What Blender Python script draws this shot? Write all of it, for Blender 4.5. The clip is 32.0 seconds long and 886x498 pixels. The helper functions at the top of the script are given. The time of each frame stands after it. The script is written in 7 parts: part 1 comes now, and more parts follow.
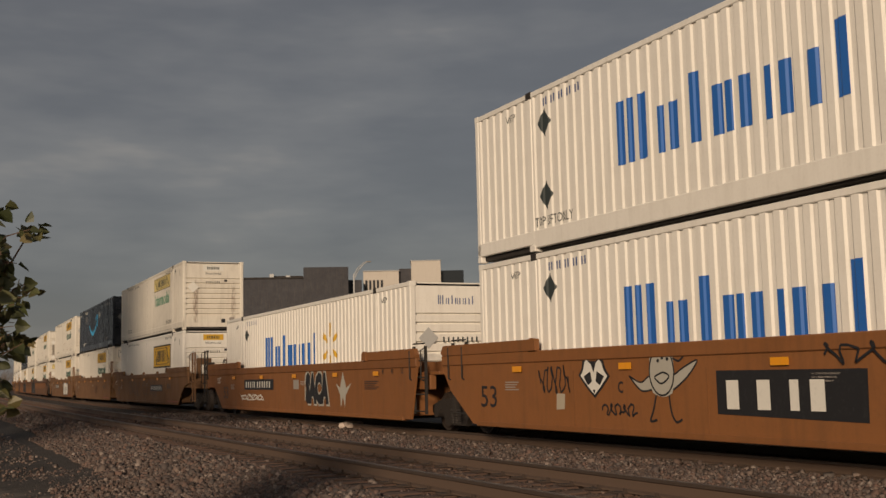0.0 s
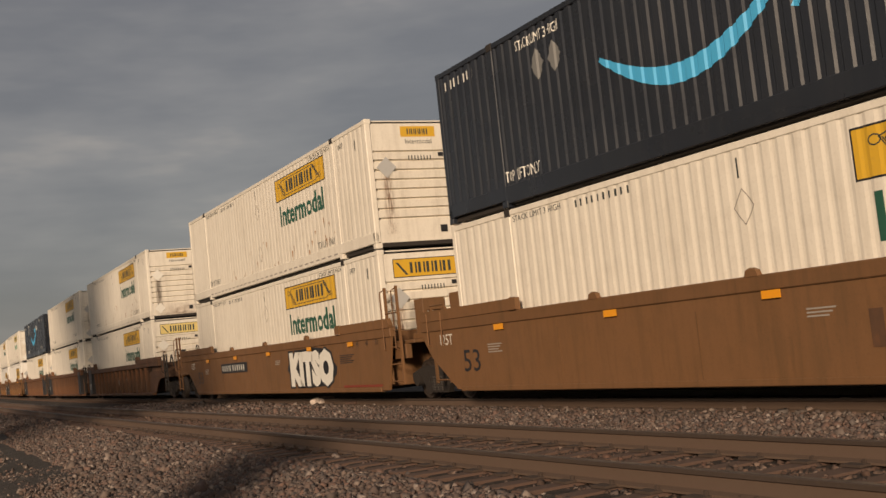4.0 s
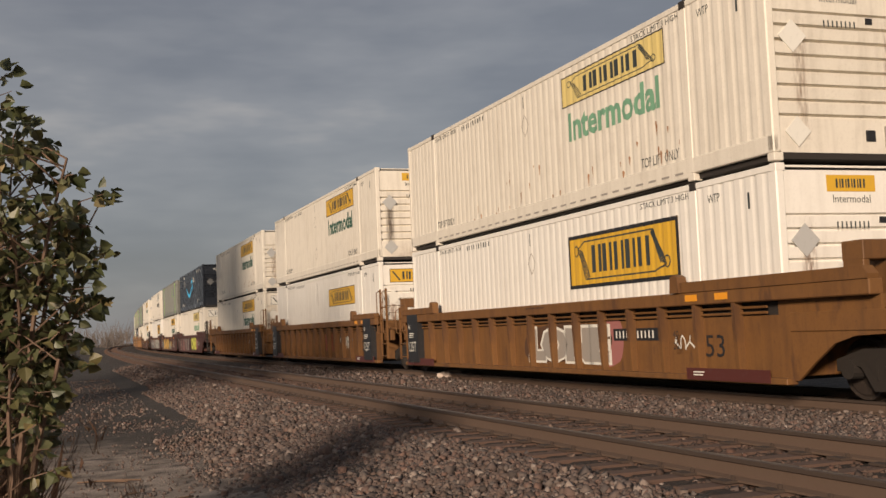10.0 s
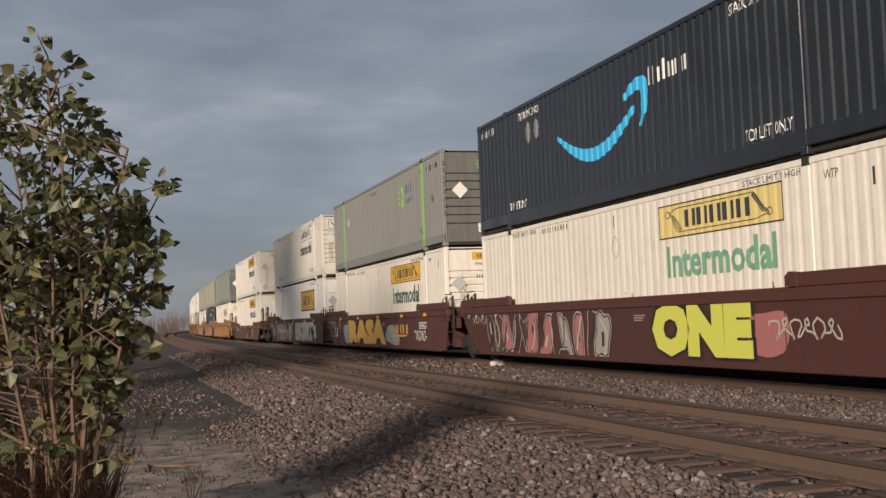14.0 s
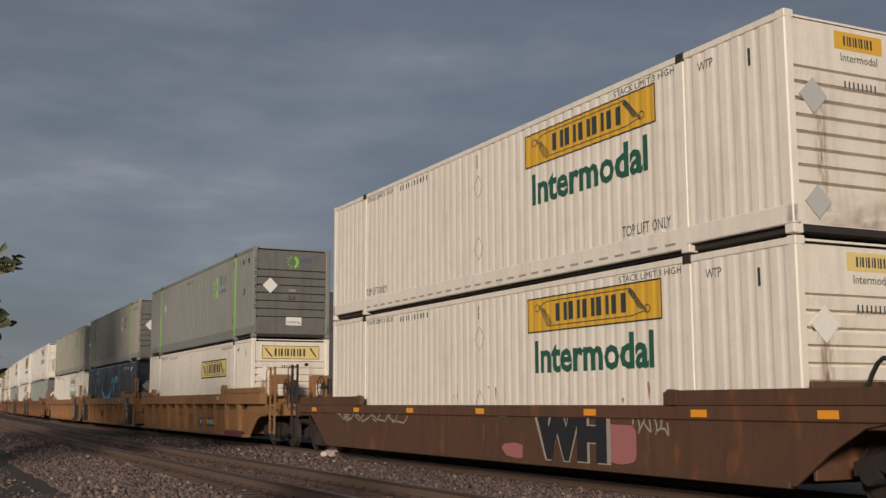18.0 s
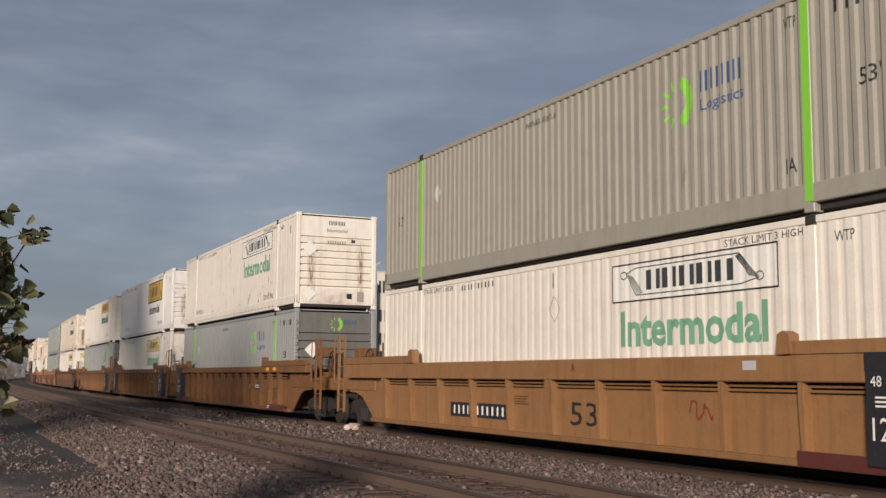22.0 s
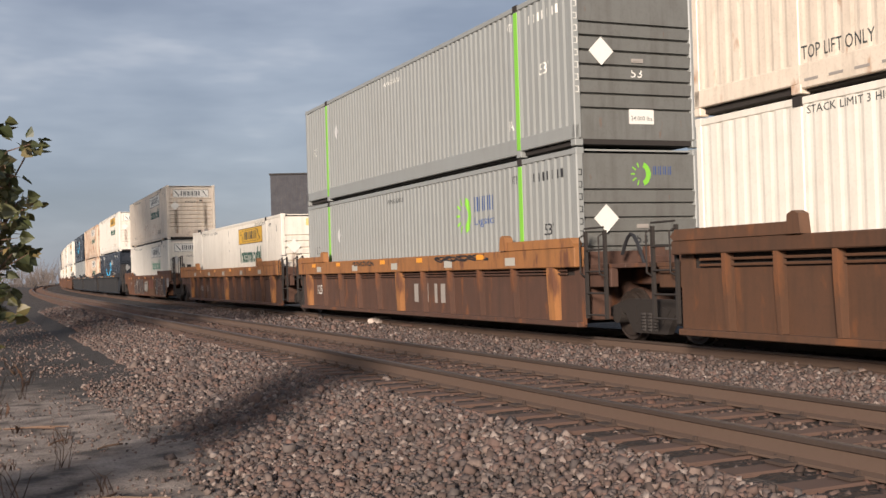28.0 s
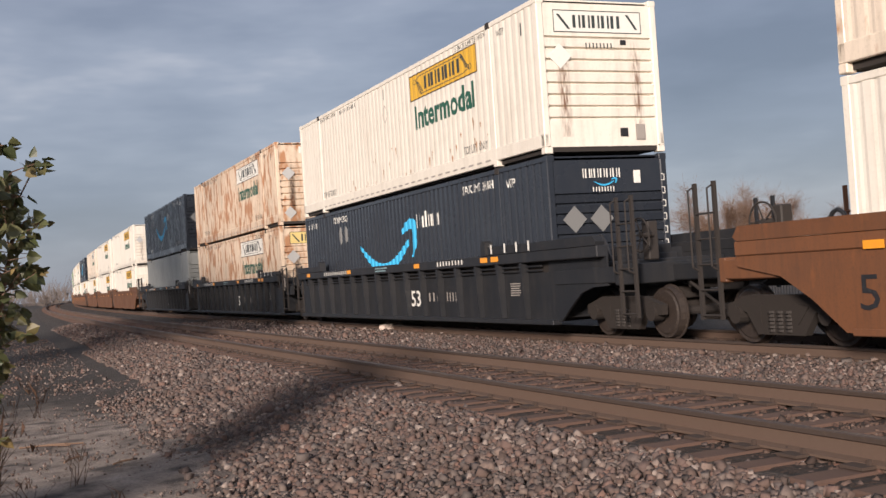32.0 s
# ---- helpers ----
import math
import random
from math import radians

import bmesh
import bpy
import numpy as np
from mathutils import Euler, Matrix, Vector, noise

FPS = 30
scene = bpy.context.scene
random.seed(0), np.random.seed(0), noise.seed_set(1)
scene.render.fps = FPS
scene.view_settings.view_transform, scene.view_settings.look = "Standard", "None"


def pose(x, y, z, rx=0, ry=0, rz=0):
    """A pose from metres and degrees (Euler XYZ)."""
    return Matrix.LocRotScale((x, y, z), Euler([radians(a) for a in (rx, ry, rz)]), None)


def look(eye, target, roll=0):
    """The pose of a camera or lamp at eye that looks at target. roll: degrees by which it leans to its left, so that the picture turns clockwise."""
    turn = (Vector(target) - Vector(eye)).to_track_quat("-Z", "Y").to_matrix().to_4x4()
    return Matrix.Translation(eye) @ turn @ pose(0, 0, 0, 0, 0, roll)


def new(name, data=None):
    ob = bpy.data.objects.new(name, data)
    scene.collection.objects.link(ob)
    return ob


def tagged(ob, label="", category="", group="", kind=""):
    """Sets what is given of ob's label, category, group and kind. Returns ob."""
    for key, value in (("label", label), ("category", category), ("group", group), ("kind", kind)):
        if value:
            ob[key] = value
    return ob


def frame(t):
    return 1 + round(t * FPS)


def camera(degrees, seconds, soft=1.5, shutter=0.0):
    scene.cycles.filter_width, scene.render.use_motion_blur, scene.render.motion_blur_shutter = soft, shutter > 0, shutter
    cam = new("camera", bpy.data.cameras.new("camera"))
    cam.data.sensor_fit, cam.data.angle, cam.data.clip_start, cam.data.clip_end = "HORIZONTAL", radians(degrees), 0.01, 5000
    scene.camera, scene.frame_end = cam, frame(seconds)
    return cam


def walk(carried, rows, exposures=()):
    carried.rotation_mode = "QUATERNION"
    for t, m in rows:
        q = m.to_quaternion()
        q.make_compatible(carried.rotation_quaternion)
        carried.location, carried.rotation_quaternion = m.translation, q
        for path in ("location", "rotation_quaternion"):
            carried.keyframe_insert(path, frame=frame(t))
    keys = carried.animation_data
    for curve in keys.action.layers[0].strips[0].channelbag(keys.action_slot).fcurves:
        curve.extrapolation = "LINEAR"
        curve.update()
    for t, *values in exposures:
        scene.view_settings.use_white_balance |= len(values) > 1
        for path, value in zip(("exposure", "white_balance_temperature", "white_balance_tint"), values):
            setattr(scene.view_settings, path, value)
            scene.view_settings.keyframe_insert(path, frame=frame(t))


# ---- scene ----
# Track geometry: x to the right, y along the track into the distance, z up from the far track's rail tops.
FAR_X = 11.238          # centre line of the train's track
NEAR_X = 5.970          # centre line of the empty track
BEND = 0.000334         # curvature of both tracks
RISE = 0.00310         # gentle climb along y
SPEEDS = (15.906, 16.163, 16.130, 16.259, 16.592)   # train speed, m/s, every eight seconds


def bend(y):
    return BEND * y * y / 2


# ---- camera ----
cam = camera(43.83, 32.0)
EYES = ((2.6, (-0.022, 0.880, 1.192)), (14.0, (0.249, 0.664, 1.192)), (27.0, (0.073, 0.758, 1.269)), (99, (0.251, 0.516, 1.277)))
# seconds, yaw to the right of the track, pitch, roll
VIEWS = [
    (0.0, 26.01, 6.71, -1.42), (0.5, 24.01, 6.96, -1.75), (1.0, 22.46, 7.02, -1.20), (1.5, 22.44, 6.67, -0.92),
    (2.0, 20.96, 6.30, -7.32), (2.5, 21.47, 6.53, -7.50), (4.5, 28.44, 4.29, -5.84), (5.0, 23.16, 4.02, -1.41),
    (5.5, 21.33, 3.12, -1.23), (6.0, 20.53, 2.59, -1.66), (6.5, 20.92, 2.65, -1.08), (7.0, 21.39, 3.63, -1.97),
    (7.5, 21.82, 3.83, -0.87), (8.0, 21.60, 3.98, -1.23), (8.5, 21.69, 3.96, -3.79), (9.0, 21.13, 3.98, -3.13),
    (9.5, 20.60, 4.12, -3.34), (10.0, 20.39, 4.28, -2.49), (10.5, 20.46, 4.57, -2.80), (11.0, 20.92, 4.92, -3.06),
    (11.5, 21.06, 4.90, -2.44), (12.0, 20.95, 4.74, -2.10), (12.5, 20.96, 4.45, -1.98), (13.0, 20.83, 4.25, -1.59),
    (13.5, 17.13, 4.30, -2.00), (15.5, 22.83, 2.14, -1.77), (15.7, 22.55, 4.75, -0.60), (16.0, 22.33, 6.54, 0.46), (16.5, 25.43, 7.68, 0.05),
    (17.0, 26.47, 8.01, -0.67), (17.5, 26.87, 8.22, -0.38), (18.0, 26.48, 8.10, -0.31), (18.5, 26.28, 7.80, 0.03),
    (19.0, 26.19, 7.67, 0.30), (19.5, 26.19, 7.43, 0.15), (20.0, 26.13, 7.23, -0.04), (20.5, 25.81, 7.09, -0.20),
    (21.0, 25.41, 6.92, 0.13), (21.5, 25.25, 6.92, 0.04), (22.0, 25.21, 6.82, 0.33), (22.5, 25.66, 6.68, 0.62),
    (23.0, 26.29, 6.41, 0.69), (23.5, 26.88, 6.43, 0.81), (24.0, 26.97, 6.75, 0.88), (24.5, 27.28, 7.24, 0.70),
    (25.0, 27.32, 7.77, 0.96), (25.5, 27.22, 8.36, 1.25), (26.0, 27.57, 8.56, 1.31), (26.5, 26.54, 7.47, 1.80),
    (28.5, 23.15, 0.45, -2.72), (29.0, 22.88, 0.85, -2.83), (29.5, 22.59, 0.79, -2.65), (30.0, 22.48, 1.15, -3.21),
    (30.5, 22.55, 1.45, -3.58), (31.0, 22.95, 1.54, -3.83), (31.5, 23.15, 1.46, -4.02), (32.0, 23.28, 1.45, -3.86),
]

def view_row(t, yaw, pitch, roll):
    eye = Vector(next(e for limit, e in EYES if t < limit))
    a, b = radians(yaw), radians(pitch)
    return t, look(eye, eye + Vector((math.sin(a) * math.cos(b), math.cos(a) * math.cos(b), math.sin(b))), roll)


# seconds, stops, white balance
EXPOSURES = [(0.0, -0.64, 7400, 13), (1.0, -0.25, 7500, 14), (2.0, -0.16, 7500, 14), (5.0, -0.24, 7700, 15), (7.0, 0.08, 7500, 15), (8.0, 0.06, 7100, 14), (9.0, 0.12, 7000, 14), (11.0, -0.2, 6900, 14), (12.0, -0.1, 6600, 13), (13.0, 0.1, 6400, 12),
             (15.5, 0.0, 6250, 12), (17.0, -0.42, 6250, 13), (18.0, -0.4, 6250, 12), (19.0, -0.05, 6100, 12), (20.0, 0.08, 6050, 12), (21.0, 0.4, 6050, 12), (22.0, 0.06, 6050, 13), (23.0, 0.0, 6050, 13), (24.0, -0.2, 6100, 13), (25.0, -0.36, 6150, 13), (26.5, -0.05, 6150, 13), (28.5, 0.62, 6100, 13), (29.2, 0.58, 6100, 13), (30.0, 0.36, 6100, 15), (31.0, 0.32, 6050, 15), (32.0, 0.46, 6050, 15)]
walk(cam, [view_row(*v) for v in VIEWS], EXPOSURES)

# ---- world and sun ----
SUN_DIR = Vector((-0.62, -0.73, 0.255)).normalized()
world = bpy.data.worlds.new("world")
scene.world = world
world.use_nodes = True
wn, wl = world.node_tree.nodes, world.node_tree.links
wn.clear()
w_out, w_bg = wn.new("ShaderNodeOutputWorld"), wn.new("ShaderNodeBackground")
w_sky = wn.new("ShaderNodeTexSky")
w_sky.sky_type, w_sky.sun_disc = "NISHITA", False
w_sky.sun_elevation = math.asin(SUN_DIR.z)
w_sky.sun_rotation = math.atan2(SUN_DIR.x, SUN_DIR.y)
w_co, w_map = wn.new("ShaderNodeTexCoord"), wn.new("ShaderNodeMapping")
w_map.inputs["Scale"].default_value = (1.0, 1.0, 3.8)
w_noise, w_ramp = wn.new("ShaderNodeTexNoise"), wn.new("ShaderNodeValToRGB")
w_noise.inputs["Scale"].default_value, w_noise.inputs["Detail"].default_value = 2.3, 5.0
w_noise.inputs["Roughness"].default_value = 0.55
for pos, col in ((0.30, (1.45, 1.62, 1.95, 1)), (0.50, (2.05, 2.25, 2.65, 1)), (0.61, (2.75, 2.95, 3.3, 1)), (0.76, (5.2, 5.1, 5.0, 1))):
    if pos == 0.30:
        e = w_ramp.color_ramp.elements[0]
        e.position = pos
    elif pos == 0.76:
        e = w_ramp.color_ramp.elements[-1]
        e.position = pos
    else:
        e = w_ramp.color_ramp.elements.new(pos)
    e.color = (*(c / 5 for c in col[:3]), 1)
w_gain = wn.new("ShaderNodeVectorMath")
w_gain.operation = "SCALE"
w_gain.inputs["Scale"].default_value = 5.0
w_mix = wn.new("ShaderNodeMix")
w_mix.data_type = "RGBA"
w_mix.inputs["Factor"].default_value = 0.85
wl.new(w_co.outputs["Generated"], w_map.inputs["Vector"])
wl.new(w_map.outputs["Vector"], w_noise.inputs["Vector"])
w_sep, w_low, w_add = wn.new("ShaderNodeSeparateXYZ"), wn.new("ShaderNodeMapRange"), wn.new("ShaderNodeMath")
w_low.inputs["From Min"].default_value, w_low.inputs["From Max"].default_value = 0.02, 0.22
w_low.inputs["To Min"].default_value, w_low.inputs["To Max"].default_value = 0.085, 0.0
w_add.operation = "ADD"
wl.new(w_co.outputs["Generated"], w_sep.inputs[0])
wl.new(w_sep.outputs["Z"], w_low.inputs["Value"])
wl.new(w_noise.outputs["Fac"], w_add.inputs[0])
wl.new(w_low.outputs["Result"], w_add.inputs[1])
wl.new(w_add.outputs["Value"], w_ramp.inputs["Fac"])
wl.new(w_ramp.outputs["Color"], w_gain.inputs[0])
wl.new(w_sky.outputs["Color"], w_mix.inputs["A"])
wl.new(w_gain.outputs["Vector"], w_mix.inputs["B"])
wl.new(w_mix.outputs["Result"], w_bg.inputs["Color"])
w_bg.inputs["Strength"].default_value = 0.092
wl.new(w_bg.outputs["Background"], w_out.inputs["Surface"])

sun = new("sun", bpy.data.lights.new("sun", "SUN"))
sun.data.energy, sun.data.angle, sun.data.color = 4.8, radians(9.0), (1.0, 0.85, 0.69)
sun.matrix_world = look(SUN_DIR * 50, (0, 0, 0))


# ---- materials ----
def shader(name):
    m = bpy.data.materials.new(name)
    m.use_nodes = True
    return m, m.node_tree.nodes, m.node_tree.links, m.node_tree.nodes["Principled BSDF"]


def noise_node(n, l, scale, detail=5.0, vec=None, stretch=None, space="Object"):
    co = n.new("ShaderNodeTexCoord")
    src = co.outputs[space]
    if stretch:
        mp = n.new("ShaderNodeMapping")
        mp.inputs["Scale"].default_value = stretch
        l.new(src, mp.inputs["Vector"])
        src = mp.outputs["Vector"]
    t = n.new("ShaderNodeTexNoise")
    t.inputs["Scale"].default_value, t.inputs["Detail"].default_value = scale, detail
    l.new(src, t.inputs["Vector"])
    return t.outputs["Fac"]


def ramp_node(n, l, fac, stops):
    r = n.new("ShaderNodeValToRGB")
    els = r.color_ramp.elements
    while len(els) < len(stops):
        els.new(0.5)
    for e, (p, c) in zip(els, stops):
        e.position, e.color = p, (*c, 1)
    l.new(fac, r.inputs["Fac"])
    return r.outputs["Color"]


def mix_node(n, l, fac, a, b, blend="MIX"):
    m = n.new("ShaderNodeMix")
    m.data_type, m.blend_type = "RGBA", blend
    for sock, v in ((m.inputs["Factor"], fac), (m.inputs["A"], a), (m.inputs["B"], b)):
        if isinstance(v, (int, float)):
            sock.default_value = v
        elif isinstance(v, tuple):
            sock.default_value = (*v, 1)
        else:
            l.new(v, sock)
    return m.outputs["Result"]


def bump_node(n, l, bsdf, fac, strength, dist=0.01):
    b = n.new("ShaderNodeBump")
    b.inputs["Strength"].default_value, b.inputs["Distance"].default_value = strength, dist
    l.new(fac, b.inputs["Height"])
    l.new(b.outputs["Normal"], bsdf.inputs["Normal"])


def paint(name, base, dirt=(0.20, 0.15, 0.10), wear=0.35, rough=0.5, rust=0.0, streak=True, metal=0.0, rust_col=(0.17, 0.06, 0.02), vary=0.05):
    """Painted steel with vertical grime streaks, soft blotches and optional rust."""
    m, n, l, b = shader(name)
    blotch = noise_node(n, l, 0.9, 4)
    fine = noise_node(n, l, 26, 6)
    col = mix_node(n, l, ramp_node(n, l, blotch, ((0.35, (0, 0, 0)), (0.75, (wear * 0.5,) * 3))), base, tuple(c * 0.82 for c in base))
    col = mix_node(n, l, ramp_node(n, l, fine, ((0.52, (0, 0, 0)), (0.78, (wear * 0.5,) * 3))), col, dirt)
    if streak:
        st = noise_node(n, l, 1.0, 5, stretch=(5.0, 5.0, 0.35))
        col = mix_node(n, l, ramp_node(n, l, st, ((0.50, (0, 0, 0)), (0.80, (wear * 0.8,) * 3))), col, dirt)
        st = noise_node(n, l, 1.0, 6, stretch=(11.0, 11.0, 1.6))
        col = mix_node(n, l, ramp_node(n, l, st, ((0.52, (0, 0, 0)), (0.76, (wear * 0.5,) * 3))), col, tuple(c * 0.9 for c in dirt))
        st = noise_node(n, l, 2.6, 8)
        col = mix_node(n, l, ramp_node(n, l, st, ((0.50, (0, 0, 0)), (0.68, (wear * 0.55,) * 3))), col, tuple(0.6 * c + 0.4 * d for c, d in zip(dirt, base)))
    if rust > 0:
        rs = noise_node(n, l, 2.2, 8, stretch=(1.6, 1.6, 0.6))
        lo = 0.72 - 0.3 * rust
        col = mix_node(n, l, ramp_node(n, l, rs, ((lo, (0, 0, 0)), (lo + 0.10, (0.9,) * 3))), col, rust_col)
    info = n.new("ShaderNodeObjectInfo")
    col = mix_node(n, l, 1.0, col, ramp_node(n, l, info.outputs["Random"], ((0.0, (1 - vary,) * 3), (1.0, (1.0,) * 3))), "MULTIPLY")
    l.new(col, b.inputs["Base Color"])
    rg = ramp_node(n, l, blotch, ((0.3, (rough - 0.08,) * 3), (0.7, (rough + 0.12,) * 3)))
    l.new(rg, b.inputs["Roughness"])
    b.inputs["Metallic"].default_value = metal
    bump_node(n, l, b, fine, 0.15, 0.003)
    return m


def flat_paint(name, base, rough=0.5):
    m, n, l, b = shader(name)
    fine = noise_node(n, l, 18, 5)
    col = mix_node(n, l, ramp_node(n, l, fine, ((0.55, (0, 0, 0)), (0.8, (0.35,) * 3))), base, tuple(c * 0.6 + 0.05 for c in base))
    l.new(col, b.inputs["Base Color"])
    b.inputs["Roughness"].default_value = rough
    return m


M = {}
M["cream"] = paint("white_container_paint", (0.74, 0.69, 0.60), wear=0.26, rough=0.58)
M["cream_old"] = paint("rust_streaked_white_paint", (0.72, 0.62, 0.50), wear=0.40, rust=0.28, rough=0.5, rust_col=(0.36, 0.16, 0.06))
M["cream_rusty"] = paint("heavily_rusted_white_paint", (0.70, 0.56, 0.42), wear=0.5, rust=0.75, rough=0.55, rust_col=(0.38, 0.17, 0.07))
M["white"] = paint("clean_white_paint", (0.80, 0.77, 0.71), wear=0.16, rough=0.42)
M["grey"] = paint("grey_container_paint", (0.215, 0.219, 0.198), wear=0.25, rough=0.45, dirt=(0.10, 0.09, 0.07))
M["grey_light"] = paint("light_grey_container_paint", (0.27, 0.278, 0.265), wear=0.2, rough=0.4, dirt=(0.13, 0.12, 0.1))
M["tan_grey"] = paint("dusty_beige_grey_paint", (0.305, 0.288, 0.238), wear=0.3, rough=0.45, dirt=(0.13, 0.10, 0.07), rust=0.05)
# End walls of the grey boxes: darker than their sides, streaked and rust-flecked.
M["grey_end"] = paint("darker_grey_end_paint", (0.14, 0.14, 0.128), wear=0.5, rough=0.55, dirt=(0.06, 0.05, 0.04), rust=0.12)
M["navy"] = paint("dark_blue_black_paint", (0.020, 0.024, 0.032), wear=0.2, rough=0.26, dirt=(0.06, 0.06, 0.06))
M["car_rust"] = paint("weathered_red_brown_car_paint", (0.155, 0.064, 0.026), wear=0.65, rough=0.7, dirt=(0.06, 0.035, 0.02), rust=0.42, rust_col=(0.095, 0.042, 0.02), vary=0.22)
M["car_dark"] = paint("dark_brown_car_paint", (0.105, 0.050, 0.026), wear=0.6, rough=0.7, dirt=(0.04, 0.026, 0.017), rust=0.45, rust_col=(0.165, 0.066, 0.026), vary=0.22)
M["car_maroon"] = paint("maroon_car_paint", (0.080, 0.028, 0.020), wear=0.4, rough=0.6, dirt=(0.05, 0.035, 0.03), rust=0.15, vary=0.22)
M["car_tan"] = paint("weathered_tan_yellow_car_paint", (0.185, 0.088, 0.036), wear=0.65, rough=0.65, dirt=(0.09, 0.05, 0.02), rust=0.1, rust_col=(0.14, 0.06, 0.02), vary=0.22)
M["car_yellow"] = paint("weathered_yellow_car_paint", (0.19, 0.085, 0.025), wear=0.8, rough=0.65, dirt=(0.085, 0.038, 0.017), rust=0.42, rust_col=(0.10, 0.045, 0.02), vary=0.22)
M["car_gold"] = paint("dusty_golden_yellow_car_paint", (0.26, 0.132, 0.050), wear=0.55, rough=0.6, dirt=(0.11, 0.055, 0.022), rust=0.08, rust_col=(0.13, 0.06, 0.02), vary=0.15)
M["car_orange"] = paint("orange_brown_car_paint", (0.245, 0.095, 0.030), wear=0.4, rough=0.65, dirt=(0.09, 0.045, 0.02), rust=0.12, vary=0.22)
M["chord_orange"] = paint("peeling_orange_chord_paint", (0.32, 0.140, 0.046), wear=0.6, rough=0.7, dirt=(0.09, 0.045, 0.025), rust=0.45, rust_col=(0.12, 0.05, 0.028), vary=0.1)
M["car_umber"] = paint("dark_rust_brown_car_paint", (0.098, 0.048, 0.031), wear=0.65, rough=0.75, dirt=(0.045, 0.028, 0.02), rust=0.45, rust_col=(0.17, 0.066, 0.026), vary=0.22)
M["car_redbrown"] = paint("red_brown_car_paint", (0.15, 0.060, 0.024), wear=0.7, rough=0.65, dirt=(0.055, 0.03, 0.02), rust=0.35, rust_col=(0.20, 0.075, 0.025), vary=0.22)
M["car_black"] = paint("blue_black_car_paint", (0.014, 0.0155, 0.019), wear=0.3, rough=0.55, dirt=(0.07, 0.06, 0.05), vary=0.22)
M["steel"] = paint("grimy_dark_steel", (0.026, 0.021, 0.018), wear=0.5, rough=0.75, dirt=(0.05, 0.032, 0.022), streak=False)
M["truck"] = paint("dusty_brown_cast_steel", (0.019, 0.014, 0.011), wear=0.5, rough=0.85, dirt=(0.040, 0.026, 0.018), streak=False)
M["wheel"] = paint("brown_wheel_steel", (0.026, 0.018, 0.014), wear=0.4, rough=0.6, streak=False)
M["litter"] = flat_paint("sun_faded_plastic", (0.50, 0.41, 0.35), 0.6)
M["black"] = flat_paint("black_marking_paint", (0.018, 0.018, 0.020))
M["ink"] = flat_paint("dark_lettering", (0.035, 0.045, 0.045))
M["green"] = flat_paint("dark_green_lettering", (0.02, 0.095, 0.062))
M["green_faded"] = flat_paint("faded_green_lettering", (0.16, 0.34, 0.22))
M["lime"] = flat_paint("lime_green_stripe", (0.20, 0.50, 0.045))
M["yellow"] = flat_paint("golden_yellow_panel", (0.62, 0.36, 0.035))
M["yellow_pale"] = flat_paint("sun_faded_yellow_panel", (0.66, 0.52, 0.20))
M["offwhite"] = flat_paint("white_marking_paint", (0.70, 0.68, 0.62))
M["blue"] = flat_paint("bright_blue_lettering", (0.015, 0.12, 0.42))
M["logo_blue"] = flat_paint("navy_blue_lettering", (0.035, 0.075, 0.22))
M["cyan"] = flat_paint("light_blue_arrow_paint", (0.045, 0.38, 0.66))
M["reflector"] = flat_paint("orange_yellow_reflector", (0.75, 0.30, 0.02), 0.3)
M["placard"] = flat_paint("bare_aluminium_placard", (0.42, 0.42, 0.41), 0.4)
M["placard_dark"] = flat_paint("weathered_aluminium_placard", (0.17, 0.17, 0.165), 0.45)
M["red"] = flat_paint("dark_red_paint", (0.20, 0.035, 0.02))
M["hazard"] = flat_paint("dark_maroon_patch", (0.085, 0.022, 0.018))
M["grey_mark"] = flat_paint("grey_marking_paint", (0.30, 0.27, 0.24))
M["sky_paint"] = flat_paint("pale_turquoise_spray_paint", (0.20, 0.30, 0.32))
M["silver_paint"] = flat_paint("silver_grey_spray_paint", (0.40, 0.38, 0.33))
M["gold_paint"] = flat_paint("golden_spray_paint", (0.58, 0.34, 0.07))
M["acid_paint"] = flat_paint("acid_yellow_spray_paint", (0.55, 0.56, 0.09))
M["teal_paint"] = flat_paint("dull_teal_spray_paint", (0.12, 0.20, 0.20))
M["tan_paint"] = flat_paint("chalky_cream_spray_paint", (0.42, 0.36, 0.28))
M["pink_paint"] = flat_paint("dusty_pink_spray_paint", (0.33, 0.13, 0.12))
M["rail"] = paint("rusty_rail_steel", (0.108, 0.070, 0.050), wear=0.6, rough=0.75, dirt=(0.075, 0.045, 0.032), streak=False)
M["plate"] = paint("rusty_tie_plate", (0.055, 0.036, 0.027), wear=0.6, rough=0.85, dirt=(0.04, 0.026, 0.02), streak=False)
M["rail_top"] = paint("worn_rail_head", (0.085, 0.062, 0.050), wear=0.4, rough=0.5, streak=False, metal=0.35)
M["tie"] = paint("weathered_oak_tie", (0.100, 0.058, 0.042), wear=0.7, rough=0.9, dirt=(0.05, 0.035, 0.028), streak=False)


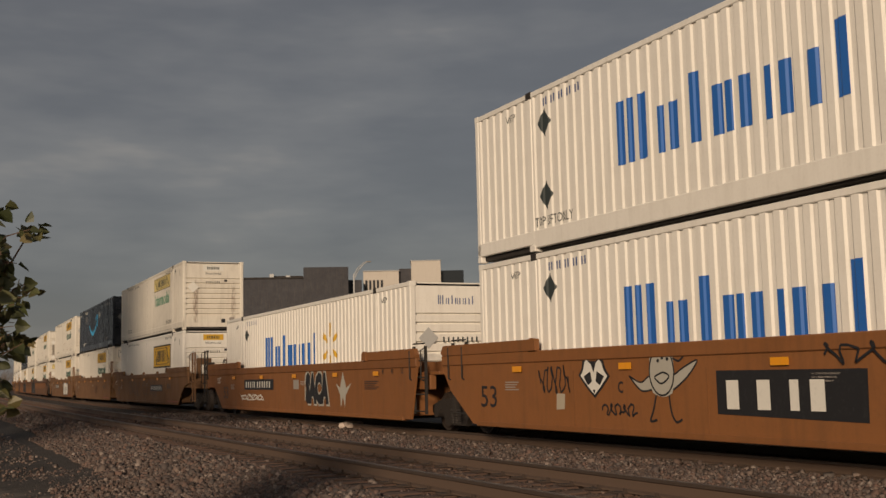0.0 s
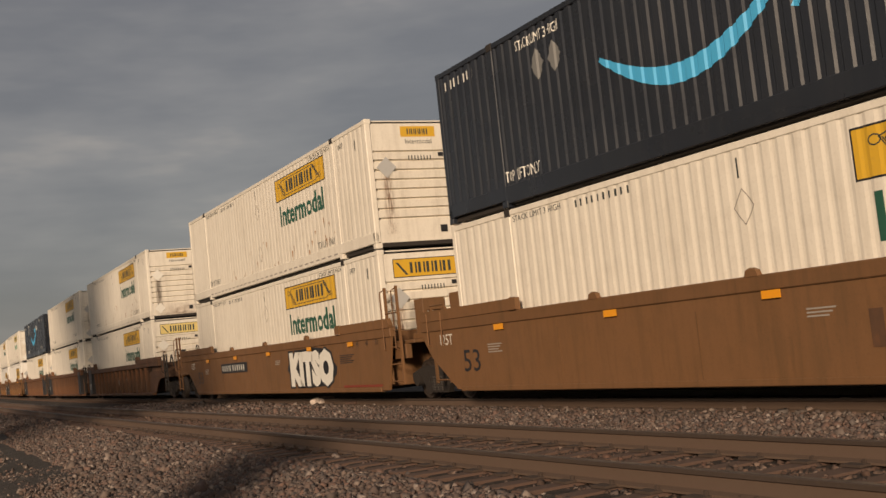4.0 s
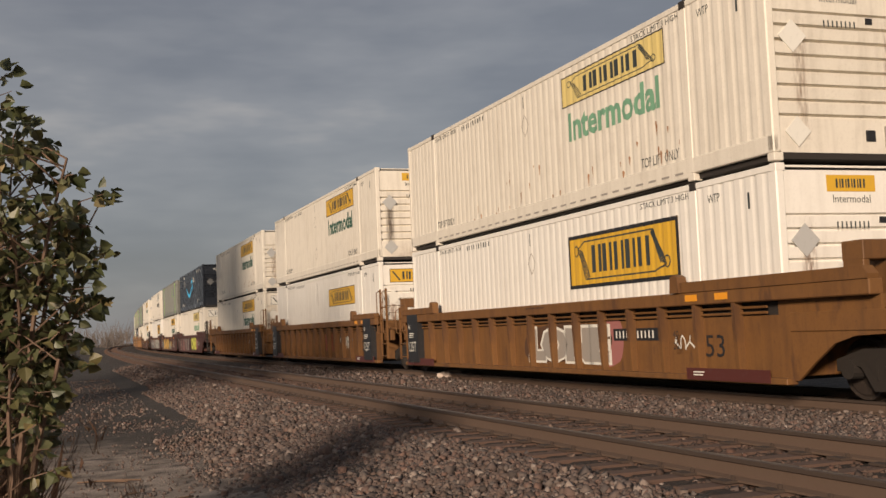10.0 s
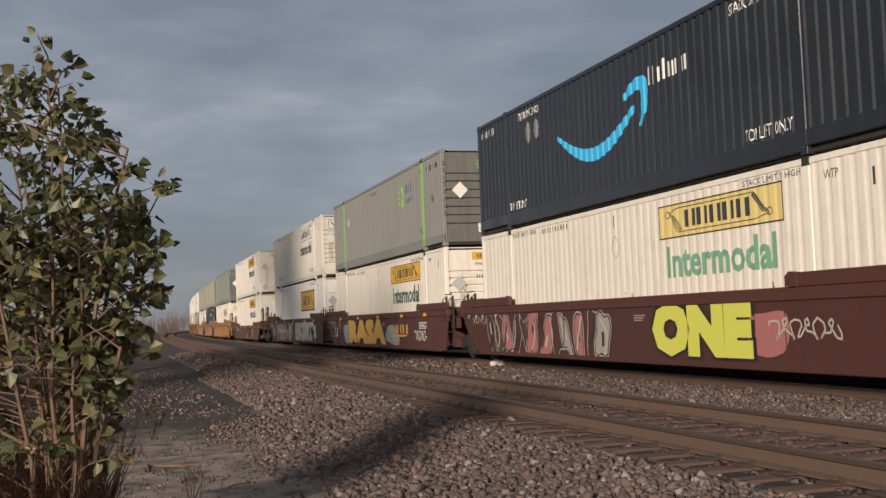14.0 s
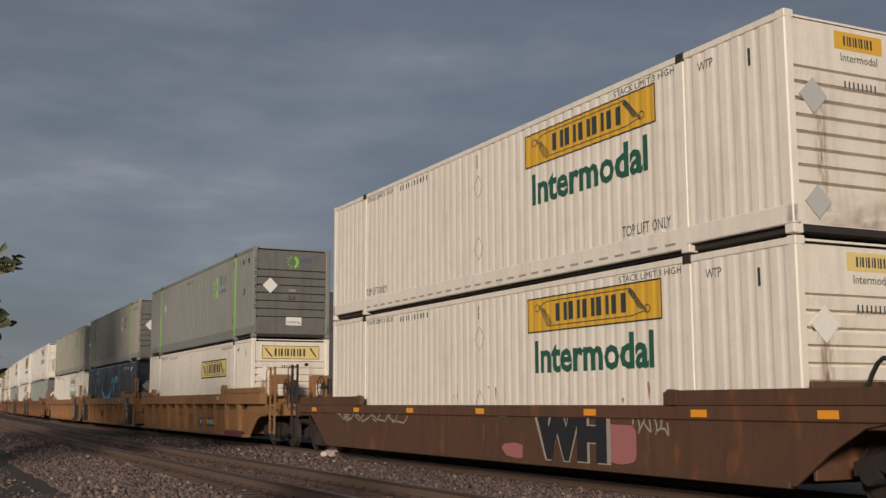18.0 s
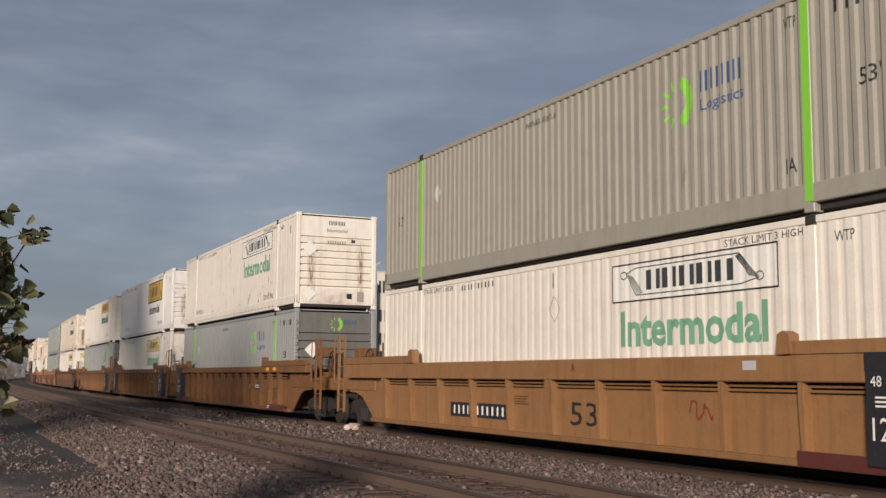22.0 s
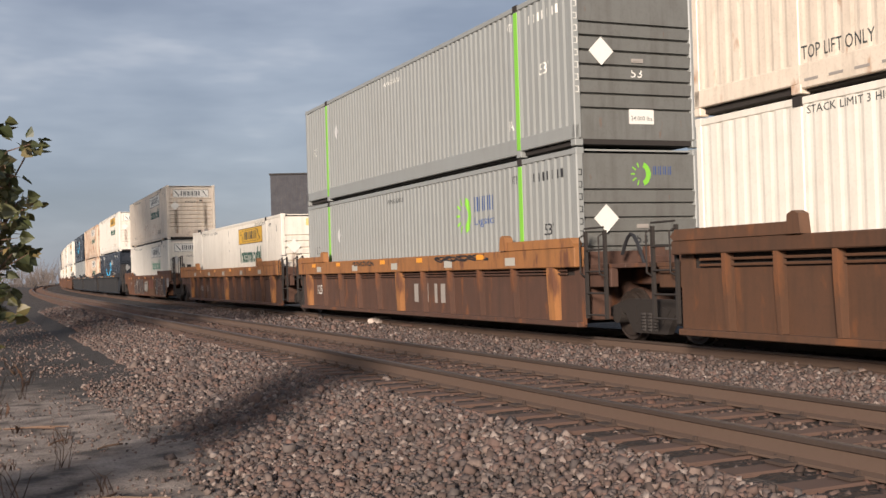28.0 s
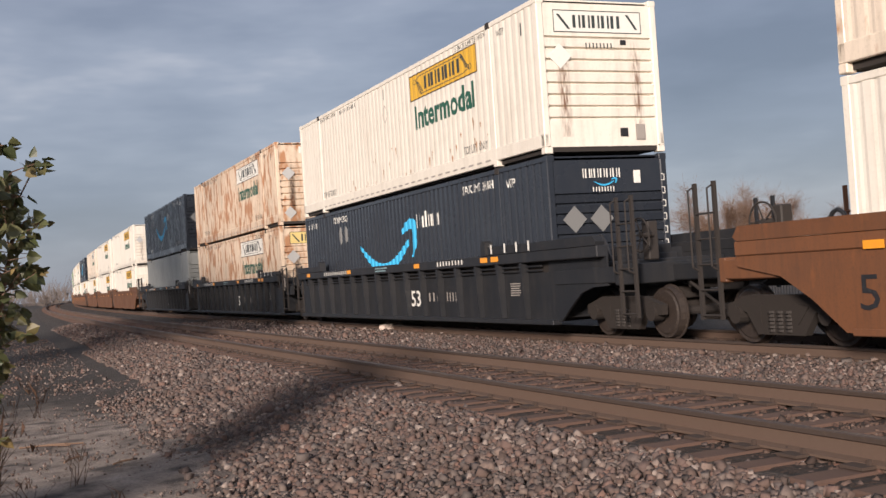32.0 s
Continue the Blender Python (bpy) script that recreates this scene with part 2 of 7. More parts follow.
def stone_material(name, tint):
    m, n, l, b = shader(name)
    g = n.new("ShaderNodeNewGeometry")
    col = ramp_node(n, l, g.outputs["Random Per Island"], ((0.0, (0.047, 0.037, 0.033)), (0.18, (0.118, 0.076, 0.060)), (0.36, (0.078, 0.064, 0.060)), (0.56, (0.158, 0.092, 0.071)), (0.72, (0.112, 0.093, 0.084)), (0.90, (0.178, 0.127, 0.103)), (1.0, (0.285, 0.233, 0.203))))
    fine = noise_node(n, l, 60, 4)
    stain = noise_node(n, l, 0.42, 4)
    col = mix_node(n, l, ramp_node(n, l, stain, ((0.54, (0, 0, 0)), (0.70, (0.45,) * 3))), col, (0.050, 0.040, 0.035))
    col = mix_node(n, l, ramp_node(n, l, fine, ((0.4, (0, 0, 0)), (0.8, (0.4,) * 3))), col, (0.054, 0.043, 0.037))
    col = mix_node(n, l, 1.0, col, tint, "MULTIPLY")
    l.new(col, b.inputs["Base Color"])
    b.inputs["Roughness"].default_value = 0.9
    return m


def half(n, l, value):
    m = n.new("ShaderNodeMath")
    m.operation = "MULTIPLY"
    l.new(value, m.inputs[0])
    m.inputs[1].default_value = 0.5
    return m.outputs["Value"]


def ground_material():
    """Dirt lot: packed pale soil, dark cinders and gravel."""
    m, n, l, b = shader("dirt_and_cinders")
    big = noise_node(n, l, 0.35, 5)
    mid = noise_node(n, l, 2.4, 7)
    fine = noise_node(n, l, 30, 6)
    dark = ramp_node(n, l, mid, ((0.3, (0.016, 0.013, 0.011)), (0.5, (0.033, 0.025, 0.020)), (0.72, (0.066, 0.053, 0.044))))
    dark = mix_node(n, l, ramp_node(n, l, big, ((0.4, (0, 0, 0)), (0.62, (0.6,) * 3))), dark, (0.022, 0.018, 0.015))
    pale = ramp_node(n, l, mid, ((0.34, (0.052, 0.042, 0.036)), (0.46, (0.21, 0.168, 0.138)), (0.7, (0.36, 0.298, 0.25))))
    # a worn patch of pale sandy soil on the path
    co, mp, ln, add = n.new("ShaderNodeTexCoord"), n.new("ShaderNodeMapping"), n.new("ShaderNodeVectorMath"), n.new("ShaderNodeMath")
    mp.vector_type, ln.operation, add.operation = "TEXTURE", "LENGTH", "MULTIPLY_ADD"
    mp.inputs["Location"].default_value, mp.inputs["Scale"].default_value = (1.0, 12.0, 0.0), (1.75, 7.5, 9.0)
    l.new(co.outputs["Object"], mp.inputs["Vector"])
    l.new(mp.outputs["Vector"], ln.inputs[0])
    l.new(noise_node(n, l, 1.1, 6), add.inputs[0])
    add.inputs[1].default_value = 0.9
    l.new(ln.outputs["Value"], add.inputs[2])
    col = mix_node(n, l, ramp_node(n, l, half(n, l, add.outputs["Value"]), ((0.55, (0.95,) * 3), (0.78, (0.0,) * 3))), dark, pale)
    col = mix_node(n, l, ramp_node(n, l, fine, ((0.45, (0, 0, 0)), (0.7, (0.45,) * 3))), col, (0.052, 0.041, 0.034))
    l.new(col, b.inputs["Base Color"])
    b.inputs["Roughness"].default_value = 0.95
    bump_node(n, l, b, fine, 0.7, 0.03)
    return m


def ballast_material(name="ballast_bed", tint=(1.0, 1.0, 1.0)):
    """Ballast bed under the loose stones and far away."""
    m, n, l, b = shader(name)
    v = n.new("ShaderNodeTexVoronoi")
    v.inputs["Scale"].default_value = 17
    co = n.new("ShaderNodeTexCoord")
    l.new(co.outputs["Object"], v.inputs["Vector"])
    big = noise_node(n, l, 0.5, 4)
    col = ramp_node(n, l, v.outputs["Color"], ((0.0, (0.017, 0.013, 0.011)), (0.5, (0.037, 0.028, 0.024)), (1.0, (0.090, 0.069, 0.057))))
    col = mix_node(n, l, ramp_node(n, l, big, ((0.4, (0, 0, 0)), (0.7, (0.5,) * 3))), col, (0.036, 0.026, 0.019))
    col = mix_node(n, l, 1.0, col, tint, "MULTIPLY")
    l.new(col, b.inputs["Base Color"])
    b.inputs["Roughness"].default_value = 0.95
    bump_node(n, l, b, v.outputs["Distance"], 1.0, 0.05)
    return m


M["bed_oily"] = ballast_material("oiled_bed", (0.62, 0.48, 0.40))
M["stone_oily"] = stone_material("oil_stained_ballast", (0.66, 0.56, 0.50))
M["stone"], M["dirt"], M["bed"] = stone_material("mixed_granite_ballast", (1.0, 1.0, 1.0)), ground_material(), ballast_material()


# ---- mesh tools ----
def box(bm, x0, x1, y0, y1, z0, z1):
    vs = [bm.verts.new(p) for p in ((x0, y0, z0), (x1, y0, z0), (x1, y1, z0), (x0, y1, z0), (x0, y0, z1), (x1, y0, z1), (x1, y1, z1), (x0, y1, z1))]
    for f in ((3, 2, 1, 0), (4, 5, 6, 7), (0, 1, 5, 4), (1, 2, 6, 5), (2, 3, 7, 6), (3, 0, 4, 7)):
        bm.faces.new([vs[i] for i in f])


def prism(bm, pts, axis, a, b):
    """A polygon extruded along an axis from a to b; pts are the two other coordinates in xyz order."""
    def at(p, d):
        return {"x": (d, *p), "y": (p[0], d, p[1]), "z": (*p, d)}[axis]
    lo, hi = [bm.verts.new(at(p, a)) for p in pts], [bm.verts.new(at(p, b)) for p in pts]
    k = len(pts)
    bm.faces.new(lo)
    bm.faces.new(hi[::-1])
    for i in range(k):
        bm.faces.new((lo[i], hi[i], hi[(i + 1) % k], lo[(i + 1) % k]))


def tube(bm, p, q, r, seg=8, r2=None):
    p, q = Vector(p), Vector(q)
    d = (q - p).normalized()
    u = d.orthogonal().normalized()
    v = d.cross(u)
    r2 = r if r2 is None else r2
    ring = [[bm.verts.new(c + (u * math.cos(a) + v * math.sin(a)) * rr) for a in (2 * math.pi * i / seg for i in range(seg))] for c, rr in ((p, r), (q, r2))]
    bm.faces.new(ring[0][::-1])
    bm.faces.new(ring[1])
    for i in range(seg):
        bm.faces.new((ring[0][i], ring[0][(i + 1) % seg], ring[1][(i + 1) % seg], ring[1][i]))


def bar_path(bm, pts, r, seg=6):
    for p, q in zip(pts, pts[1:]):
        tube(bm, p, q, r, seg)


def finish(bm, name, bevel=0.0):
    if bevel:
        bmesh.ops.bevel(bm, geom=bm.edges[:], offset=bevel, segments=1, affect="EDGES", clamp_overlap=True)
    bmesh.ops.recalc_face_normals(bm, faces=bm.faces[:])
    me = bpy.data.meshes.new(name)
    bm.to_mesh(me)
    bm.free()
    me.materials.append(None)
    return me


SHAPES = {}


def shape(key, build, bevel=0.0):
    """A mesh that is built once for each key and then shared."""
    if key not in SHAPES:
        bm = bmesh.new()
        build(bm)
        SHAPES[key] = finish(bm, str(key[0]) if isinstance(key, tuple) else key, bevel)
    return SHAPES[key]


def put(name, mesh, mat, parent=None, at=None, label=""):
    """One mesh object with its own paint, under a thing or a part."""
    ob = new(name, mesh)
    ob.material_slots[0].link = "OBJECT"
    ob.material_slots[0].material = mat
    if parent:
        ob.parent = parent
    if at is not None:
        ob.matrix_basis = at
    if label:
        ob["label"] = label
    return ob


def part(name, bm, mat, parent, label="", bevel=0.0):
    return put(name, finish(bm, name, bevel), mat, parent, None, label)


def rail_pose(y, lift=0.0, x=FAR_X):
    """The pose at the station y on the train's track."""
    return pose(x + bend(y), y, RISE * y + lift, math.degrees(RISE), 0, -math.degrees(math.atan(BEND * y)))


MOVING = []   # things of the train and their stations at the start

# ---- ground and tracks ----
def level(y):
    return RISE * max(-100.0, min(y, 900.0))


def swing(y):
    return bend(y) if abs(y) < 900 else bend(900) + (abs(y) - 900) * BEND * 900


GROUND = ((-2500, -0.5), (-300, -0.5), (-60, -0.48), (-14, -0.44), (-6, -0.42), (-3, -0.42), (-1.5, -0.43), (-0.5, -0.43), (0.3, -0.43), (1.0, -0.42), (1.7, -0.40), (2.3, -0.37), (2.9, -0.32), (3.5, -0.24), (4.1, -0.125), (4.6, -0.088), (7.35, -0.092), (8.2, -0.19), (9.2, -0.22), (9.9, -0.195), (12.7, -0.195), (14.6, -0.55), (17, -0.6), (24, -0.6), (60, -0.6), (300, -0.6), (2500, -0.6))


def ground_z(u):
    for (a, za), (b, zb) in zip(GROUND, GROUND[1:]):
        if u <= b:
            return za + (zb - za) * (u - a) / (b - a)
    return -0.6


def build_ground():
    ys = [-2500, -500, -100, -30, -10, 0] + [0.5 * i for i in range(1, 61)] + [31 + 2 * i for i in range(25)] + [90, 110, 140, 180, 230, 300, 380, 450, 600, 750, 900, 1300, 2800]
    bm = bmesh.new()
    grid = []
    for y in ys:
        row = []
        for u, z in GROUND:
            h = 0.05 * noise.noise((u * 0.7, y * 0.7, 0.3)) + 0.022 * noise.noise((u * 2.1, y * 2.1, 5.0)) if -14 < u < 4 and -5 < y < 80 else 0
            row.append(bm.verts.new((u + swing(y), y, z + h + level(y) - (0.10 if 3.6 < u < 14.5 else 0))))
        grid.append(row)
    for a, b in zip(grid, grid[1:]):
        for i in range(len(a) - 1):
            bm.faces.new((a[i], a[i + 1], b[i + 1], b[i]))
    ob = put("ground", finish(bm, "ground"), M["dirt"])
    for p in ob.data.polygons:
        p.use_smooth = True
    return tagged(ob, "bare brown dirt and cinders beside the tracks", "ground", kind="structure")


def build_bed():
    us = [2.7, 3.1, 3.5, 4.1, 4.6, 7.35, 8.2, 9.2, 9.9, 12.7, 14.4]
    ys = [-40 + 4 * i for i in range(10)] + [2 * i for i in range(50)] + [100 + 10 * i for i in range(80)]
    bm = bmesh.new()
    grid = [[bm.verts.new((u + bend(y), y, ground_z(u) + level(y) - 0.008 - (0.03 if u in (2.7, 14.4) else 0))) for u in us] for y in ys]
    for a, b in zip(grid, grid[1:]):
        for i in range(len(a) - 1):
            bm.faces.new((a[i], a[i + 1], b[i + 1], b[i]))
    bed = tagged(put("ballast_bed", finish(bm, "ballast_bed"), M["bed"]), "crushed granite ballast bed under both tracks", "ballast", kind="structure")
    for name, u0, u1 in (("oiled_bed", 4.72, 7.28), ("oiled_bed", 9.98, 12.6)):
        bm = bmesh.new()
        rows = [[bm.verts.new((u + bend(y), y, ground_z(u) + level(y) + (-0.03 if k in (0, 4) else 0.004))) for k, u in enumerate((u0, u0 + 0.12, (u0 + u1) / 2, u1 - 0.12, u1))] for y in ys]
        for a, b in zip(rows, rows[1:]):
            for i in range(4):
                bm.faces.new((a[i], a[i + 1], b[i + 1], b[i]))
        part(name, bm, M["bed_oily"], bed, "oil-darkened ballast between the rails")
    return bed


RAIL = ((-0.07, 0.0), (0.07, 0.0), (0.07, 0.018), (0.012, 0.035), (0.010, 0.125), (0.036, 0.138), (0.036, 0.168), (0.028, 0.174), (-0.028, 0.174), (-0.036, 0.168), (-0.036, 0.138), (-0.010, 0.125), (-0.012, 0.035), (-0.07, 0.018))


def rail_mesh(x, z0, y0, y1, step, lower, upper):
    """A rail section swept along the bend; lower and upper pick the part of the section."""
    bm = bmesh.new()
    sec = [(a, b) for a, b in RAIL if lower <= b <= upper]
    y, rings = y0, []
    while y <= y1:
        rings.append([bm.verts.new((x + a + bend(y), y, z0 + b + RISE * y)) for a, b in sec])
        y += step
    for r0, r1 in zip(rings, rings[1:]):
        for i in range(len(sec)):
            j = (i + 1) % len(sec)
            bm.faces.new((r0[i], r0[j], r1[j], r1[i]))
    bm.faces.new(rings[0])
    bm.faces.new(rings[-1][::-1])
    return bm


def build_track(x, top, label, tie_y0, tie_count):
    track = tagged(new("railway_track"), label, "railway track", kind="structure")
    z0 = top - 0.174
    for side in (-0.7525, 0.7525):
        rail = part("rail", rail_mesh(x + side, z0, -40, 860, 5.0, 0.0, 0.139), M["rail"], track, "rust-brown steel rail")
        part("rail_head", rail_mesh(x + side, z0, -40, 860, 5.0, 0.137, 0.18), M["rail_top"], rail, "worn running surface")
    variants = []
    for k in range(5):
        def tie(bm, k=k):
            rnd = random.Random(k)
            a, b = -1.3 + rnd.uniform(-0.05, 0.05), 1.3 + rnd.uniform(-0.05, 0.05)
            w = 0.115 + rnd.uniform(-0.01, 0.008)
            top_z = -0.004 + rnd.uniform(-0.012, 0.0)
            box(bm, a, b, -w, w, -0.17, top_z)
        variants.append(shape(("tie", k), tie, 0.012))
    plate = shape("tie_plate", lambda bm: (box(bm, -0.18, 0.18, -0.095, 0.095, -0.008, 0.012), box(bm, -0.10, -0.075, -0.07, -0.045, 0.0, 0.045), box(bm, 0.075, 0.10, 0.045, 0.07, 0.0, 0.045)))
    rnd = random.Random(x)
    for i in range(tie_count):
        y = tie_y0 + 0.53 * i + rnd.uniform(-0.03, 0.03)
        m = pose(x + bend(y), y, z0 + RISE * y, 0, 0, -math.degrees(math.atan(BEND * y)) + rnd.uniform(-1, 1))
        t = put("tie", variants[rnd.randrange(5)], M["tie"], track, m)
        if i < 46:
            for side in (-0.7525, 0.7525):
                put("tie_plate", plate, M["plate"], t, pose(side, 0, 0.003))
    bm = bmesh.new()
    for i in range(1100):
        y = tie_y0 + 0.53 * (tie_count + i)
        cx = x + bend(y)
        box(bm, cx - 1.3, cx + 1.3, y - 0.11, y + 0.11, z0 + RISE * y - 0.15, z0 + RISE * y - 0.006)
    tagged(part("distant_ties", bm, M["tie"], track), kind="stuff")
    return track


def scatter_stones(name, label, regions, seed, mat, parent=None):
    """Loose angular stones in one mesh; regions are (u0, u1, y0, y1, per_m2, size, lift)."""
    rng = np.random.default_rng(seed)
    base = np.array([(sx, sy, sz) for sx in (-1, 1) for sy in (-1, 1) for sz in (-1, 1)], float)
    quads = np.array([(0, 1, 3, 2), (4, 6, 7, 5), (0, 4, 5, 1), (2, 3, 7, 6), (0, 2, 6, 4), (1, 5, 7, 3)])
    us = np.array([g[0] for g in GROUND])
    zs = np.array([g[1] for g in GROUND])
    all_v = []
    for u0, u1, y0, y1, per, size, lift in regions:
        k = int((u1 - u0) * (y1 - y0) * per)
        u, y = rng.uniform(u0, u1, k), rng.uniform(y0, y1, k)
        s = size * rng.lognormal(0, 0.28, k)
        v = base[None] * (0.62 + 0.38 * rng.random((k, 8, 3)))
        v = v * (s[:, None] * rng.uniform(0.6, 1.15, (k, 3)) * 0.5)[:, None, :]
        a = rng.uniform(0, 6.283, (k, 3))
        for ax in range(3):
            c, sn = np.cos(a[:, ax])[:, None], np.sin(a[:, ax])[:, None]
            p, q = (ax + 1) % 3, (ax + 2) % 3
            vp, vq = v[..., p].copy(), v[..., q].copy()
            v[..., p], v[..., q] = c * vp - sn * vq, sn * vp + c * vq
        z = np.interp(u, us, zs) + RISE * y + s * 0.12 + lift + rng.uniform(-0.3, 0.35, k) * s
        v += np.stack([u + BEND * y * y / 2, y, z], -1)[:, None, :]
        all_v.append(v.reshape(-1, 3))
    v = np.concatenate(all_v)
    k = len(v) // 8
    f = (quads[None] + (np.arange(k) * 8)[:, None, None]).reshape(-1)
    me = bpy.data.meshes.new(name)
    me.vertices.add(len(v))
    me.vertices.foreach_set("co", v.astype(np.float32).ravel())
    me.loops.add(len(f))
    me.loops.foreach_set("vertex_index", f.astype(np.int32))
    me.polygons.add(k * 6)
    me.polygons.foreach_set("loop_start", np.arange(0, k * 24, 4, dtype=np.int32))
    me.update(calc_edges=True)
    me.materials.append(None)
    return tagged(put(name, me, mat, parent), label, "gravel", kind="stuff")


ground = build_ground()
bed = build_bed()
near_track = build_track(NEAR_X, 0.120, "empty railway track with rusty rails on timber ties", 2.0, 150)
far_track = build_track(FAR_X, 0.0, "railway track carrying the moving freight train", 4.0, 110)
scatter_stones("ballast_stones", "loose pinkish grey crushed granite ballast", (
    (2.3, 4.60, 3.5, 16, 700, 0.046, 0.0), (2.9, 4.66, 16, 34, 400, 0.052, 0.0), (3.3, 4.75, 34, 60, 90, 0.085, 0.0), (4.60, 5.15, 3.5, 30, 200, 0.034, -0.030),
    (7.3, 10.6, 5, 26, 520, 0.046, 0.0), (7.4, 10.6, 26, 50, 150, 0.07, 0.0), (10.6, 12.4, 8, 32, 90, 0.06, -0.02)), 3, M["stone"])
scatter_stones("track_ballast", "oil-darkened brown ballast between the ties", ((5.0, 7.3, 4, 22, 460, 0.038, -0.016), (5.0, 7.3, 22, 45, 90, 0.055, -0.014)), 4, M["stone_oily"])
scatter_stones("scattered_gravel", "gravel and cinders strewn over the dirt path", (
    (1.9, 2.9, 4, 22, 230, 0.038, -0.010), (-0.2, 2.0, 6, 24, 45, 0.026, -0.005), (-0.5, 2.6, 22, 50, 22, 0.05, -0.006)), 8, M["stone"])
# ---- intermodal containers ----
CL, CW, CH = 16.15, 2.59, 2.896
POSTS = (2.10, 14.05)
PROFILES = {  # pitch, outer flat, slope, depth
    "groove": (0.268, 0.120, 0.052, 0.010),
    "wave": (0.224, 0.072, 0.044, 0.024),
    "ridge": (0.262, 0.120, 0.034, 0.026),
    "smooth": (0.620, 0.606, 0.004, 0.008),
}


def side_profile(kind):
    """Points (y, depth) along the side wall between the end posts."""
    pitch, flat, slope, depth = PROFILES[kind]
    pts = []
    for a, b in ((0.13, POSTS[0] - 0.075), (POSTS[0] + 0.075, POSTS[1] - 0.075), (POSTS[1] + 0.075, CL - 0.13)):
        k = max(1, round((b - a) / pitch))
        p = (b - a) / k
        f = flat * p / pitch
        g = p - f - 2 * slope
        pts.append((a, 0.0))
        for i in range(k):
            y = a + p * i
            pts += [(y + f / 2, 0.0), (y + f / 2 + slope, depth), (y + f / 2 + slope + g, depth), (y + f / 2 + 2 * slope + g, 0.0)]
        pts.append((b, 0.0))
    return pts


PROF = {k: side_profile(k) for k in PROFILES}


def depth_at(kind, y):
    pts = PROF[kind]
    return float(np.interp(y, [p[0] for p in pts], [p[1] for p in pts]))


def wall_mesh(bm, kind):
    pts = PROF[kind]
    for z0, z1 in ((0.36, CH - 0.11),):
        lo = [bm.verts.new((-CW / 2 + 0.012 + d, y, z0)) for y, d in pts]
        hi = [bm.verts.new((-CW / 2 + 0.012 + d, y, z1)) for y, d in pts]
        for i in range(len(pts) - 1):
            bm.faces.new((lo[i + 1], lo[i], hi[i], hi[i + 1]))
        il = [bm.verts.new((-CW / 2 + 0.07, y, z)) for z in (z0, z1) for y in (pts[0][0], pts[-1][0])]
        bm.faces.new((il[0], il[1], il[3], il[2]))


def end_mesh(bm, slats):
    """Ribbed front wall: a plain head panel, pressed horizontal ribs and a plain foot panel."""
    x0, x1 = -CW / 2 + 0.13, CW / 2 - 0.13
    z = [(0.12, 0.02), (0.62, 0.02)]
    top = 2.14
    h = (top - 0.62) / slats
    for i in range(slats):
        a = 0.62 + h * i
        z += [(a + 0.006, 0.095), (a + 0.046, 0.095), (a + 0.062, 0.022), (a + h, 0.008)]
    z += [(top + 0.008, 0.09), (top + 0.034, 0.09), (top + 0.045, 0.022), (CH - 0.10, 0.022)]
    prev = None
    for zz, d in z:
        cur = [bm.verts.new((x0, d, zz)), bm.verts.new((x1, d, zz))]
        if prev:
            bm.faces.new((prev[0], prev[1], cur[1], cur[0]))
        prev = cur
    b = [bm.verts.new(p) for p in ((x0, 0.13, 0.12), (x1, 0.13, 0.12), (x1, 0.13, CH - 0.1), (x0, 0.13, CH - 0.1))]
    bm.faces.new(b[::-1])


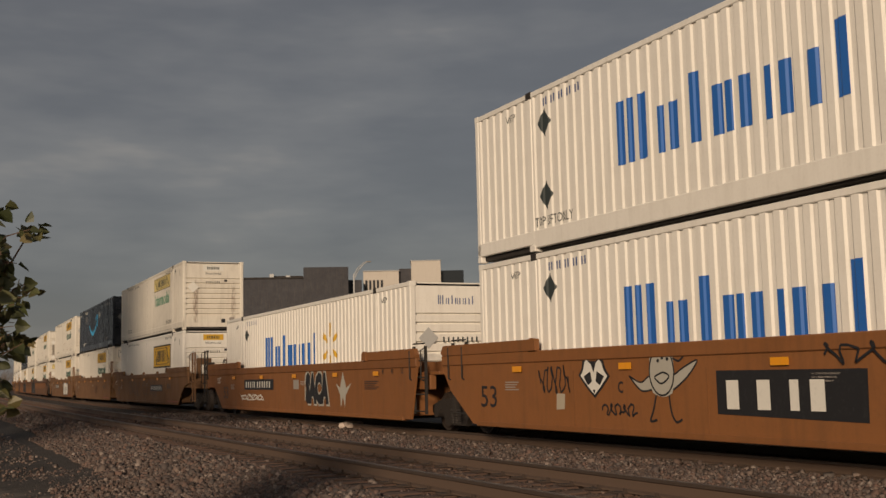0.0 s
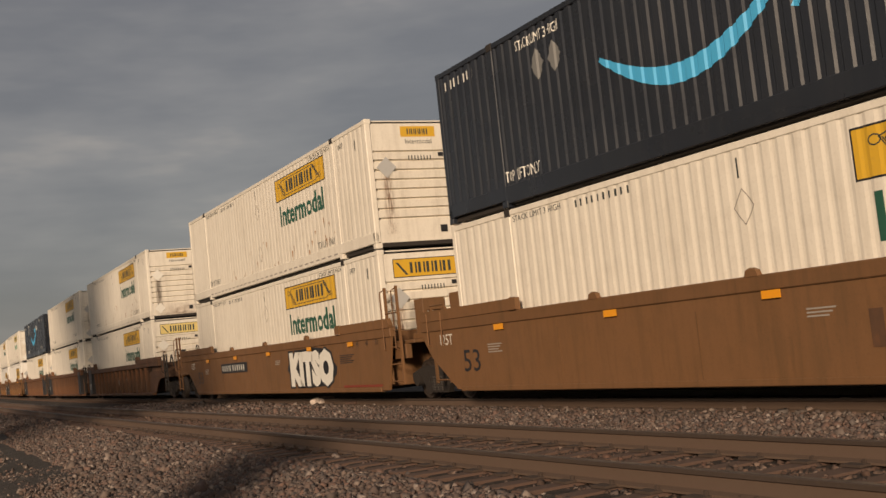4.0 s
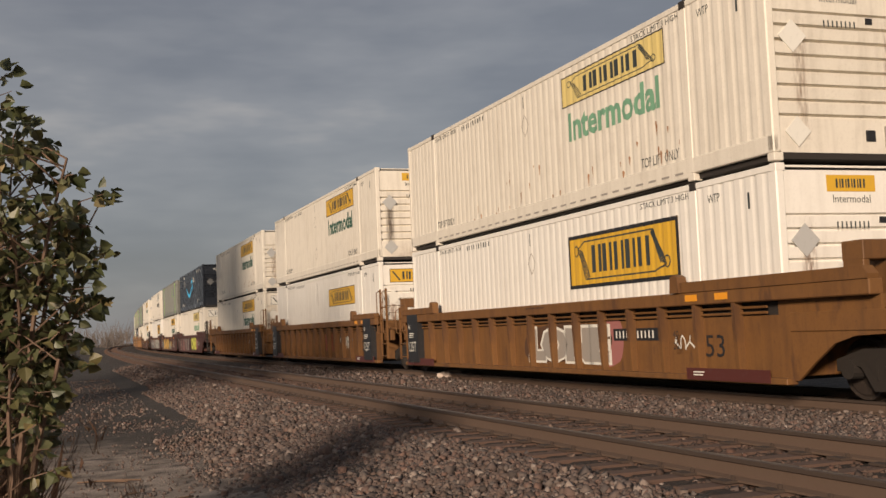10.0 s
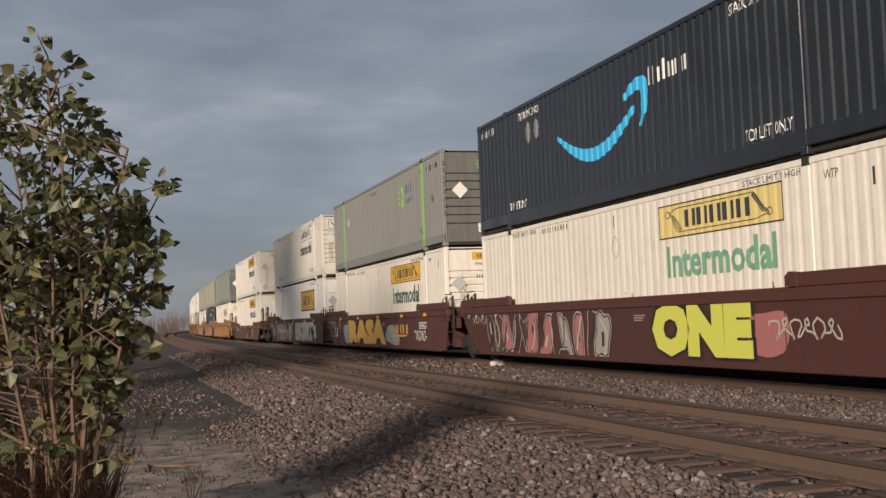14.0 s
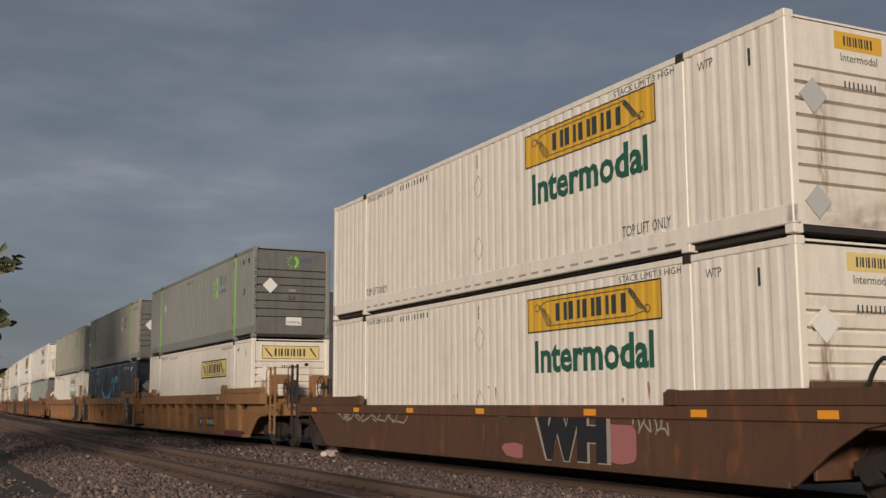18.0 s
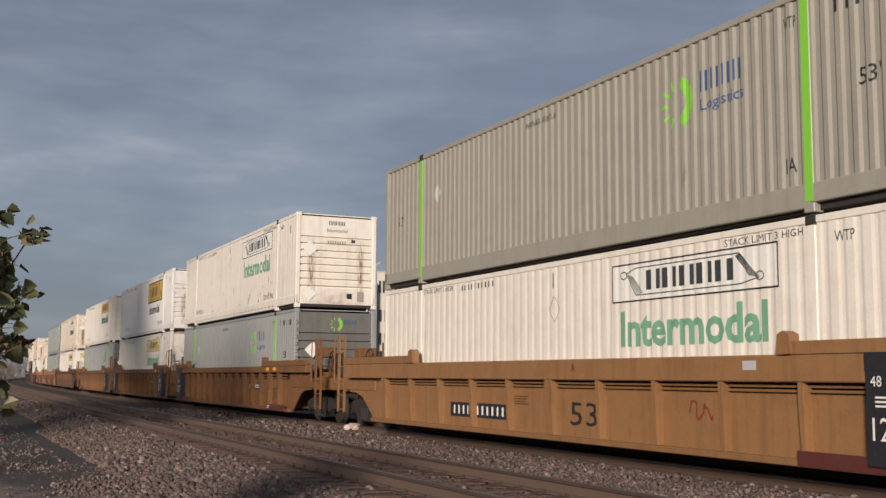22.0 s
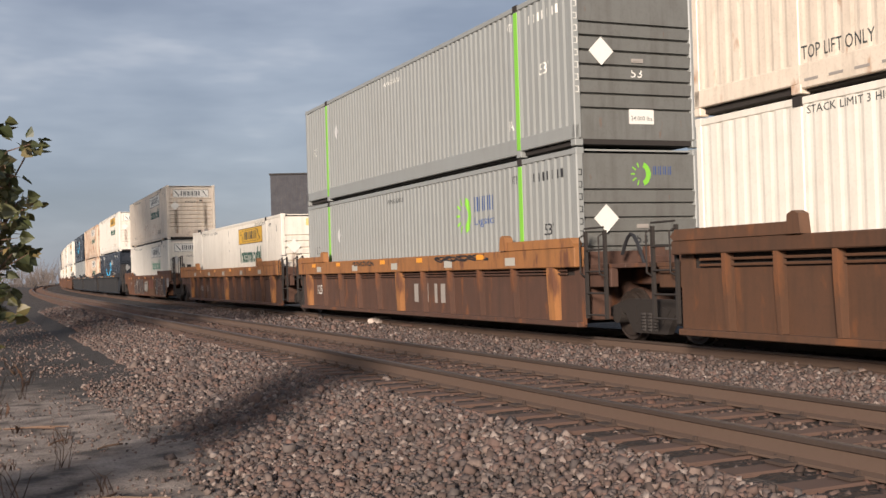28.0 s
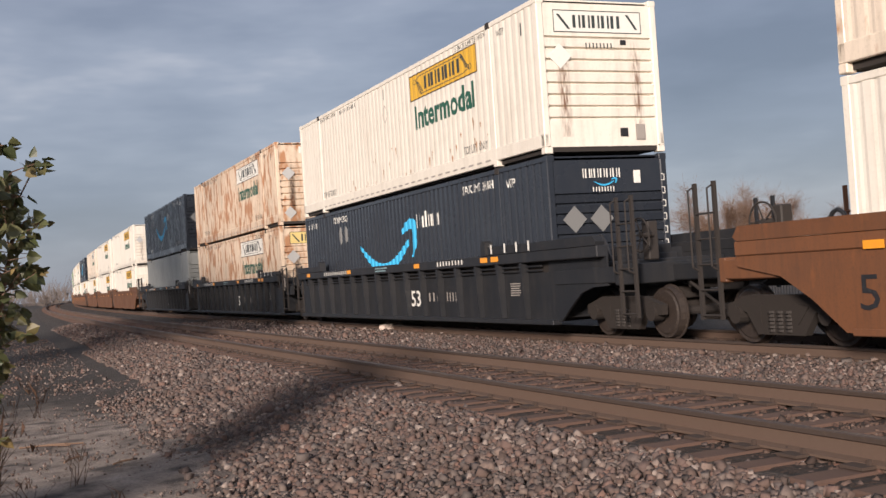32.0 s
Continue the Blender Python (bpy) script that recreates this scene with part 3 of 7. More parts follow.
def container(label, mat, kind="groove", slats=7, dark_fit=True, end_mat=None, trim=None):
    """A 53-foot domestic container; its origin is at the bottom of the leading end."""
    c = tagged(new("freight_container"), label, "container", "containers on the train")
    trim = trim or mat
    fit = M["steel"]
    wall = shape(("side_wall", kind), lambda bm: wall_mesh(bm, kind))
    put("side_wall", wall, mat, c)
    put("side_wall", shape(("side_wall_far", kind), lambda bm: (wall_mesh(bm, kind), bmesh.ops.scale(bm, vec=(-1, 1, 1), verts=bm.verts[:]))), mat, c)
    put("roof", shape("roof", lambda bm: [box(bm, -CW / 2 + 0.07, CW / 2 - 0.07, 0.09, CL - 0.09, CH - 0.05, CH - 0.02)] + [box(bm, -1.1, 1.1, 0.5 + 0.45 * i, 0.62 + 0.45 * i, CH - 0.02, CH - 0.008) for i in range(34)]), mat, c)
    put("floor", shape("floor", lambda bm: box(bm, -CW / 2 + 0.09, CW / 2 - 0.09, 0.03, CL - 0.03, 0.03, 0.16)), M["steel"], c)
    put("end_wall", shape(("end_wall", slats), lambda bm: end_mesh(bm, slats)), end_mat or mat, c)
    door = shape("door_leaf", lambda bm: [box(bm, 0.01, CW / 2 - 0.13, CL - 0.07, CL - 0.02, 0.12, CH - 0.1)] + [tube(bm, (xx, CL, 0.15), (xx, CL, CH - 0.13), 0.017) for xx in (0.35, 0.85)])
    put("door_leaf", door, mat, c)
    put("door_leaf", shape("door_leaf_far", lambda bm: [box(bm, -CW / 2 + 0.13, -0.01, CL - 0.07, CL - 0.02, 0.12, CH - 0.1)] + [tube(bm, (xx, CL, 0.15), (xx, CL, CH - 0.13), 0.017) for xx in (-0.35, -0.85)]), mat, c)
    for s in (-1, 1):
        a, b = sorted((s * CW / 2, s * (CW / 2 - 0.09)))
        put("top_rail", shape(("top_rail", s), lambda bm: box(bm, a, b, 0.0, CL, CH - 0.112, CH - 0.012), 0.012), trim, c)
        put("bottom_rail", shape(("bottom_rail", s), lambda bm: box(bm, a, b, POSTS[0], POSTS[1], 0.06, 0.37), 0.012), trim, c)
        for y0, y1 in ((0.0, POSTS[0]), (POSTS[1], CL)):
            put("end_rail", shape(("end_rail", s, y0), lambda bm: box(bm, a, b, y0, y1, 0.12, 0.37), 0.012), trim, c)
        for y in (0.0, CL - 0.14):
            put("corner_post", shape(("corner_post", s, y), lambda bm: box(bm, min(s * CW / 2, s * (CW / 2 - 0.14)), max(s * CW / 2, s * (CW / 2 - 0.14)), y, y + 0.14, 0.13, CH - 0.09), 0.02), trim, c)
            for z in (0.0, CH - 0.118):
                put("corner_casting", shape(("corner_casting", s, y, z), lambda bm: box(bm, min(s * (CW / 2 + 0.003), s * (CW / 2 - 0.16)), max(s * (CW / 2 + 0.003), s * (CW / 2 - 0.16)), y - 0.004 if y == 0 else y, y + 0.16 if y == 0 else y + 0.144, z, z + 0.118), 0.012), trim, c)
        for y in POSTS if s < 0 else ():
            put("lift_post", shape(("lift_post", s, y), lambda bm: box(bm, min(s * (CW / 2 + 0.002), s * (CW / 2 - 0.08)), max(s * (CW / 2 + 0.002), s * (CW / 2 - 0.08)), y - 0.075, y + 0.075, 0.12, CH - 0.10), 0.015), trim, c)
            put("lift_casting", shape(("lift_casting", s, y), lambda bm: box(bm, min(s * (CW / 2 + 0.012), s * (CW / 2 - 0.15)), max(s * (CW / 2 + 0.012), s * (CW / 2 - 0.15)), y - 0.09, y + 0.09, CH - 0.13, CH + 0.002), 0.01), fit, c, None, "dark steel lifting casting")
            put("lift_foot", shape(("lift_foot", s, y), lambda bm: box(bm, min(s * (CW / 2 + 0.01), s * (CW / 2 - 0.15)), max(s * (CW / 2 + 0.01), s * (CW / 2 - 0.15)), y - 0.09, y + 0.09, -0.001, 0.12), 0.01), trim, c)
    return c


# ---- markings that follow the wall's pressings ----
def drape(bm, kind, y_right, z, x_face=-CW / 2 + 0.012, lift=0.004):
    """Lays flat shapes (x to the reader's right, y up) onto a near side wall; x = 0 comes to lie at y_right's left end."""
    if kind:
        cuts = [p[0] for p in PROF[kind]]
        xs = [v.co.x for v in bm.verts]
        lo, hi = y_right - max(xs), y_right - min(xs)
        for cy in cuts:
            if lo < cy < hi:
                bmesh.ops.bisect_plane(bm, geom=bm.verts[:] + bm.edges[:] + bm.faces[:], plane_co=(y_right - cy, 0, 0), plane_no=(1, 0, 0), dist=1e-5)
    for v in bm.verts:
        y = y_right - v.co.x
        v.co = (x_face + (depth_at(kind, y) if kind else 0.0) - lift - v.co.z, y, z + v.co.y)
    return bm


def rect(bm, x0, y0, x1, y1, h=0.0):
    bm.faces.new([bm.verts.new(p) for p in ((x0, y0, h), (x1, y0, h), (x1, y1, h), (x0, y1, h))])


def poly(bm, pts, h=0.0):
    bm.faces.new([bm.verts.new((*p, h)) for p in pts])


def text_bm(words, height, width=None, fat=0.0, shear=0.0):
    """Lettering in the built-in font as a flat mesh, scaled to a height and an optional total width."""
    cu = bpy.data.curves.new("lettering", "FONT")
    cu.body, cu.size, cu.offset, cu.shear, cu.resolution_u = words, 1.0, fat, shear, 2
    ob = bpy.data.objects.new("lettering", cu)
    scene.collection.objects.link(ob)
    me = bpy.data.meshes.new_from_object(ob.evaluated_get(bpy.context.evaluated_depsgraph_get()))
    bpy.data.objects.remove(ob)
    bpy.data.curves.remove(cu)
    bm = bmesh.new()
    bm.from_mesh(me)
    bpy.data.meshes.remove(me)
    xs, ys = [v.co.x for v in bm.verts], [v.co.y for v in bm.verts]
    sy = height / (max(ys) - min(ys))
    sx = width / (max(xs) - min(xs)) if width else sy
    x0, y0 = min(xs), min(ys)
    for v in bm.verts:
        v.co = ((v.co.x - x0) * sx, (v.co.y - y0) * sy, 0)
    bmesh.ops.triangulate(bm, faces=bm.faces[:])
    return bm


def strokes_bm(pattern, height, width, weight=0.5):
    """A brand word as plain upright bars: each entry is (bars, height share) for one sign."""
    bm = bmesh.new()
    total = sum(b + 0.7 for b, _ in pattern)
    x = 0.0
    unit = width / total
    for bars, share in pattern:
        for i in range(bars):
            a = x + unit * i
            rect(bm, a, 0, a + unit * weight * (1.12 if (i + bars) % 2 else 0.72), height * share)
        x += unit * (bars + 0.7)
    return bm


DECALS = {}
TINY = ("number_mark", "name_mark", "word_mark", "data_mark", "rail_slot", "tally_mark", "rust_spot")


def decal(parent, name, key, build, mat, label=""):
    """A marking as a part; equal markings share one mesh."""
    if key not in DECALS:
        DECALS[key] = finish_flat(build(), name)
    ob = put(name, DECALS[key], mat, parent, None, label)
    if name in TINY:
        tagged(ob, kind="stuff")
    return ob


def finish_flat(bm, name):
    me = bpy.data.meshes.new(name)
    bm.to_mesh(me)
    bm.free()
    me.materials.append(None)
    return me


def made(fn, *shapes):
    bm = bmesh.new()
    fn(bm)
    return bm


def frame_lines(bm, x0, y0, x1, y1, w, h=0.0):
    rect(bm, x0, y0, x1, y0 + w, h)
    rect(bm, x0, y1 - w, x1, y1, h)
    rect(bm, x0, y0 + w, x0 + w, y1 - w, h)
    rect(bm, x1 - w, y0 + w, x1, y1 - w, h)


NAME_SIGN = ((1, 1), (2, 1), (2, 1), (2, 1), (2, 1), (1, 1))


def side_text(c, kind, words, y_left, z, height, mat, width=None, fat=0.0, name="lettering", lift=0.004):
    return decal(c, name, ("txt", kind, words, y_left, z, height, width, fat), lambda: drape(text_bm(words, height, width, fat), kind, y_left, z, lift=lift), mat)


def banner(c, kind, y_left, z0, w, h, panel, frame_w, signs=M["ink"]):
    """The hauler's scroll panel: coloured panel, dark frame, a slanted scroll and plain bars for the name."""
    k = (kind, y_left, z0, w, h, frame_w)
    decal(c, "name_panel", ("panel", *k), lambda: drape(made(lambda bm: rect(bm, 0, 0, w, h)), kind, y_left, z0, lift=0.003), panel, "scroll-shaped advertising panel")
    decal(c, "panel_frame", ("pframe", *k), lambda: drape(made(lambda bm: frame_lines(bm, 0, 0, w, h, frame_w)), kind, y_left, z0, lift=0.005), M["black"])

    def scroll(bm):
        t = max(0.012, h * 0.028)
        a, b, d, e = (w * 0.10, h * 0.74), (w * 0.17, h * 0.16), (w * 0.90, h * 0.26), (w * 0.80, h * 0.86)

        def line(p, q):
            u = Vector((q[0] - p[0], q[1] - p[1])).normalized()
            s = Vector((-u.y, u.x)) * t / 2
            poly(bm, ((p[0] - s.x, p[1] - s.y), (q[0] - s.x, q[1] - s.y), (q[0] + s.x, q[1] + s.y), (p[0] + s.x, p[1] + s.y)))
        for i in range(5):
            o = w * 0.011 * i
            line((a[0] + o, a[1] - o * 0.3), (b[0] + o, b[1] + o * 0.2))
            line((e[0] - o * 0.4, e[1] - o * 0.2), (d[0] - o, d[1] + o * 0.2))
        for p, q in ((b, (w * 0.80, h * 0.16)), ((w * 0.17, h * 0.86), e), (a, (w * 0.17, h * 0.86)), ((w * 0.80, h * 0.16), d)):
            line(p, q)
        for cx, cz in ((w * 0.085, h * 0.70), (w * 0.905, h * 0.30)):
            ring = [(cx + w * 0.022 * math.cos(k * 0.785), cz + h * 0.10 * math.sin(k * 0.785)) for k in range(9)]
            for p, q in zip(ring, ring[1:]):
                line(p, q)
    decal(c, "scroll_outline", ("scroll", *k), lambda: drape(made(scroll), kind, y_left, z0, lift=0.005), M["ink"])
    decal(c, "name_mark", ("bars", *k), lambda: drape(strokes_bm(NAME_SIGN, h * 0.50, w * 0.56, 0.80), kind, y_left - w * 0.24, z0 + h * 0.27, lift=0.006), signs)


def diamond(c, kind, y, z, r, mat, lift=0.006, solid=True):
    def build():
        bm = bmesh.new()
        if solid:
            poly(bm, ((-r * 0.8, 0), (0, -r), (r * 0.8, 0), (0, r)))
        else:
            for s in ((1, 1), (1, -1), (-1, 1), (-1, -1)):
                poly(bm, ((s[0] * r * 0.8, 0), (0, s[1] * r), (0, s[1] * (r - 0.025)), (s[0] * (r * 0.8 - 0.02), 0)))
        return drape(bm, kind, y, z, lift=lift)
    decal(c, "placard", ("dia", kind, y, z, r, solid), build, mat, "diamond hazard placard holder")


def end_decal(c, name, key, build, mat, x_left, z, d=0.016, label=""):
    """A flat marking on the leading end wall; the reader's right is +x."""
    def make():
        bm = build()
        for v in bm.verts:
            v.co = (x_left + v.co.x, d - v.co.z, z + v.co.y)
        return bm
    return decal(c, name, ("end", key, x_left, z, d), make, mat, label)


def end_placard(c, x, z, r, mat, d=0.004):
    ob = put("placard", shape(("end_placard", r), lambda bm: prism(bm, ((-r, 0), (0, -r), (r, 0), (0, r)), "y", 0, 0.012)), mat, c, pose(x, d - 0.004, z), "diamond placard holder")
    return ob


def vent(c, x, z, w, h, mat):
    put("vent", shape(("vent", w, h), lambda bm: (box(bm, -w / 2, w / 2, -0.02, 0.0, -h / 2, h / 2), box(bm, -w / 2 + 0.02, w / 2 - 0.02, -0.026, -0.02, -h / 2 + 0.02, h / 2 - 0.02))), mat, c, pose(x, 0.02, z), "small dark vent box")


def scroll_box(look_key, label, rnd, end=""):
    """White hauler's container in one of its liveries."""
    kind = "smooth" if look_key == "flat" else "groove"
    mat = {"rusty": M["cream_rusty"], "worn": M["cream_old"], "framed": M["white"], "framed_word": M["white"], "faded_w": M["cream"], "flat": M["white"]}.get(look_key, M["cream"])
    c = container(label, mat, kind)
    if look_key in ("framed", "framed_word"):
        up = 0.14 if look_key == "framed" else 0.30
        banner(c, kind, 6.55, 1.28 + up, 3.95, 1.02, M["yellow"], 0.07)
        if look_key == "framed_word":
            side_text(c, kind, "Intermodal", 6.1, 1.00, 0.45, M["ink"], 2.9, 0.026)
    elif look_key == "flat":
        banner(c, kind, 6.55, 1.72, 3.6, 0.62, M["yellow"], 0.02)
    elif look_key == "plate":
        banner(c, kind, 6.6, 1.75, 3.5, 0.62, M["yellow_pale"], 0.04)
    else:
        panel = {"pale": M["yellow_pale"], "white": M["offwhite"], "faded_w": M["offwhite"], "rusty": M["offwhite"], "worn": M["offwhite"]}.get(look_key, M["yellow"])
        banner(c, kind, 6.50, 2.04, 3.80, 0.60, panel, 0.024)
        word = {"pale": M["green_faded"], "faded_w": M["green_faded"], "white": M["ink"]}.get(look_key, M["green"])
        side_text(c, kind, "Intermodal", 6.28, 1.34, 0.56, word, 3.36, 0.030)
    side_text(c, kind, "TOP LIFT ONLY", 3.62, 0.42, 0.17, M["ink"], 1.2)
    side_text(c, kind, "TOP LIFT ONLY", 13.95, 0.42, 0.17, M["ink"], 1.2)
    side_text(c, kind, "STACK LIMIT 3 HIGH", 3.75, 2.66, 0.10, M["ink"], 1.5)
    side_text(c, kind, "STACK LIMIT 3 HIGH", 13.9, 2.66, 0.10, M["ink"], 1.5)
    side_text(c, kind, "WTP", 1.72, 2.52, 0.13, M["ink"], 0.32)
    decal(c, "number_mark", ("nb", kind), lambda: drape(strokes_bm(((1, 1),) * 10, 0.11, 1.5, 0.45), kind, 12.0, 2.62), M["ink"])
    diamond(c, kind, 8.3, 2.05, 0.24, M["grey_mark"], solid=False)
    if rnd.random() < 0.6:
        diamond(c, kind, 8.3, 0.85, 0.24, M["grey_mark"], solid=False)
    decal(c, "tally_mark", ("tally", kind), lambda: drape(made(lambda bm: (rect(bm, 0, 0, 0.03, 0.26), rect(bm, 7.65, -0.1, 7.70, 0.14))), kind, 8.35, 2.42), M["ink"])
    decal(c, "rail_slot", ("slots",), lambda: drape(made(lambda bm: [rect(bm, 0.42 * i, 0, 0.42 * i + 0.24, 0.035) for i in range(28)]), None, 13.9, 0.14, -CW / 2, 0.004), M["grey_mark"], "lashing slots in the bottom rail")
    # leading end
    end = end or rnd.choice(("small", "small", "small_pale", "big", "big_white"))
    pm = {"big": M["yellow"], "small": M["yellow"], "big_white": M["offwhite"], "small_white": M["offwhite"]}.get(end, M["yellow_pale"])
    if end.startswith("big"):
        end_decal(c, "name_panel", "ep1", lambda: made(lambda bm: rect(bm, 0, 0, 1.9, 0.42)), pm, -0.95, 2.25, 0.018)
        end_decal(c, "panel_frame", "ef1", lambda: made(lambda bm: (frame_lines(bm, 0, 0, 1.9, 0.42, 0.018), poly(bm, ((0.07, 0.34), (0.30, 0.06), (0.36, 0.06), (0.13, 0.34))), poly(bm, ((1.56, 0.36), (1.76, 0.08), (1.82, 0.08), (1.62, 0.36))))), M["ink"], -0.95, 2.25, 0.016)
        end_decal(c, "name_mark", "eb1", lambda: strokes_bm(NAME_SIGN, 0.24, 1.08, 0.78), M["ink"], -0.54, 2.34, 0.015)
    else:
        end_decal(c, "name_panel", "ep2", lambda: made(lambda bm: rect(bm, 0, 0, 0.86, 0.24)), pm, -0.43, 2.49, 0.018)
        end_decal(c, "name_mark", "eb2", lambda: strokes_bm(NAME_SIGN, 0.13, 0.55, 0.78), M["ink"], -0.27, 2.545, 0.015)
        end_decal(c, "lettering", "ei2", lambda: text_bm("Intermodal", 0.11, 0.66), M["ink"], -0.33, 2.33, 0.016)
    end_decal(c, "number_mark", "en", lambda: strokes_bm(((1, 1),) * 8, 0.10, 0.62, 0.5), M["ink"], -0.30, 1.96, 0.006)
    pm = M["offwhite"] if rnd.random() < 0.5 else M["placard"]
    end_placard(c, -0.86, 1.80, 0.24, pm)
    if rnd.random() < 0.55:
        end_placard(c, -0.86, 0.42, 0.22, pm)
    vent(c, 0.42, 0.38, 0.16, 0.16, M["black"])
    vent(c, 0.78, 0.38, 0.20, 0.30, M["grey_mark"])
    vent(c, 0.52, 2.08, 0.12, 0.09, M["black"])
    heavy = look_key in ("rusty", "worn") or "rust-streaked" in label
    k = rnd.randrange(3)
    for x_left, w in ((-1.02 + 0.06 * k, 0.30), (0.56 + 0.08 * k, 0.26)):
        end_decal(c, "rust_stain", ("rs", k, w), lambda: made(lambda bm: rect(bm, 0, 0, w, 1.86)), M["stain_dark"] if heavy else M["stain_rust"], x_left, 0.30, 0.0045, "rust run down the ribs")
    if heavy or rnd.random() < 0.35:
        end_decal(c, "soot_stain", "foot", lambda: made(lambda bm: rect(bm, 0, 0, 2.2, 0.52)), M["stain_foot"], -1.1, 0.13, 0.0065, "brown grime along the foot of the end")
    if look_key in ("worn", "rusty") or rnd.random() < 0.45:
        decal(c, "rust_spot", ("spots", kind), lambda: drape(rust_spots(4), kind, 11.6, 0.30, lift=0.005), M["rust_run"])
    return c


def stain_material(name, col, lo, hi, lengthwise=True, strength=0.9):
    """Rust or soot that thins out towards the edge of its patch."""
    m, n, l, b = shader(name)
    b.inputs["Base Color"].default_value = (*col, 1)
    b.inputs["Roughness"].default_value = 0.85
    co, sep = n.new("ShaderNodeTexCoord"), n.new("ShaderNodeSeparateXYZ")
    l.new(co.outputs["Generated"], sep.inputs[0])
    grow = ramp_node(n, l, sep.outputs["X"], ((0.0, (0, 0, 0)), (0.42, (1, 1, 1)), (0.58, (1, 1, 1)), (1.0, (0, 0, 0))))
    fall = ramp_node(n, l, sep.outputs["Z"], ((0.0, (0.35,) * 3), (0.35, (1, 1, 1)), (0.75, (0.8,) * 3), (1.0, (0, 0, 0))) if lengthwise else ((0.0, (1, 1, 1)), (0.45, (0.5,) * 3), (1.0, (0, 0, 0))))
    grain = noise_node(n, l, 3.0, 7, stretch=(7.0, 7.0, 1.3) if lengthwise else (1.5, 1.5, 2.0))
    info = n.new("ShaderNodeObjectInfo")
    vary = ramp_node(n, l, info.outputs["Random"], ((0.0, (0.55,) * 3), (1.0, (1, 1, 1))))
    cover = mix_node(n, l, 1.0, mix_node(n, l, 1.0, grow, fall, "MULTIPLY"), ramp_node(n, l, grain, ((lo, (0, 0, 0)), (hi, (strength,) * 3))), "MULTIPLY")
    cover = mix_node(n, l, 1.0, cover, vary, "MULTIPLY")
    clear, mx = n.new("ShaderNodeBsdfTransparent"), n.new("ShaderNodeMixShader")
    l.new(cover, mx.inputs["Fac"])
    l.new(clear.outputs["BSDF"], mx.inputs[1])
    l.new(b.outputs["BSDF"], mx.inputs[2])
    l.new(mx.outputs["Shader"], n["Material Output"].inputs["Surface"])
    return m


M["stain_rust"] = stain_material("rust_run", (0.19, 0.085, 0.042), 0.38, 0.62, True, 0.8)
M["stain_dark"] = stain_material("dark_rust_run", (0.060, 0.034, 0.022), 0.27, 0.50, True, 1.0)
M["stain_foot"] = stain_material("brown_foot_grime", (0.22, 0.115, 0.06), 0.30, 0.70, False, 0.9)


def rust_spots(seed):
    rnd = random.Random(seed)
    bm = bmesh.new()
    for i in range(44):
        x, z, r = rnd.uniform(0, 9.5), rnd.random() ** 2 * 0.9, rnd.uniform(0.012, 0.036)
        h = rnd.uniform(0.03, 0.26)
        poly(bm, ((x - r, z), (x, z - h), (x + r, z), (x + r * 0.5, z + r), (x - r * 0.6, z + r)))
    return bm


M["rust_run"] = flat_paint("rust_run_stain", (0.36, 0.20, 0.11), 0.8)


def retail_box(label, with_end=True):
    """White container with a big blue store name and a yellow six-rayed spark."""
    k = "ridge"
    c = container(label, M["white"], k)
    name = ((3, 1.0), (2, 0.70), (1, 1.0), (3, 0.70), (2, 0.70), (1, 0.70), (1, 0.95))
    decal(c, "store_name", ("wm",), lambda: drape(strokes_bm(name, 1.02, 5.05, 0.66), k, 11.35, 1.06), M["blue"], "broad blue letter bars of a store name")

    def spark(bm):
        for i in range(6):
            a = math.pi / 2 + i * math.pi / 3
            d, t = Vector((math.cos(a), math.sin(a))), Vector((-math.sin(a), math.cos(a)))
            poly(bm, [tuple(p) for p in (d * 0.24 - t * 0.05, d * 0.24 + t * 0.05, d * 0.62 + t * 0.085, d * 0.62 - t * 0.085)])
    decal(c, "spark", ("spark",), lambda: drape(made(spark), k, 5.35, 1.62), M["yellow"], "yellow six-rayed spark")
    diamond(c, k, 13.55, 2.25, 0.26, M["ink"])
    diamond(c, k, 13.55, 0.95, 0.26, M["ink"])
    side_text(c, k, "WTP", 14.9, 2.5, 0.13, M["ink"], 0.32)
    side_text(c, k, "WTP", 1.72, 2.5, 0.13, M["ink"], 0.32)
    side_text(c, k, "TOP LIFT ONLY", 13.95, 0.42, 0.17, M["ink"], 1.2)
    decal(c, "number_mark", ("nbw",), lambda: drape(strokes_bm(((1, 1),) * 10, 0.14, 1.3, 0.45), k, 13.6, 2.55), M["logo_blue"])
    end_decal(c, "store_name", "wme", lambda: strokes_bm(name, 0.20, 0.95, 0.46), M["logo_blue"], -0.6, 2.38, 0.016)
    end_placard(c, -0.86, 1.62, 0.24, M["placard"])
    end_decal(c, "number_mark", "wn", lambda: strokes_bm(((1, 1),) * 8, 0.12, 0.95, 0.5), M["ink"], -0.5, 1.52, 0.006)
    vent(c, 0.7, 0.38, 0.18, 0.2, M["black"])
    return c


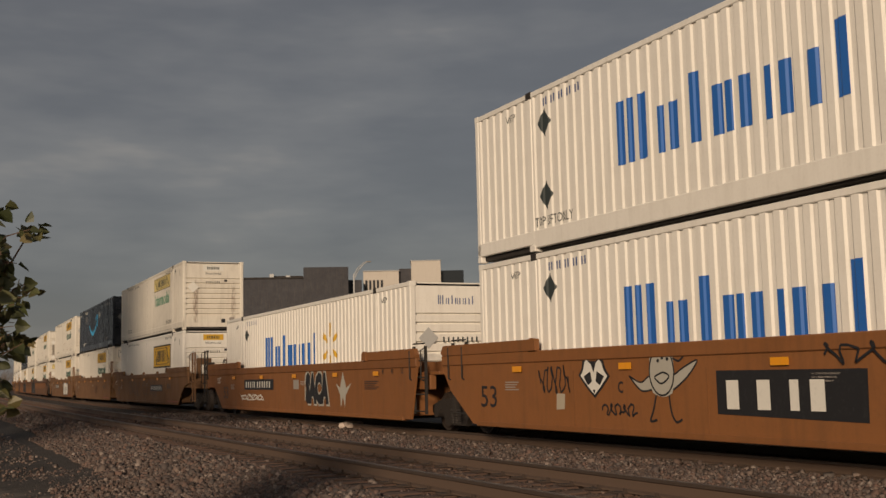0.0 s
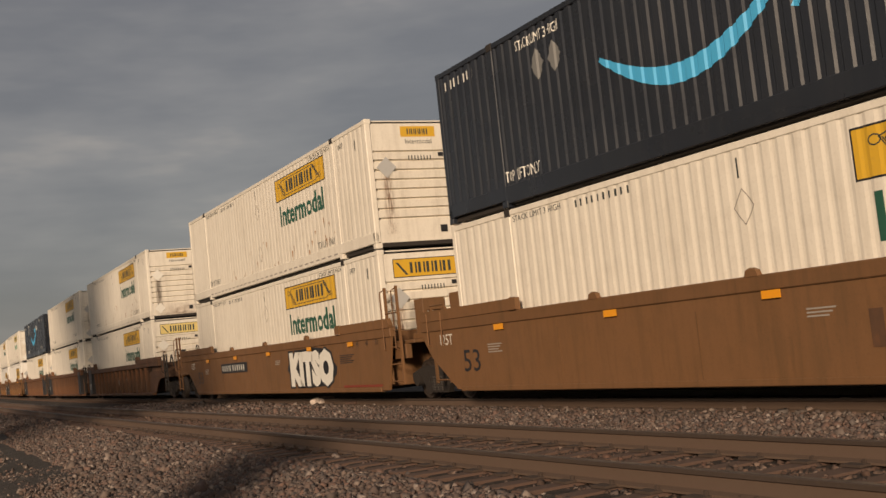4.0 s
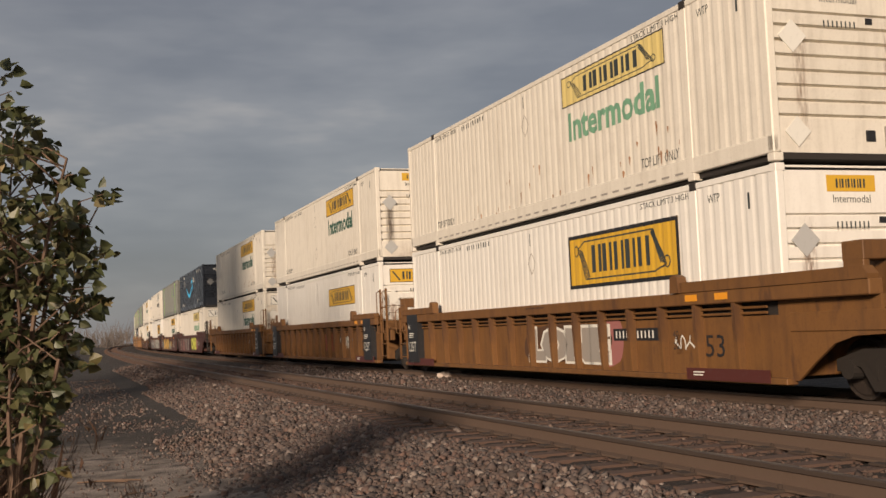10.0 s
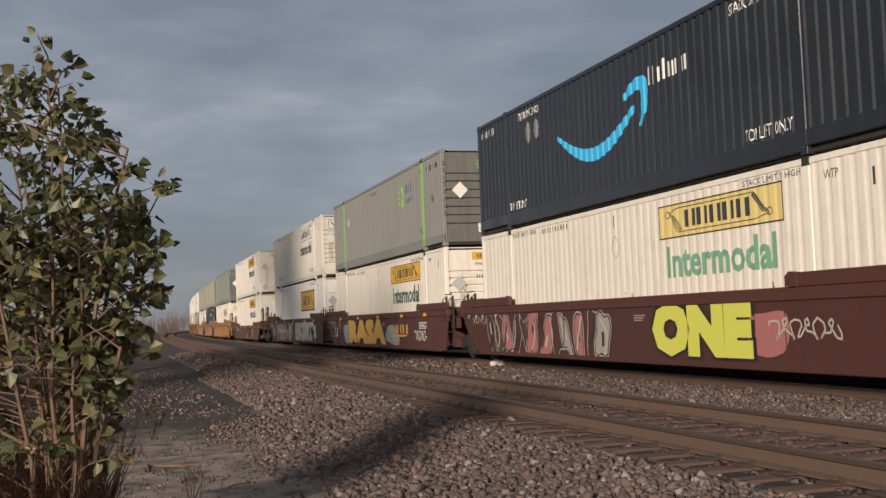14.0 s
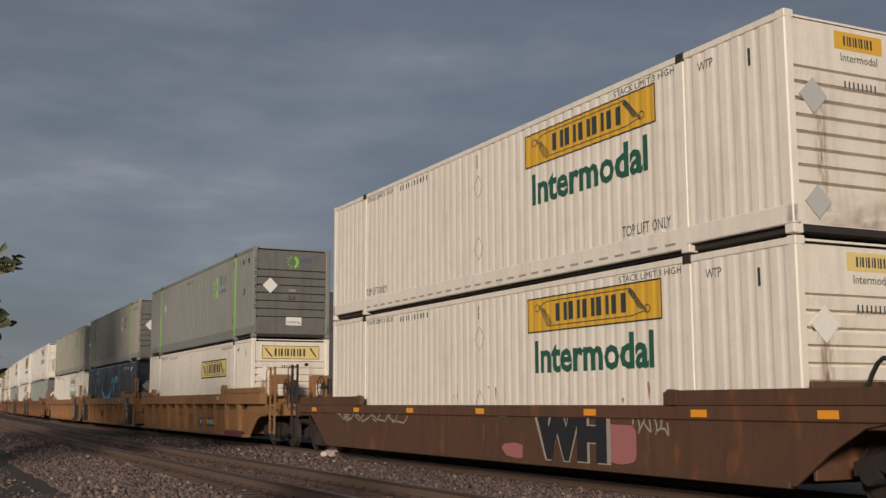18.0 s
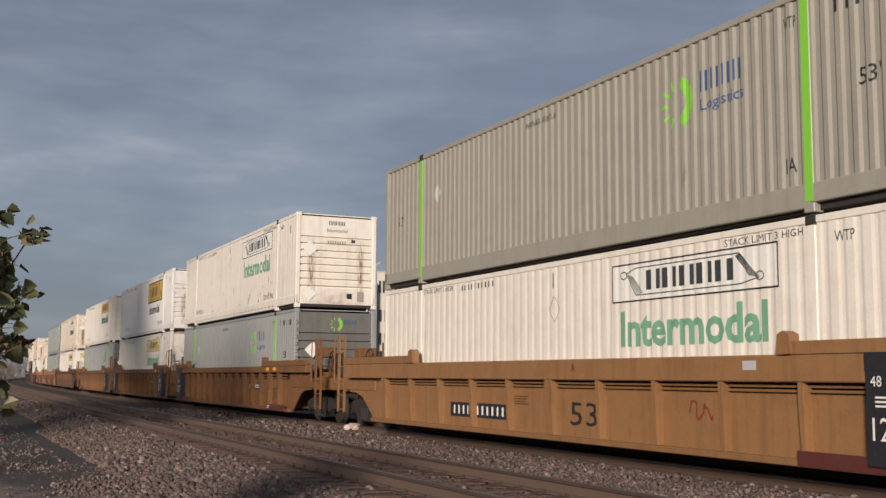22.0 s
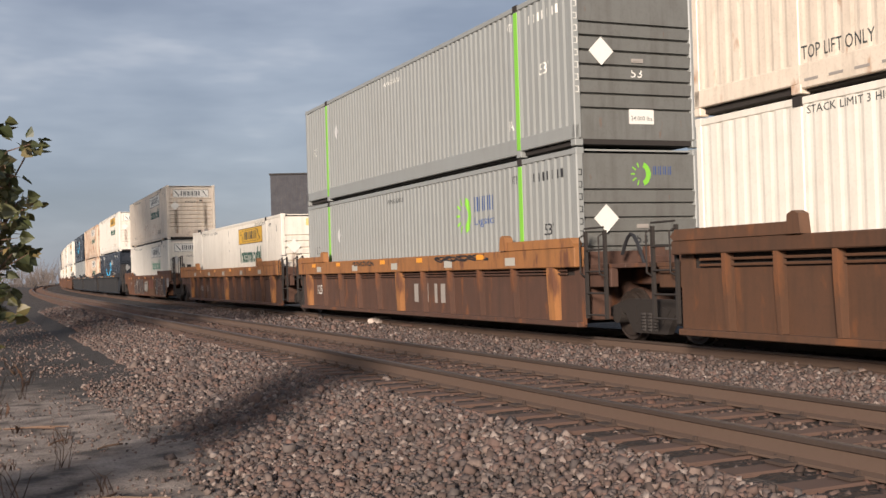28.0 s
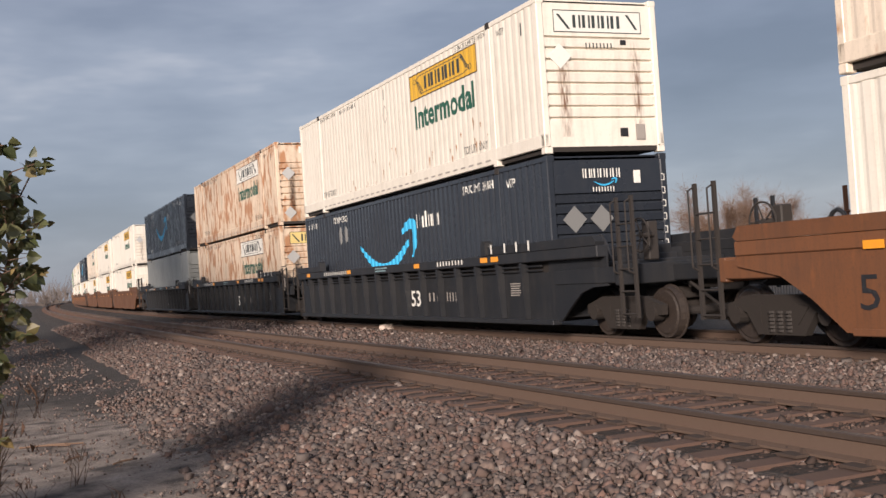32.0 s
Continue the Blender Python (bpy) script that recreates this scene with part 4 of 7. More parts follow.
def smile_bm(s=1.0):
    """A curved arrow: a tapering arc and a bent head."""
    bm = bmesh.new()
    n = 22
    up, dn = [], []
    for i in range(n + 1):
        t = i / n
        x = 3.70 * t
        y = -0.82 * math.sin(math.pi * (0.06 + 0.86 * t)) + 0.16
        w = 0.05 + 0.20 * math.sin(math.pi * min(1, t * 0.9 + 0.04)) + 0.05 * t
        dx, dy = 3.75, -0.82 * math.pi * 0.86 * math.cos(math.pi * (0.06 + 0.86 * t))
        ln = math.hypot(dx, dy)
        nx, ny = -dy / ln, dx / ln
        up.append((x + nx * w * 0.5, y + ny * w * 0.5))
        dn.append((x - nx * w * 0.5, y - ny * w * 0.5))
    for i in range(n):
        poly(bm, [(p[0] * s, p[1] * s) for p in (dn[i], dn[i + 1], up[i + 1], up[i])])
    # hooked head: a bent ribbon that stands clear of the arc
    outer = ((3.28, 0.26), (3.55, 0.42), (3.85, 0.50), (4.12, 0.47), (4.28, 0.33), (4.29, 0.12), (4.16, -0.20), (3.98, -0.46))
    inner = ((3.30, 0.14), (3.55, 0.20), (3.78, 0.25), (3.94, 0.24), (4.01, 0.16), (4.01, 0.02), (3.95, -0.20), (3.86, -0.42))
    for i in range(len(outer) - 1):
        poly(bm, [(p[0] * s, p[1] * s) for p in (inner[i], inner[i + 1], outer[i + 1], outer[i])])
    return bm


def parcel_box(label):
    """Blue-black container with a light blue curved arrow."""
    k = "ridge"
    c = container(label, M["navy"], k, slats=8)
    decal(c, "curved_arrow", ("smile",), lambda: drape(smile_bm(), k, 10.95, 1.75), M["cyan"], "light blue curved arrow")
    decal(c, "word_mark", ("brand",), lambda: drape(strokes_bm(((2, 0.8), (1, 0.65), (1, 0.9), (3, 0.65), (2, 0.65)), 0.42, 1.5, 0.5), k, 6.62, 1.98), M["offwhite"], "white brand word bars")
    side_text(c, k, "STACK LIMIT 3 HIGH", 3.9, 2.52, 0.17, M["offwhite"], 1.55)
    side_text(c, k, "STACK LIMIT 3 HIGH", 13.2, 2.52, 0.17, M["offwhite"], 1.3)
    side_text(c, k, "TOP LIFT ONLY", 3.6, 0.42, 0.19, M["offwhite"], 1.25)
    side_text(c, k, "TOP LIFT ONLY", 13.95, 0.42, 0.19, M["offwhite"], 1.1)
    side_text(c, k, "WTP", 1.72, 2.45, 0.17, M["offwhite"], 0.34)
    decal(c, "number_mark", ("nba",), lambda: drape(strokes_bm(((1, 1),) * 7, 0.16, 1.2, 0.4), k, 15.8, 2.5), M["offwhite"])
    diamond(c, k, 12.6, 2.15, 0.26, M["placard_dark"])
    diamond(c, k, 12.1, 2.15, 0.26, M["placard_dark"])
    end_decal(c, "word_mark", "az", lambda: strokes_bm(((2, 0.65), (3, 0.65), (2, 0.65), (2, 0.65), (2, 0.65), (2, 0.65)), 0.26, 0.86, 0.55), M["offwhite"], -0.55, 2.46, 0.016)
    end_decal(c, "curved_arrow", "azs", lambda: smile_bm(0.12), M["cyan"], -0.33, 2.40, 0.015)
    end_decal(c, "number_mark", "azn", lambda: strokes_bm(((1, 1),) * 8, 0.09, 0.5, 0.5), M["offwhite"], -0.35, 2.20, 0.016)
    end_placard(c, -0.78, 1.70, 0.25, M["placard_dark"])
    end_placard(c, -0.20, 1.70, 0.25, M["placard_dark"])
    vent(c, 0.62, 2.46, 0.14, 0.24, M["offwhite"])
    decal(c, "number_mark", ("azv",), lambda: vertical_bars(1.19, 0.35, 2.6, 9), M["offwhite"])
    return c


def vertical_bars(x, z0, z1, k):
    bm = bmesh.new()
    h = (z1 - z0) / k
    for i in range(k):
        z = z0 + h * i
        for a, b in ((0.02, 0.035), (h * 0.55, h * 0.55 + 0.015)):
            bm.faces.new([bm.verts.new((x + dx, -0.006, z + dz)) for dx, dz in ((-0.035, a), (0.035, a), (0.035, b), (-0.035, b))])
        bm.faces.new([bm.verts.new((x + dx, -0.006, z + dz)) for dx, dz in ((0.018, 0.02), (0.035, 0.02), (0.035, h * 0.6), (0.018, h * 0.6))])
    return bm


def grey_box(label, mat, logo="full", mark=M["black"]):
    """Grey container with lime stripes at its lifting posts."""
    k = "wave"
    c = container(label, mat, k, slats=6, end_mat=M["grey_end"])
    for y in POSTS:
        put("lime_stripe", shape(("lime", y), lambda bm: box(bm, -CW / 2 - 0.006, -CW / 2 + 0.02, y - 0.068, y + 0.068, 0.14, CH - 0.14)), M["lime"], c, None, "lime green painted stripe")
    if logo:
        burst = {"white": M["offwhite"]}.get(logo, M["lime"])

        def crescent(bm):
            for i in range(9):
                a0, a1 = math.radians(-70 + 15.5 * i), math.radians(-70 + 15.5 * (i + 1))
                poly(bm, ((0.20 * math.cos(a0), 0.24 * math.sin(a0)), (0.38 * math.cos(a0), 0.40 * math.sin(a0)), (0.38 * math.cos(a1), 0.40 * math.sin(a1)), (0.20 * math.cos(a1), 0.24 * math.sin(a1))))
            for i in range(5):
                a = math.radians(110 + 35 * i)
                d, t = Vector((math.cos(a), math.sin(a))), Vector((-math.sin(a), math.cos(a))) * 0.025
                poly(bm, [tuple(p) for p in (d * 0.22 - t, d * 0.22 + t, d * 0.38 + t, d * 0.38 - t)])
        decal(c, "emblem", ("crescent",), lambda: drape(made(crescent), k, 4.75, 1.98), burst, "crescent emblem with short rays")
        decal(c, "name_mark", ("logistics_name",), lambda: drape(strokes_bm(((2, 1), (2, 1), (2, 1), (2, 1)), 0.30, 0.95, 0.5), k, 4.20, 2.03), M["logo_blue"])
        side_text(c, k, "Logistics", 4.20, 1.70, 0.22, M["logo_blue"], 0.92)
        end_decal(c, "emblem", "gce", lambda: scaled(made(crescent), 0.55), burst, 0.02, 2.44, 0.016)
        end_decal(c, "name_mark", "gne", lambda: strokes_bm(((2, 1), (2, 1), (2, 1), (2, 1)), 0.15, 0.42, 0.5), M["logo_blue"], 0.28, 2.43, 0.016)
    side_text(c, k, "WTP", 2.5, 2.45, 0.15, mark, 0.22)
    side_text(c, k, "53'", 1.25, 1.42, 0.22, mark, 0.34)
    side_text(c, k, "53'", 15.4, 1.42, 0.22, mark, 0.34)
    side_text(c, k, "1A", 2.52, 0.55, 0.20, mark, 0.2)
    side_text(c, k, "WARNING HIGH CUBE", 9.3, 2.52, 0.10, mark, 1.1)
    decal(c, "number_mark", ("nbg",), lambda: drape(strokes_bm(((1, 1),) * 7, 0.16, 1.2, 0.45), k, 1.6, 2.42), mark)
    decal(c, "number_mark", ("nbgv",), lambda: vertical_bars(-1.23, 0.9, 2.6, 8), mark)
    diamond(c, k, 13.2, 1.9, 0.22, M["placard"])
    end_placard(c, -0.72, 1.66, 0.25, M["offwhite"])
    vent(c, 0.02, 1.52, 0.24, 0.07, M["grey_mark"])
    end_decal(c, "lettering", "g53", lambda: text_bm("53", 0.16, 0.24), mark, -0.12, 1.22, 0.01)
    end_decal(c, "label_card", "gcard", lambda: made(lambda bm: rect(bm, 0, 0, 0.52, 0.26)), M["offwhite"], -0.18, 0.40, 0.017)
    end_decal(c, "lettering", "g24", lambda: text_bm("24,000 lbs", 0.09, 0.44), M["ink"], -0.14, 0.45, 0.014)
    return c


def scaled(bm, s):
    for v in bm.verts:
        v.co *= s
    return bm


def plain_box(label, mat):
    return container(label, mat, "groove")
# ---- well cars ----
SX = 1.47      # half width over the side plates


RECESSED = set()   # cars whose side plate lies behind its ribs


def face_x(car, x):
    """The plate's face: set back on rib-sided cars."""
    return x + 0.07 if car.name in RECESSED and x > -SX - 0.05 else x


def side_ends(style, first, last):
    """How far the side runs past the container at the leading and the trailing end."""
    if style == "smooth":
        return (1.95 if first else 0.70), (1.95 if last else 1.35)
    return (2.0 if first else 0.30), (2.0 if last else 0.30)


def side_outline(style, first, last, drop=0.0):
    """Near side plate as (y, z): full depth along the well, cut away over the trucks."""
    bot = 0.18
    a, b = side_ends(style, first, last)
    if style == "smooth":
        top = 1.34 - drop
        left = [(-a, top), (-a, 1.03), (-1.1, 0.88), (-0.55, 0.58), (0.0, bot)] if first else [(-a, top), (-0.35, bot)]
        right = [(CL, bot), (CL + 0.55, 0.58), (CL + 1.1, 0.88), (CL + b, 1.03), (CL + b, top)] if last else [(CL + 0.05, bot), (CL + 1.0, 0.80), (CL + 1.25, 1.1), (CL + b, top)]
        return left + right
    top = 1.10 if style == "ribbed" else 1.02
    left = [(-a, 1.31), (-a, 0.82), (-1.5, 0.80), (-1.1, 0.70), (-0.7, 0.45), (-0.35, bot + 0.02)] if first else [(-a, 1.31), (-a, bot)]
    right = [(CL + 0.35, bot + 0.02), (CL + 0.7, 0.45), (CL + 1.1, 0.70), (CL + 1.5, 0.80), (CL + b, 0.82), (CL + b, 1.31)] if last else [(CL + b, bot), (CL + b, 1.31)]
    return left + right + [(CL, 1.31), (CL, top), (0.0, top), (0.0, 1.31)]


def both(build, key, bevel=0.0):
    """Near and far versions of a side piece."""
    def far(bm):
        build(bm)
        bmesh.ops.scale(bm, vec=(-1, 1, 1), verts=bm.verts[:])
    return shape((*key, "near"), build, bevel), shape((*key, "far"), far, bevel)


def wheel_build(bm):
    """Disc wheel with a raised flange, turning about x."""
    prof = ((-0.07, 0.10), (-0.07, 0.33), (-0.05, 0.36), (-0.055, 0.405), (0.055, 0.42), (0.062, 0.45), (0.085, 0.445), (0.085, 0.36), (0.03, 0.30), (0.03, 0.14), (0.09, 0.10))
    seg = 24
    rings = [[bm.verts.new((x, r * math.cos(2 * math.pi * i / seg), r * math.sin(2 * math.pi * i / seg))) for i in range(seg)] for x, r in prof]
    for a, b in zip(rings, rings[1:]):
        for i in range(seg):
            j = (i + 1) % seg
            bm.faces.new((a[i], a[j], b[j], b[i]))
    bm.faces.new(rings[0])
    bm.faces.new(rings[-1][::-1])


def side_frame_build(bm):
    """Cast three-piece truck side frame with two openings, in the plane x = 0."""
    outer = ((-1.14, 0.40), (-1.14, 0.56), (-0.92, 0.62), (-0.62, 0.70), (0.62, 0.70), (0.92, 0.62), (1.14, 0.56), (1.14, 0.40), (0.98, 0.40), (0.86, 0.50), (0.68, 0.46), (0.46, 0.16), (-0.46, 0.16), (-0.68, 0.46), (-0.86, 0.50), (-0.98, 0.40))
    prism(bm, outer, "x", -0.06, 0.06)
    for s in (-1, 1):
        prism(bm, ((s * 0.36, 0.30), (s * 0.58, 0.54), (s * 0.36, 0.58)), "x", -0.075, -0.062)
        tube(bm, (-0.10, s * 0.89, 0.43), (0.10, s * 0.89, 0.43), 0.13, 14)


def springs_build(bm):
    for y in (-0.17, 0.0, 0.17):
        for k in range(6):
            tube(bm, (0, y, 0.20 + 0.05 * k), (0, y, 0.235 + 0.05 * k), 0.075 if k % 2 else 0.066, 10)


def truck(parent, y, mat=None):
    t = put("truck", shape("truck_bolster", lambda bm: (box(bm, -0.95, 0.95, -0.18, 0.18, 0.42, 0.66), box(bm, -0.35, 0.35, -0.35, 0.35, 0.60, 0.80)), 0.02), M["truck"], parent, pose(0, y, -0.08), "dusty four-wheel freight truck")
    fr = shape("side_frame", side_frame_build)
    for s in (-1, 1):
        put("side_frame", fr, M["truck"], t, pose(s * 1.0, 0, 0, 0, 0, 0 if s < 0 else 180))
        put("spring_group", shape("springs", springs_build), M["steel"], t, pose(s * 1.03, 0, 0))
        for wy in (-0.89, 0.89):
            put("wheel", shape("wheel", wheel_build), M["wheel"], t, pose(s * 0.755, wy, 0.42, 0, 0, 0 if s < 0 else 180))
    for wy in (-0.89, 0.89):
        put("axle", shape("axle", lambda bm: tube(bm, (-0.98, 0, 0), (0.98, 0, 0), 0.075, 12)), M["steel"], t, pose(0, wy, 0.42))
    return t


def ladder_build(bm, z0, z1, w, rungs):
    for y in (0, w):
        box(bm, -0.025, 0.025, y - 0.028, y + 0.028, z0, z1)
    for i in range(rungs):
        z = z0 + 0.06 + i * 0.36
        tube(bm, (-0.02, 0, z), (-0.02, w, z), 0.016)


def grab_build(bm, z0, z1, out):
    bar_path(bm, ((0, 0, z0), (-out, 0, z0 + 0.05), (-out, 0, z1 - 0.05), (0, 0, z1)), 0.014)


def brake_wheel_build(bm):
    seg = 20
    for i in range(seg):
        a, b = 2 * math.pi * i / seg, 2 * math.pi * (i + 1) / seg
        tube(bm, (0, 0.28 * math.cos(a), 0.28 * math.sin(a)), (0, 0.28 * math.cos(b), 0.28 * math.sin(b)), 0.016, 6)
    for i in range(5):
        a = 2 * math.pi * i / 5
        tube(bm, (0.03, 0, 0), (0, 0.28 * math.cos(a), 0.28 * math.sin(a)), 0.012, 6)
    tube(bm, (0, 0, 0), (0.25, 0, 0), 0.05, 10)


def well_end(car, paint_mat, style, sign, y_end, joint, reach, stop_mat, stop_top):
    """Everything past one end of the well. sign is -1 at the leading end, joint tells an articulated end, reach is half the gap."""
    def at(d, x=0.0, z=0.0):
        return pose(x, y_end + sign * d, z)
    lead = "lead" if sign < 0 else "trail"
    body_mat = paint_mat
    put("end_bulkhead", shape(("bulkhead", lead), lambda bm: (box(bm, -1.36, 1.36, -0.03, 0.03, 0.25, 1.42), box(bm, -1.3, 1.3, -0.08 if sign > 0 else 0.0, 0.0 if sign > 0 else 0.08, 1.15, 1.30)), 0.01), paint_mat, car, at(0.20))
    r = round(reach - 0.02, 2)
    put("centre_sill", shape(("centre_sill", lead, r), lambda bm: box(bm, -0.40, 0.40, min(0, sign * r), max(0, sign * r), 0.84, 1.12), 0.02), paint_mat, car, pose(0, y_end, 0))
    if joint:
        put("end_platform", shape(("platform_j", lead), lambda bm: (box(bm, -1.25, 1.25, min(sign * 0.24, sign * 1.35), max(sign * 0.24, sign * 1.35), 1.13, 1.20), box(bm, -1.3, -1.16, min(sign * 0.24, sign * 1.0), max(sign * 0.24, sign * 1.0), 0.82, 1.13)), 0.01), paint_mat, car, pose(0, y_end, 0))
        d0, ztop = 0.40, (2.36 if sign < 0 and stop_top > 1.6 else 1.75)
    else:
        put("end_platform", shape(("platform_s", lead), lambda bm: (box(bm, -1.36, 1.36, min(sign * 0.24, sign * 1.5), max(sign * 0.24, sign * 1.5), 1.13, 1.22), box(bm, -1.42, -1.24, min(sign * 0.24, sign * 2.3), max(sign * 0.24, sign * 2.3), 0.86, 1.13), box(bm, 1.24, 1.42, min(sign * 0.24, sign * 2.3), max(sign * 0.24, sign * 2.3), 0.86, 1.13)), 0.015), paint_mat, car, pose(0, y_end, 0))
        put("end_beam", shape(("end_beam", lead), lambda bm: box(bm, -1.42, 1.42, -0.09, 0.09, 0.82, 1.16), 0.015), paint_mat, car, at(2.35))
        d0, ztop = 2.42, (1.72 if style == "ribbed" and body_mat in (M["car_dark"], M["car_rust"]) else 2.24)
        put("coupler", shape(("coupler", lead), lambda bm: (box(bm, -0.13, 0.13, min(0, sign * 1.1), max(0, sign * 1.1), 0.70, 0.92), box(bm, -0.22, 0.2, min(sign * 0.95, sign * 1.28), max(sign * 0.95, sign * 1.28), 0.66, 0.98), tube(bm, (-0.3, sign * 0.3, 0.8), (-0.34, sign * 1.25, 0.35), 0.03)), 0.02), M["steel"], car, at(max(0.3, reach - 1.30)))
        put("brake_wheel", shape("brake_wheel", brake_wheel_build), M["steel"], car, at(2.15, -0.82, 1.62), "dark spoked hand-brake wheel")
        put("brake_stand", shape("brake_stand", lambda bm: box(bm, -0.1, 0.1, -0.1, 0.1, 1.2, 1.85), 0.02), M["steel"], car, at(2.05, -0.55))
    ladder_mat = body_mat if body_mat in (M["car_yellow"], M["car_tan"], M["car_gold"]) else M["steel"]
    w = 0.60 if joint else 0.44
    ymin = y_end + sign * d0 - (w if sign < 0 else 0)
    put("ladder", shape(("ladder", ztop), lambda bm: ladder_build(bm, 0.30, ztop, w, 5)), ladder_mat, car, pose(-1.40, ymin, 0), "steel end ladder")
    for gy in (0.0, w):
        put("grab_iron", shape(("grab", ztop), lambda bm: grab_build(bm, 1.0, ztop - 0.05, 0.09)), ladder_mat, car, pose(-1.43, ymin + gy, 0), "thin grab iron")
    put("ladder", shape(("ladder_far", ztop), lambda bm: ladder_build(bm, 0.6, ztop - 0.1, w, 4)), paint_mat, car, pose(1.38, ymin, 0))
    tall = stop_top > 1.6
    for sx in ((-0.62, 0.62) if tall else (-0.35, 0.45)):
        hw, hy = (0.27, 0.20) if tall else (0.16, 0.10)
        put("container_stop", shape(("container_stop", stop_top), lambda bm: (box(bm, -hw, -hw + 0.11, -hy, hy, 1.2, stop_top - 0.24), box(bm, hw - 0.11, hw, -hy, hy, 1.2, stop_top - 0.24), box(bm, -hw, hw, -hy - 0.01, hy + 0.01, stop_top - 0.26, stop_top), box(bm, -hw - 0.05, hw + 0.05, -hy - 0.1, hy + 0.1, 1.2, 1.32)), 0.012), stop_mat, car, at(0.85 if not tall else 0.95, sx))
    put("air_hose", shape(("hose", lead), lambda bm: bar_path(bm, [(0, sign * 0.09 * i, 1.35 + 0.34 * math.sin(i * 0.5)) for i in range(9)], 0.03, 8)), M["black"], car, at(0.5, -0.75))


def well_car(label, style, mat, first, last, lead_reach, trail_reach, chord_mat=None, stop_mat=None, black_ends=False, ribs=14, drop=0.0):
    car = tagged(new("well_car"), label, "railcar", "well cars of the train")
    chord_mat = chord_mat or mat
    key = (style, first, last)
    cut = (*key, drop)
    if style != "smooth":
        RECESSED.add(car.name)
    px = -SX if style == "smooth" else -SX + 0.07
    ea, eb = side_ends(*key)
    near, far = both(lambda bm: prism(bm, side_outline(*cut), "x", px, px + 0.04), ("side_plate", *cut))
    put("side_plate", near, mat, car)
    put("side_plate", far, mat, car)
    out = 0.03 if style == "smooth" else 0.10
    zc = 1.16 if style == "broad" else 1.30
    near, far = both(lambda bm: box(bm, -SX - out, -SX + 0.12, -ea, CL + eb, zc - drop, 1.50 - drop), ("top_chord", *cut), 0.015)
    put("top_chord", near, chord_mat, car)
    put("top_chord", far, chord_mat, car)
    near, far = both(lambda bm: box(bm, -SX - 0.015 if style == "smooth" else -SX - 0.05, -SX + 0.14, 0.1 if style == "smooth" else -0.25, CL - 0.1 if style == "smooth" else CL + 0.25, 0.145, 0.235), ("bottom_sill", style), 0.01)
    put("bottom_sill", near, mat, car)
    put("bottom_sill", far, mat, car)
    if style != "smooth":
        near, _ = both(lambda bm: prism(bm, ((-SX - 0.085, 1.305), (-SX - 0.085, 1.0), (-SX - 0.045, 0.24), (-SX + 0.068, 0.24), (-SX + 0.068, 1.305)), "y", -0.04, 0.04), ("side_rib",))
        wide_n, _ = both(lambda bm: prism(bm, ((-SX - 0.09, 1.305), (-SX - 0.09, 1.0), (-SX - 0.055, 0.24), (-SX + 0.068, 0.24), (-SX + 0.068, 1.305)), "y", -0.11, 0.11), ("wide_rib",))
        y0, step = (0.85, 1.032) if style == "ribbed" else (0.6, 1.495)
        for i in range(ribs + 1):
            wide = style == "broad" and i in (0, 5, ribs)
            put("side_rib", wide_n if wide else near, chord_mat if wide else mat, car, pose(0, y0 + step * i, 0))
        # Added dark plates standing in for the shade behind the slot under the chord.
        near_b, far_b = both(lambda bm: box(bm, -SX + 0.115, -SX + 0.14, 0.0, CL, 0.95, 1.32), ("back_web",))
        put("back_web", near_b, M["steel"], car)
        put("back_web", far_b, M["steel"], car)
        for z in ((1.14, 1.22) if style == "ribbed" else (1.05, 1.11)):
            put("air_pipe", shape(("pipe", z), lambda bm: tube(bm, (-SX + 0.03, 0.2, z), (-SX + 0.03, CL - 0.2, z), 0.020, 6)), mat, car)
    for sgn, y_end in ((-1, 0.0), (1, CL)):
        # raised guide over each end of the well
        past = (ea if sgn < 0 else eb)
        gtop, g0 = (1.70 if style == "smooth" else 1.66) - drop, 1.502 - drop
        a, b = (y_end - past, y_end + 2.3) if sgn < 0 else (y_end - 2.3, y_end + past)
        inner = b if sgn < 0 else a
        pts = [(a + 0.02, g0), (b - 0.08, g0), (b, g0 + 0.058), (b - 0.12, gtop), (a + 0.10, gtop), (a, g0 + 0.058)]
        if style == "smooth":
            horn = [(inner - 0.16, g0), (inner + 0.10, g0), (inner + 0.10, gtop - 0.05), (inner, gtop + 0.02), (inner - 0.16, gtop)]
        else:
            horn = [(inner - 0.13, g0), (inner + 0.13, g0), (inner + 0.10, gtop + 0.09), (inner, gtop + 0.13), (inner - 0.10, gtop + 0.09)]
        near, far = both(lambda bm: (prism(bm, pts, "x", -SX - out - 0.015, -SX + 0.06), prism(bm, horn, "x", -SX - out - 0.05, -SX + 0.02)), ("end_guide", style, sgn, past, drop))
        put("end_guide", near, chord_mat, car)
        put("end_guide", far, chord_mat, car)
        joint = not (first if sgn < 0 else last)
        well_end(car, mat, style, sgn, y_end, joint, lead_reach if sgn < 0 else trail_reach, stop_mat or mat, 2.04 if mat in (M["car_yellow"], M["car_tan"], M["car_gold"]) else 1.48)
        if black_ends and style != "smooth" and joint:
            yy = y_end + (0.62 if sgn < 0 else -0.62)
            put("end_panel", shape("end_panel", lambda bm: (box(bm, -SX - 0.108, -SX + 0.069, -0.42, 0.42, 0.237, 1.298), box(bm, -SX - 0.118, -SX - 0.101, -0.42, 0.42, 1.298, 1.505))), M["black"], car, pose(0, yy, 0), "black stencilled data panel")
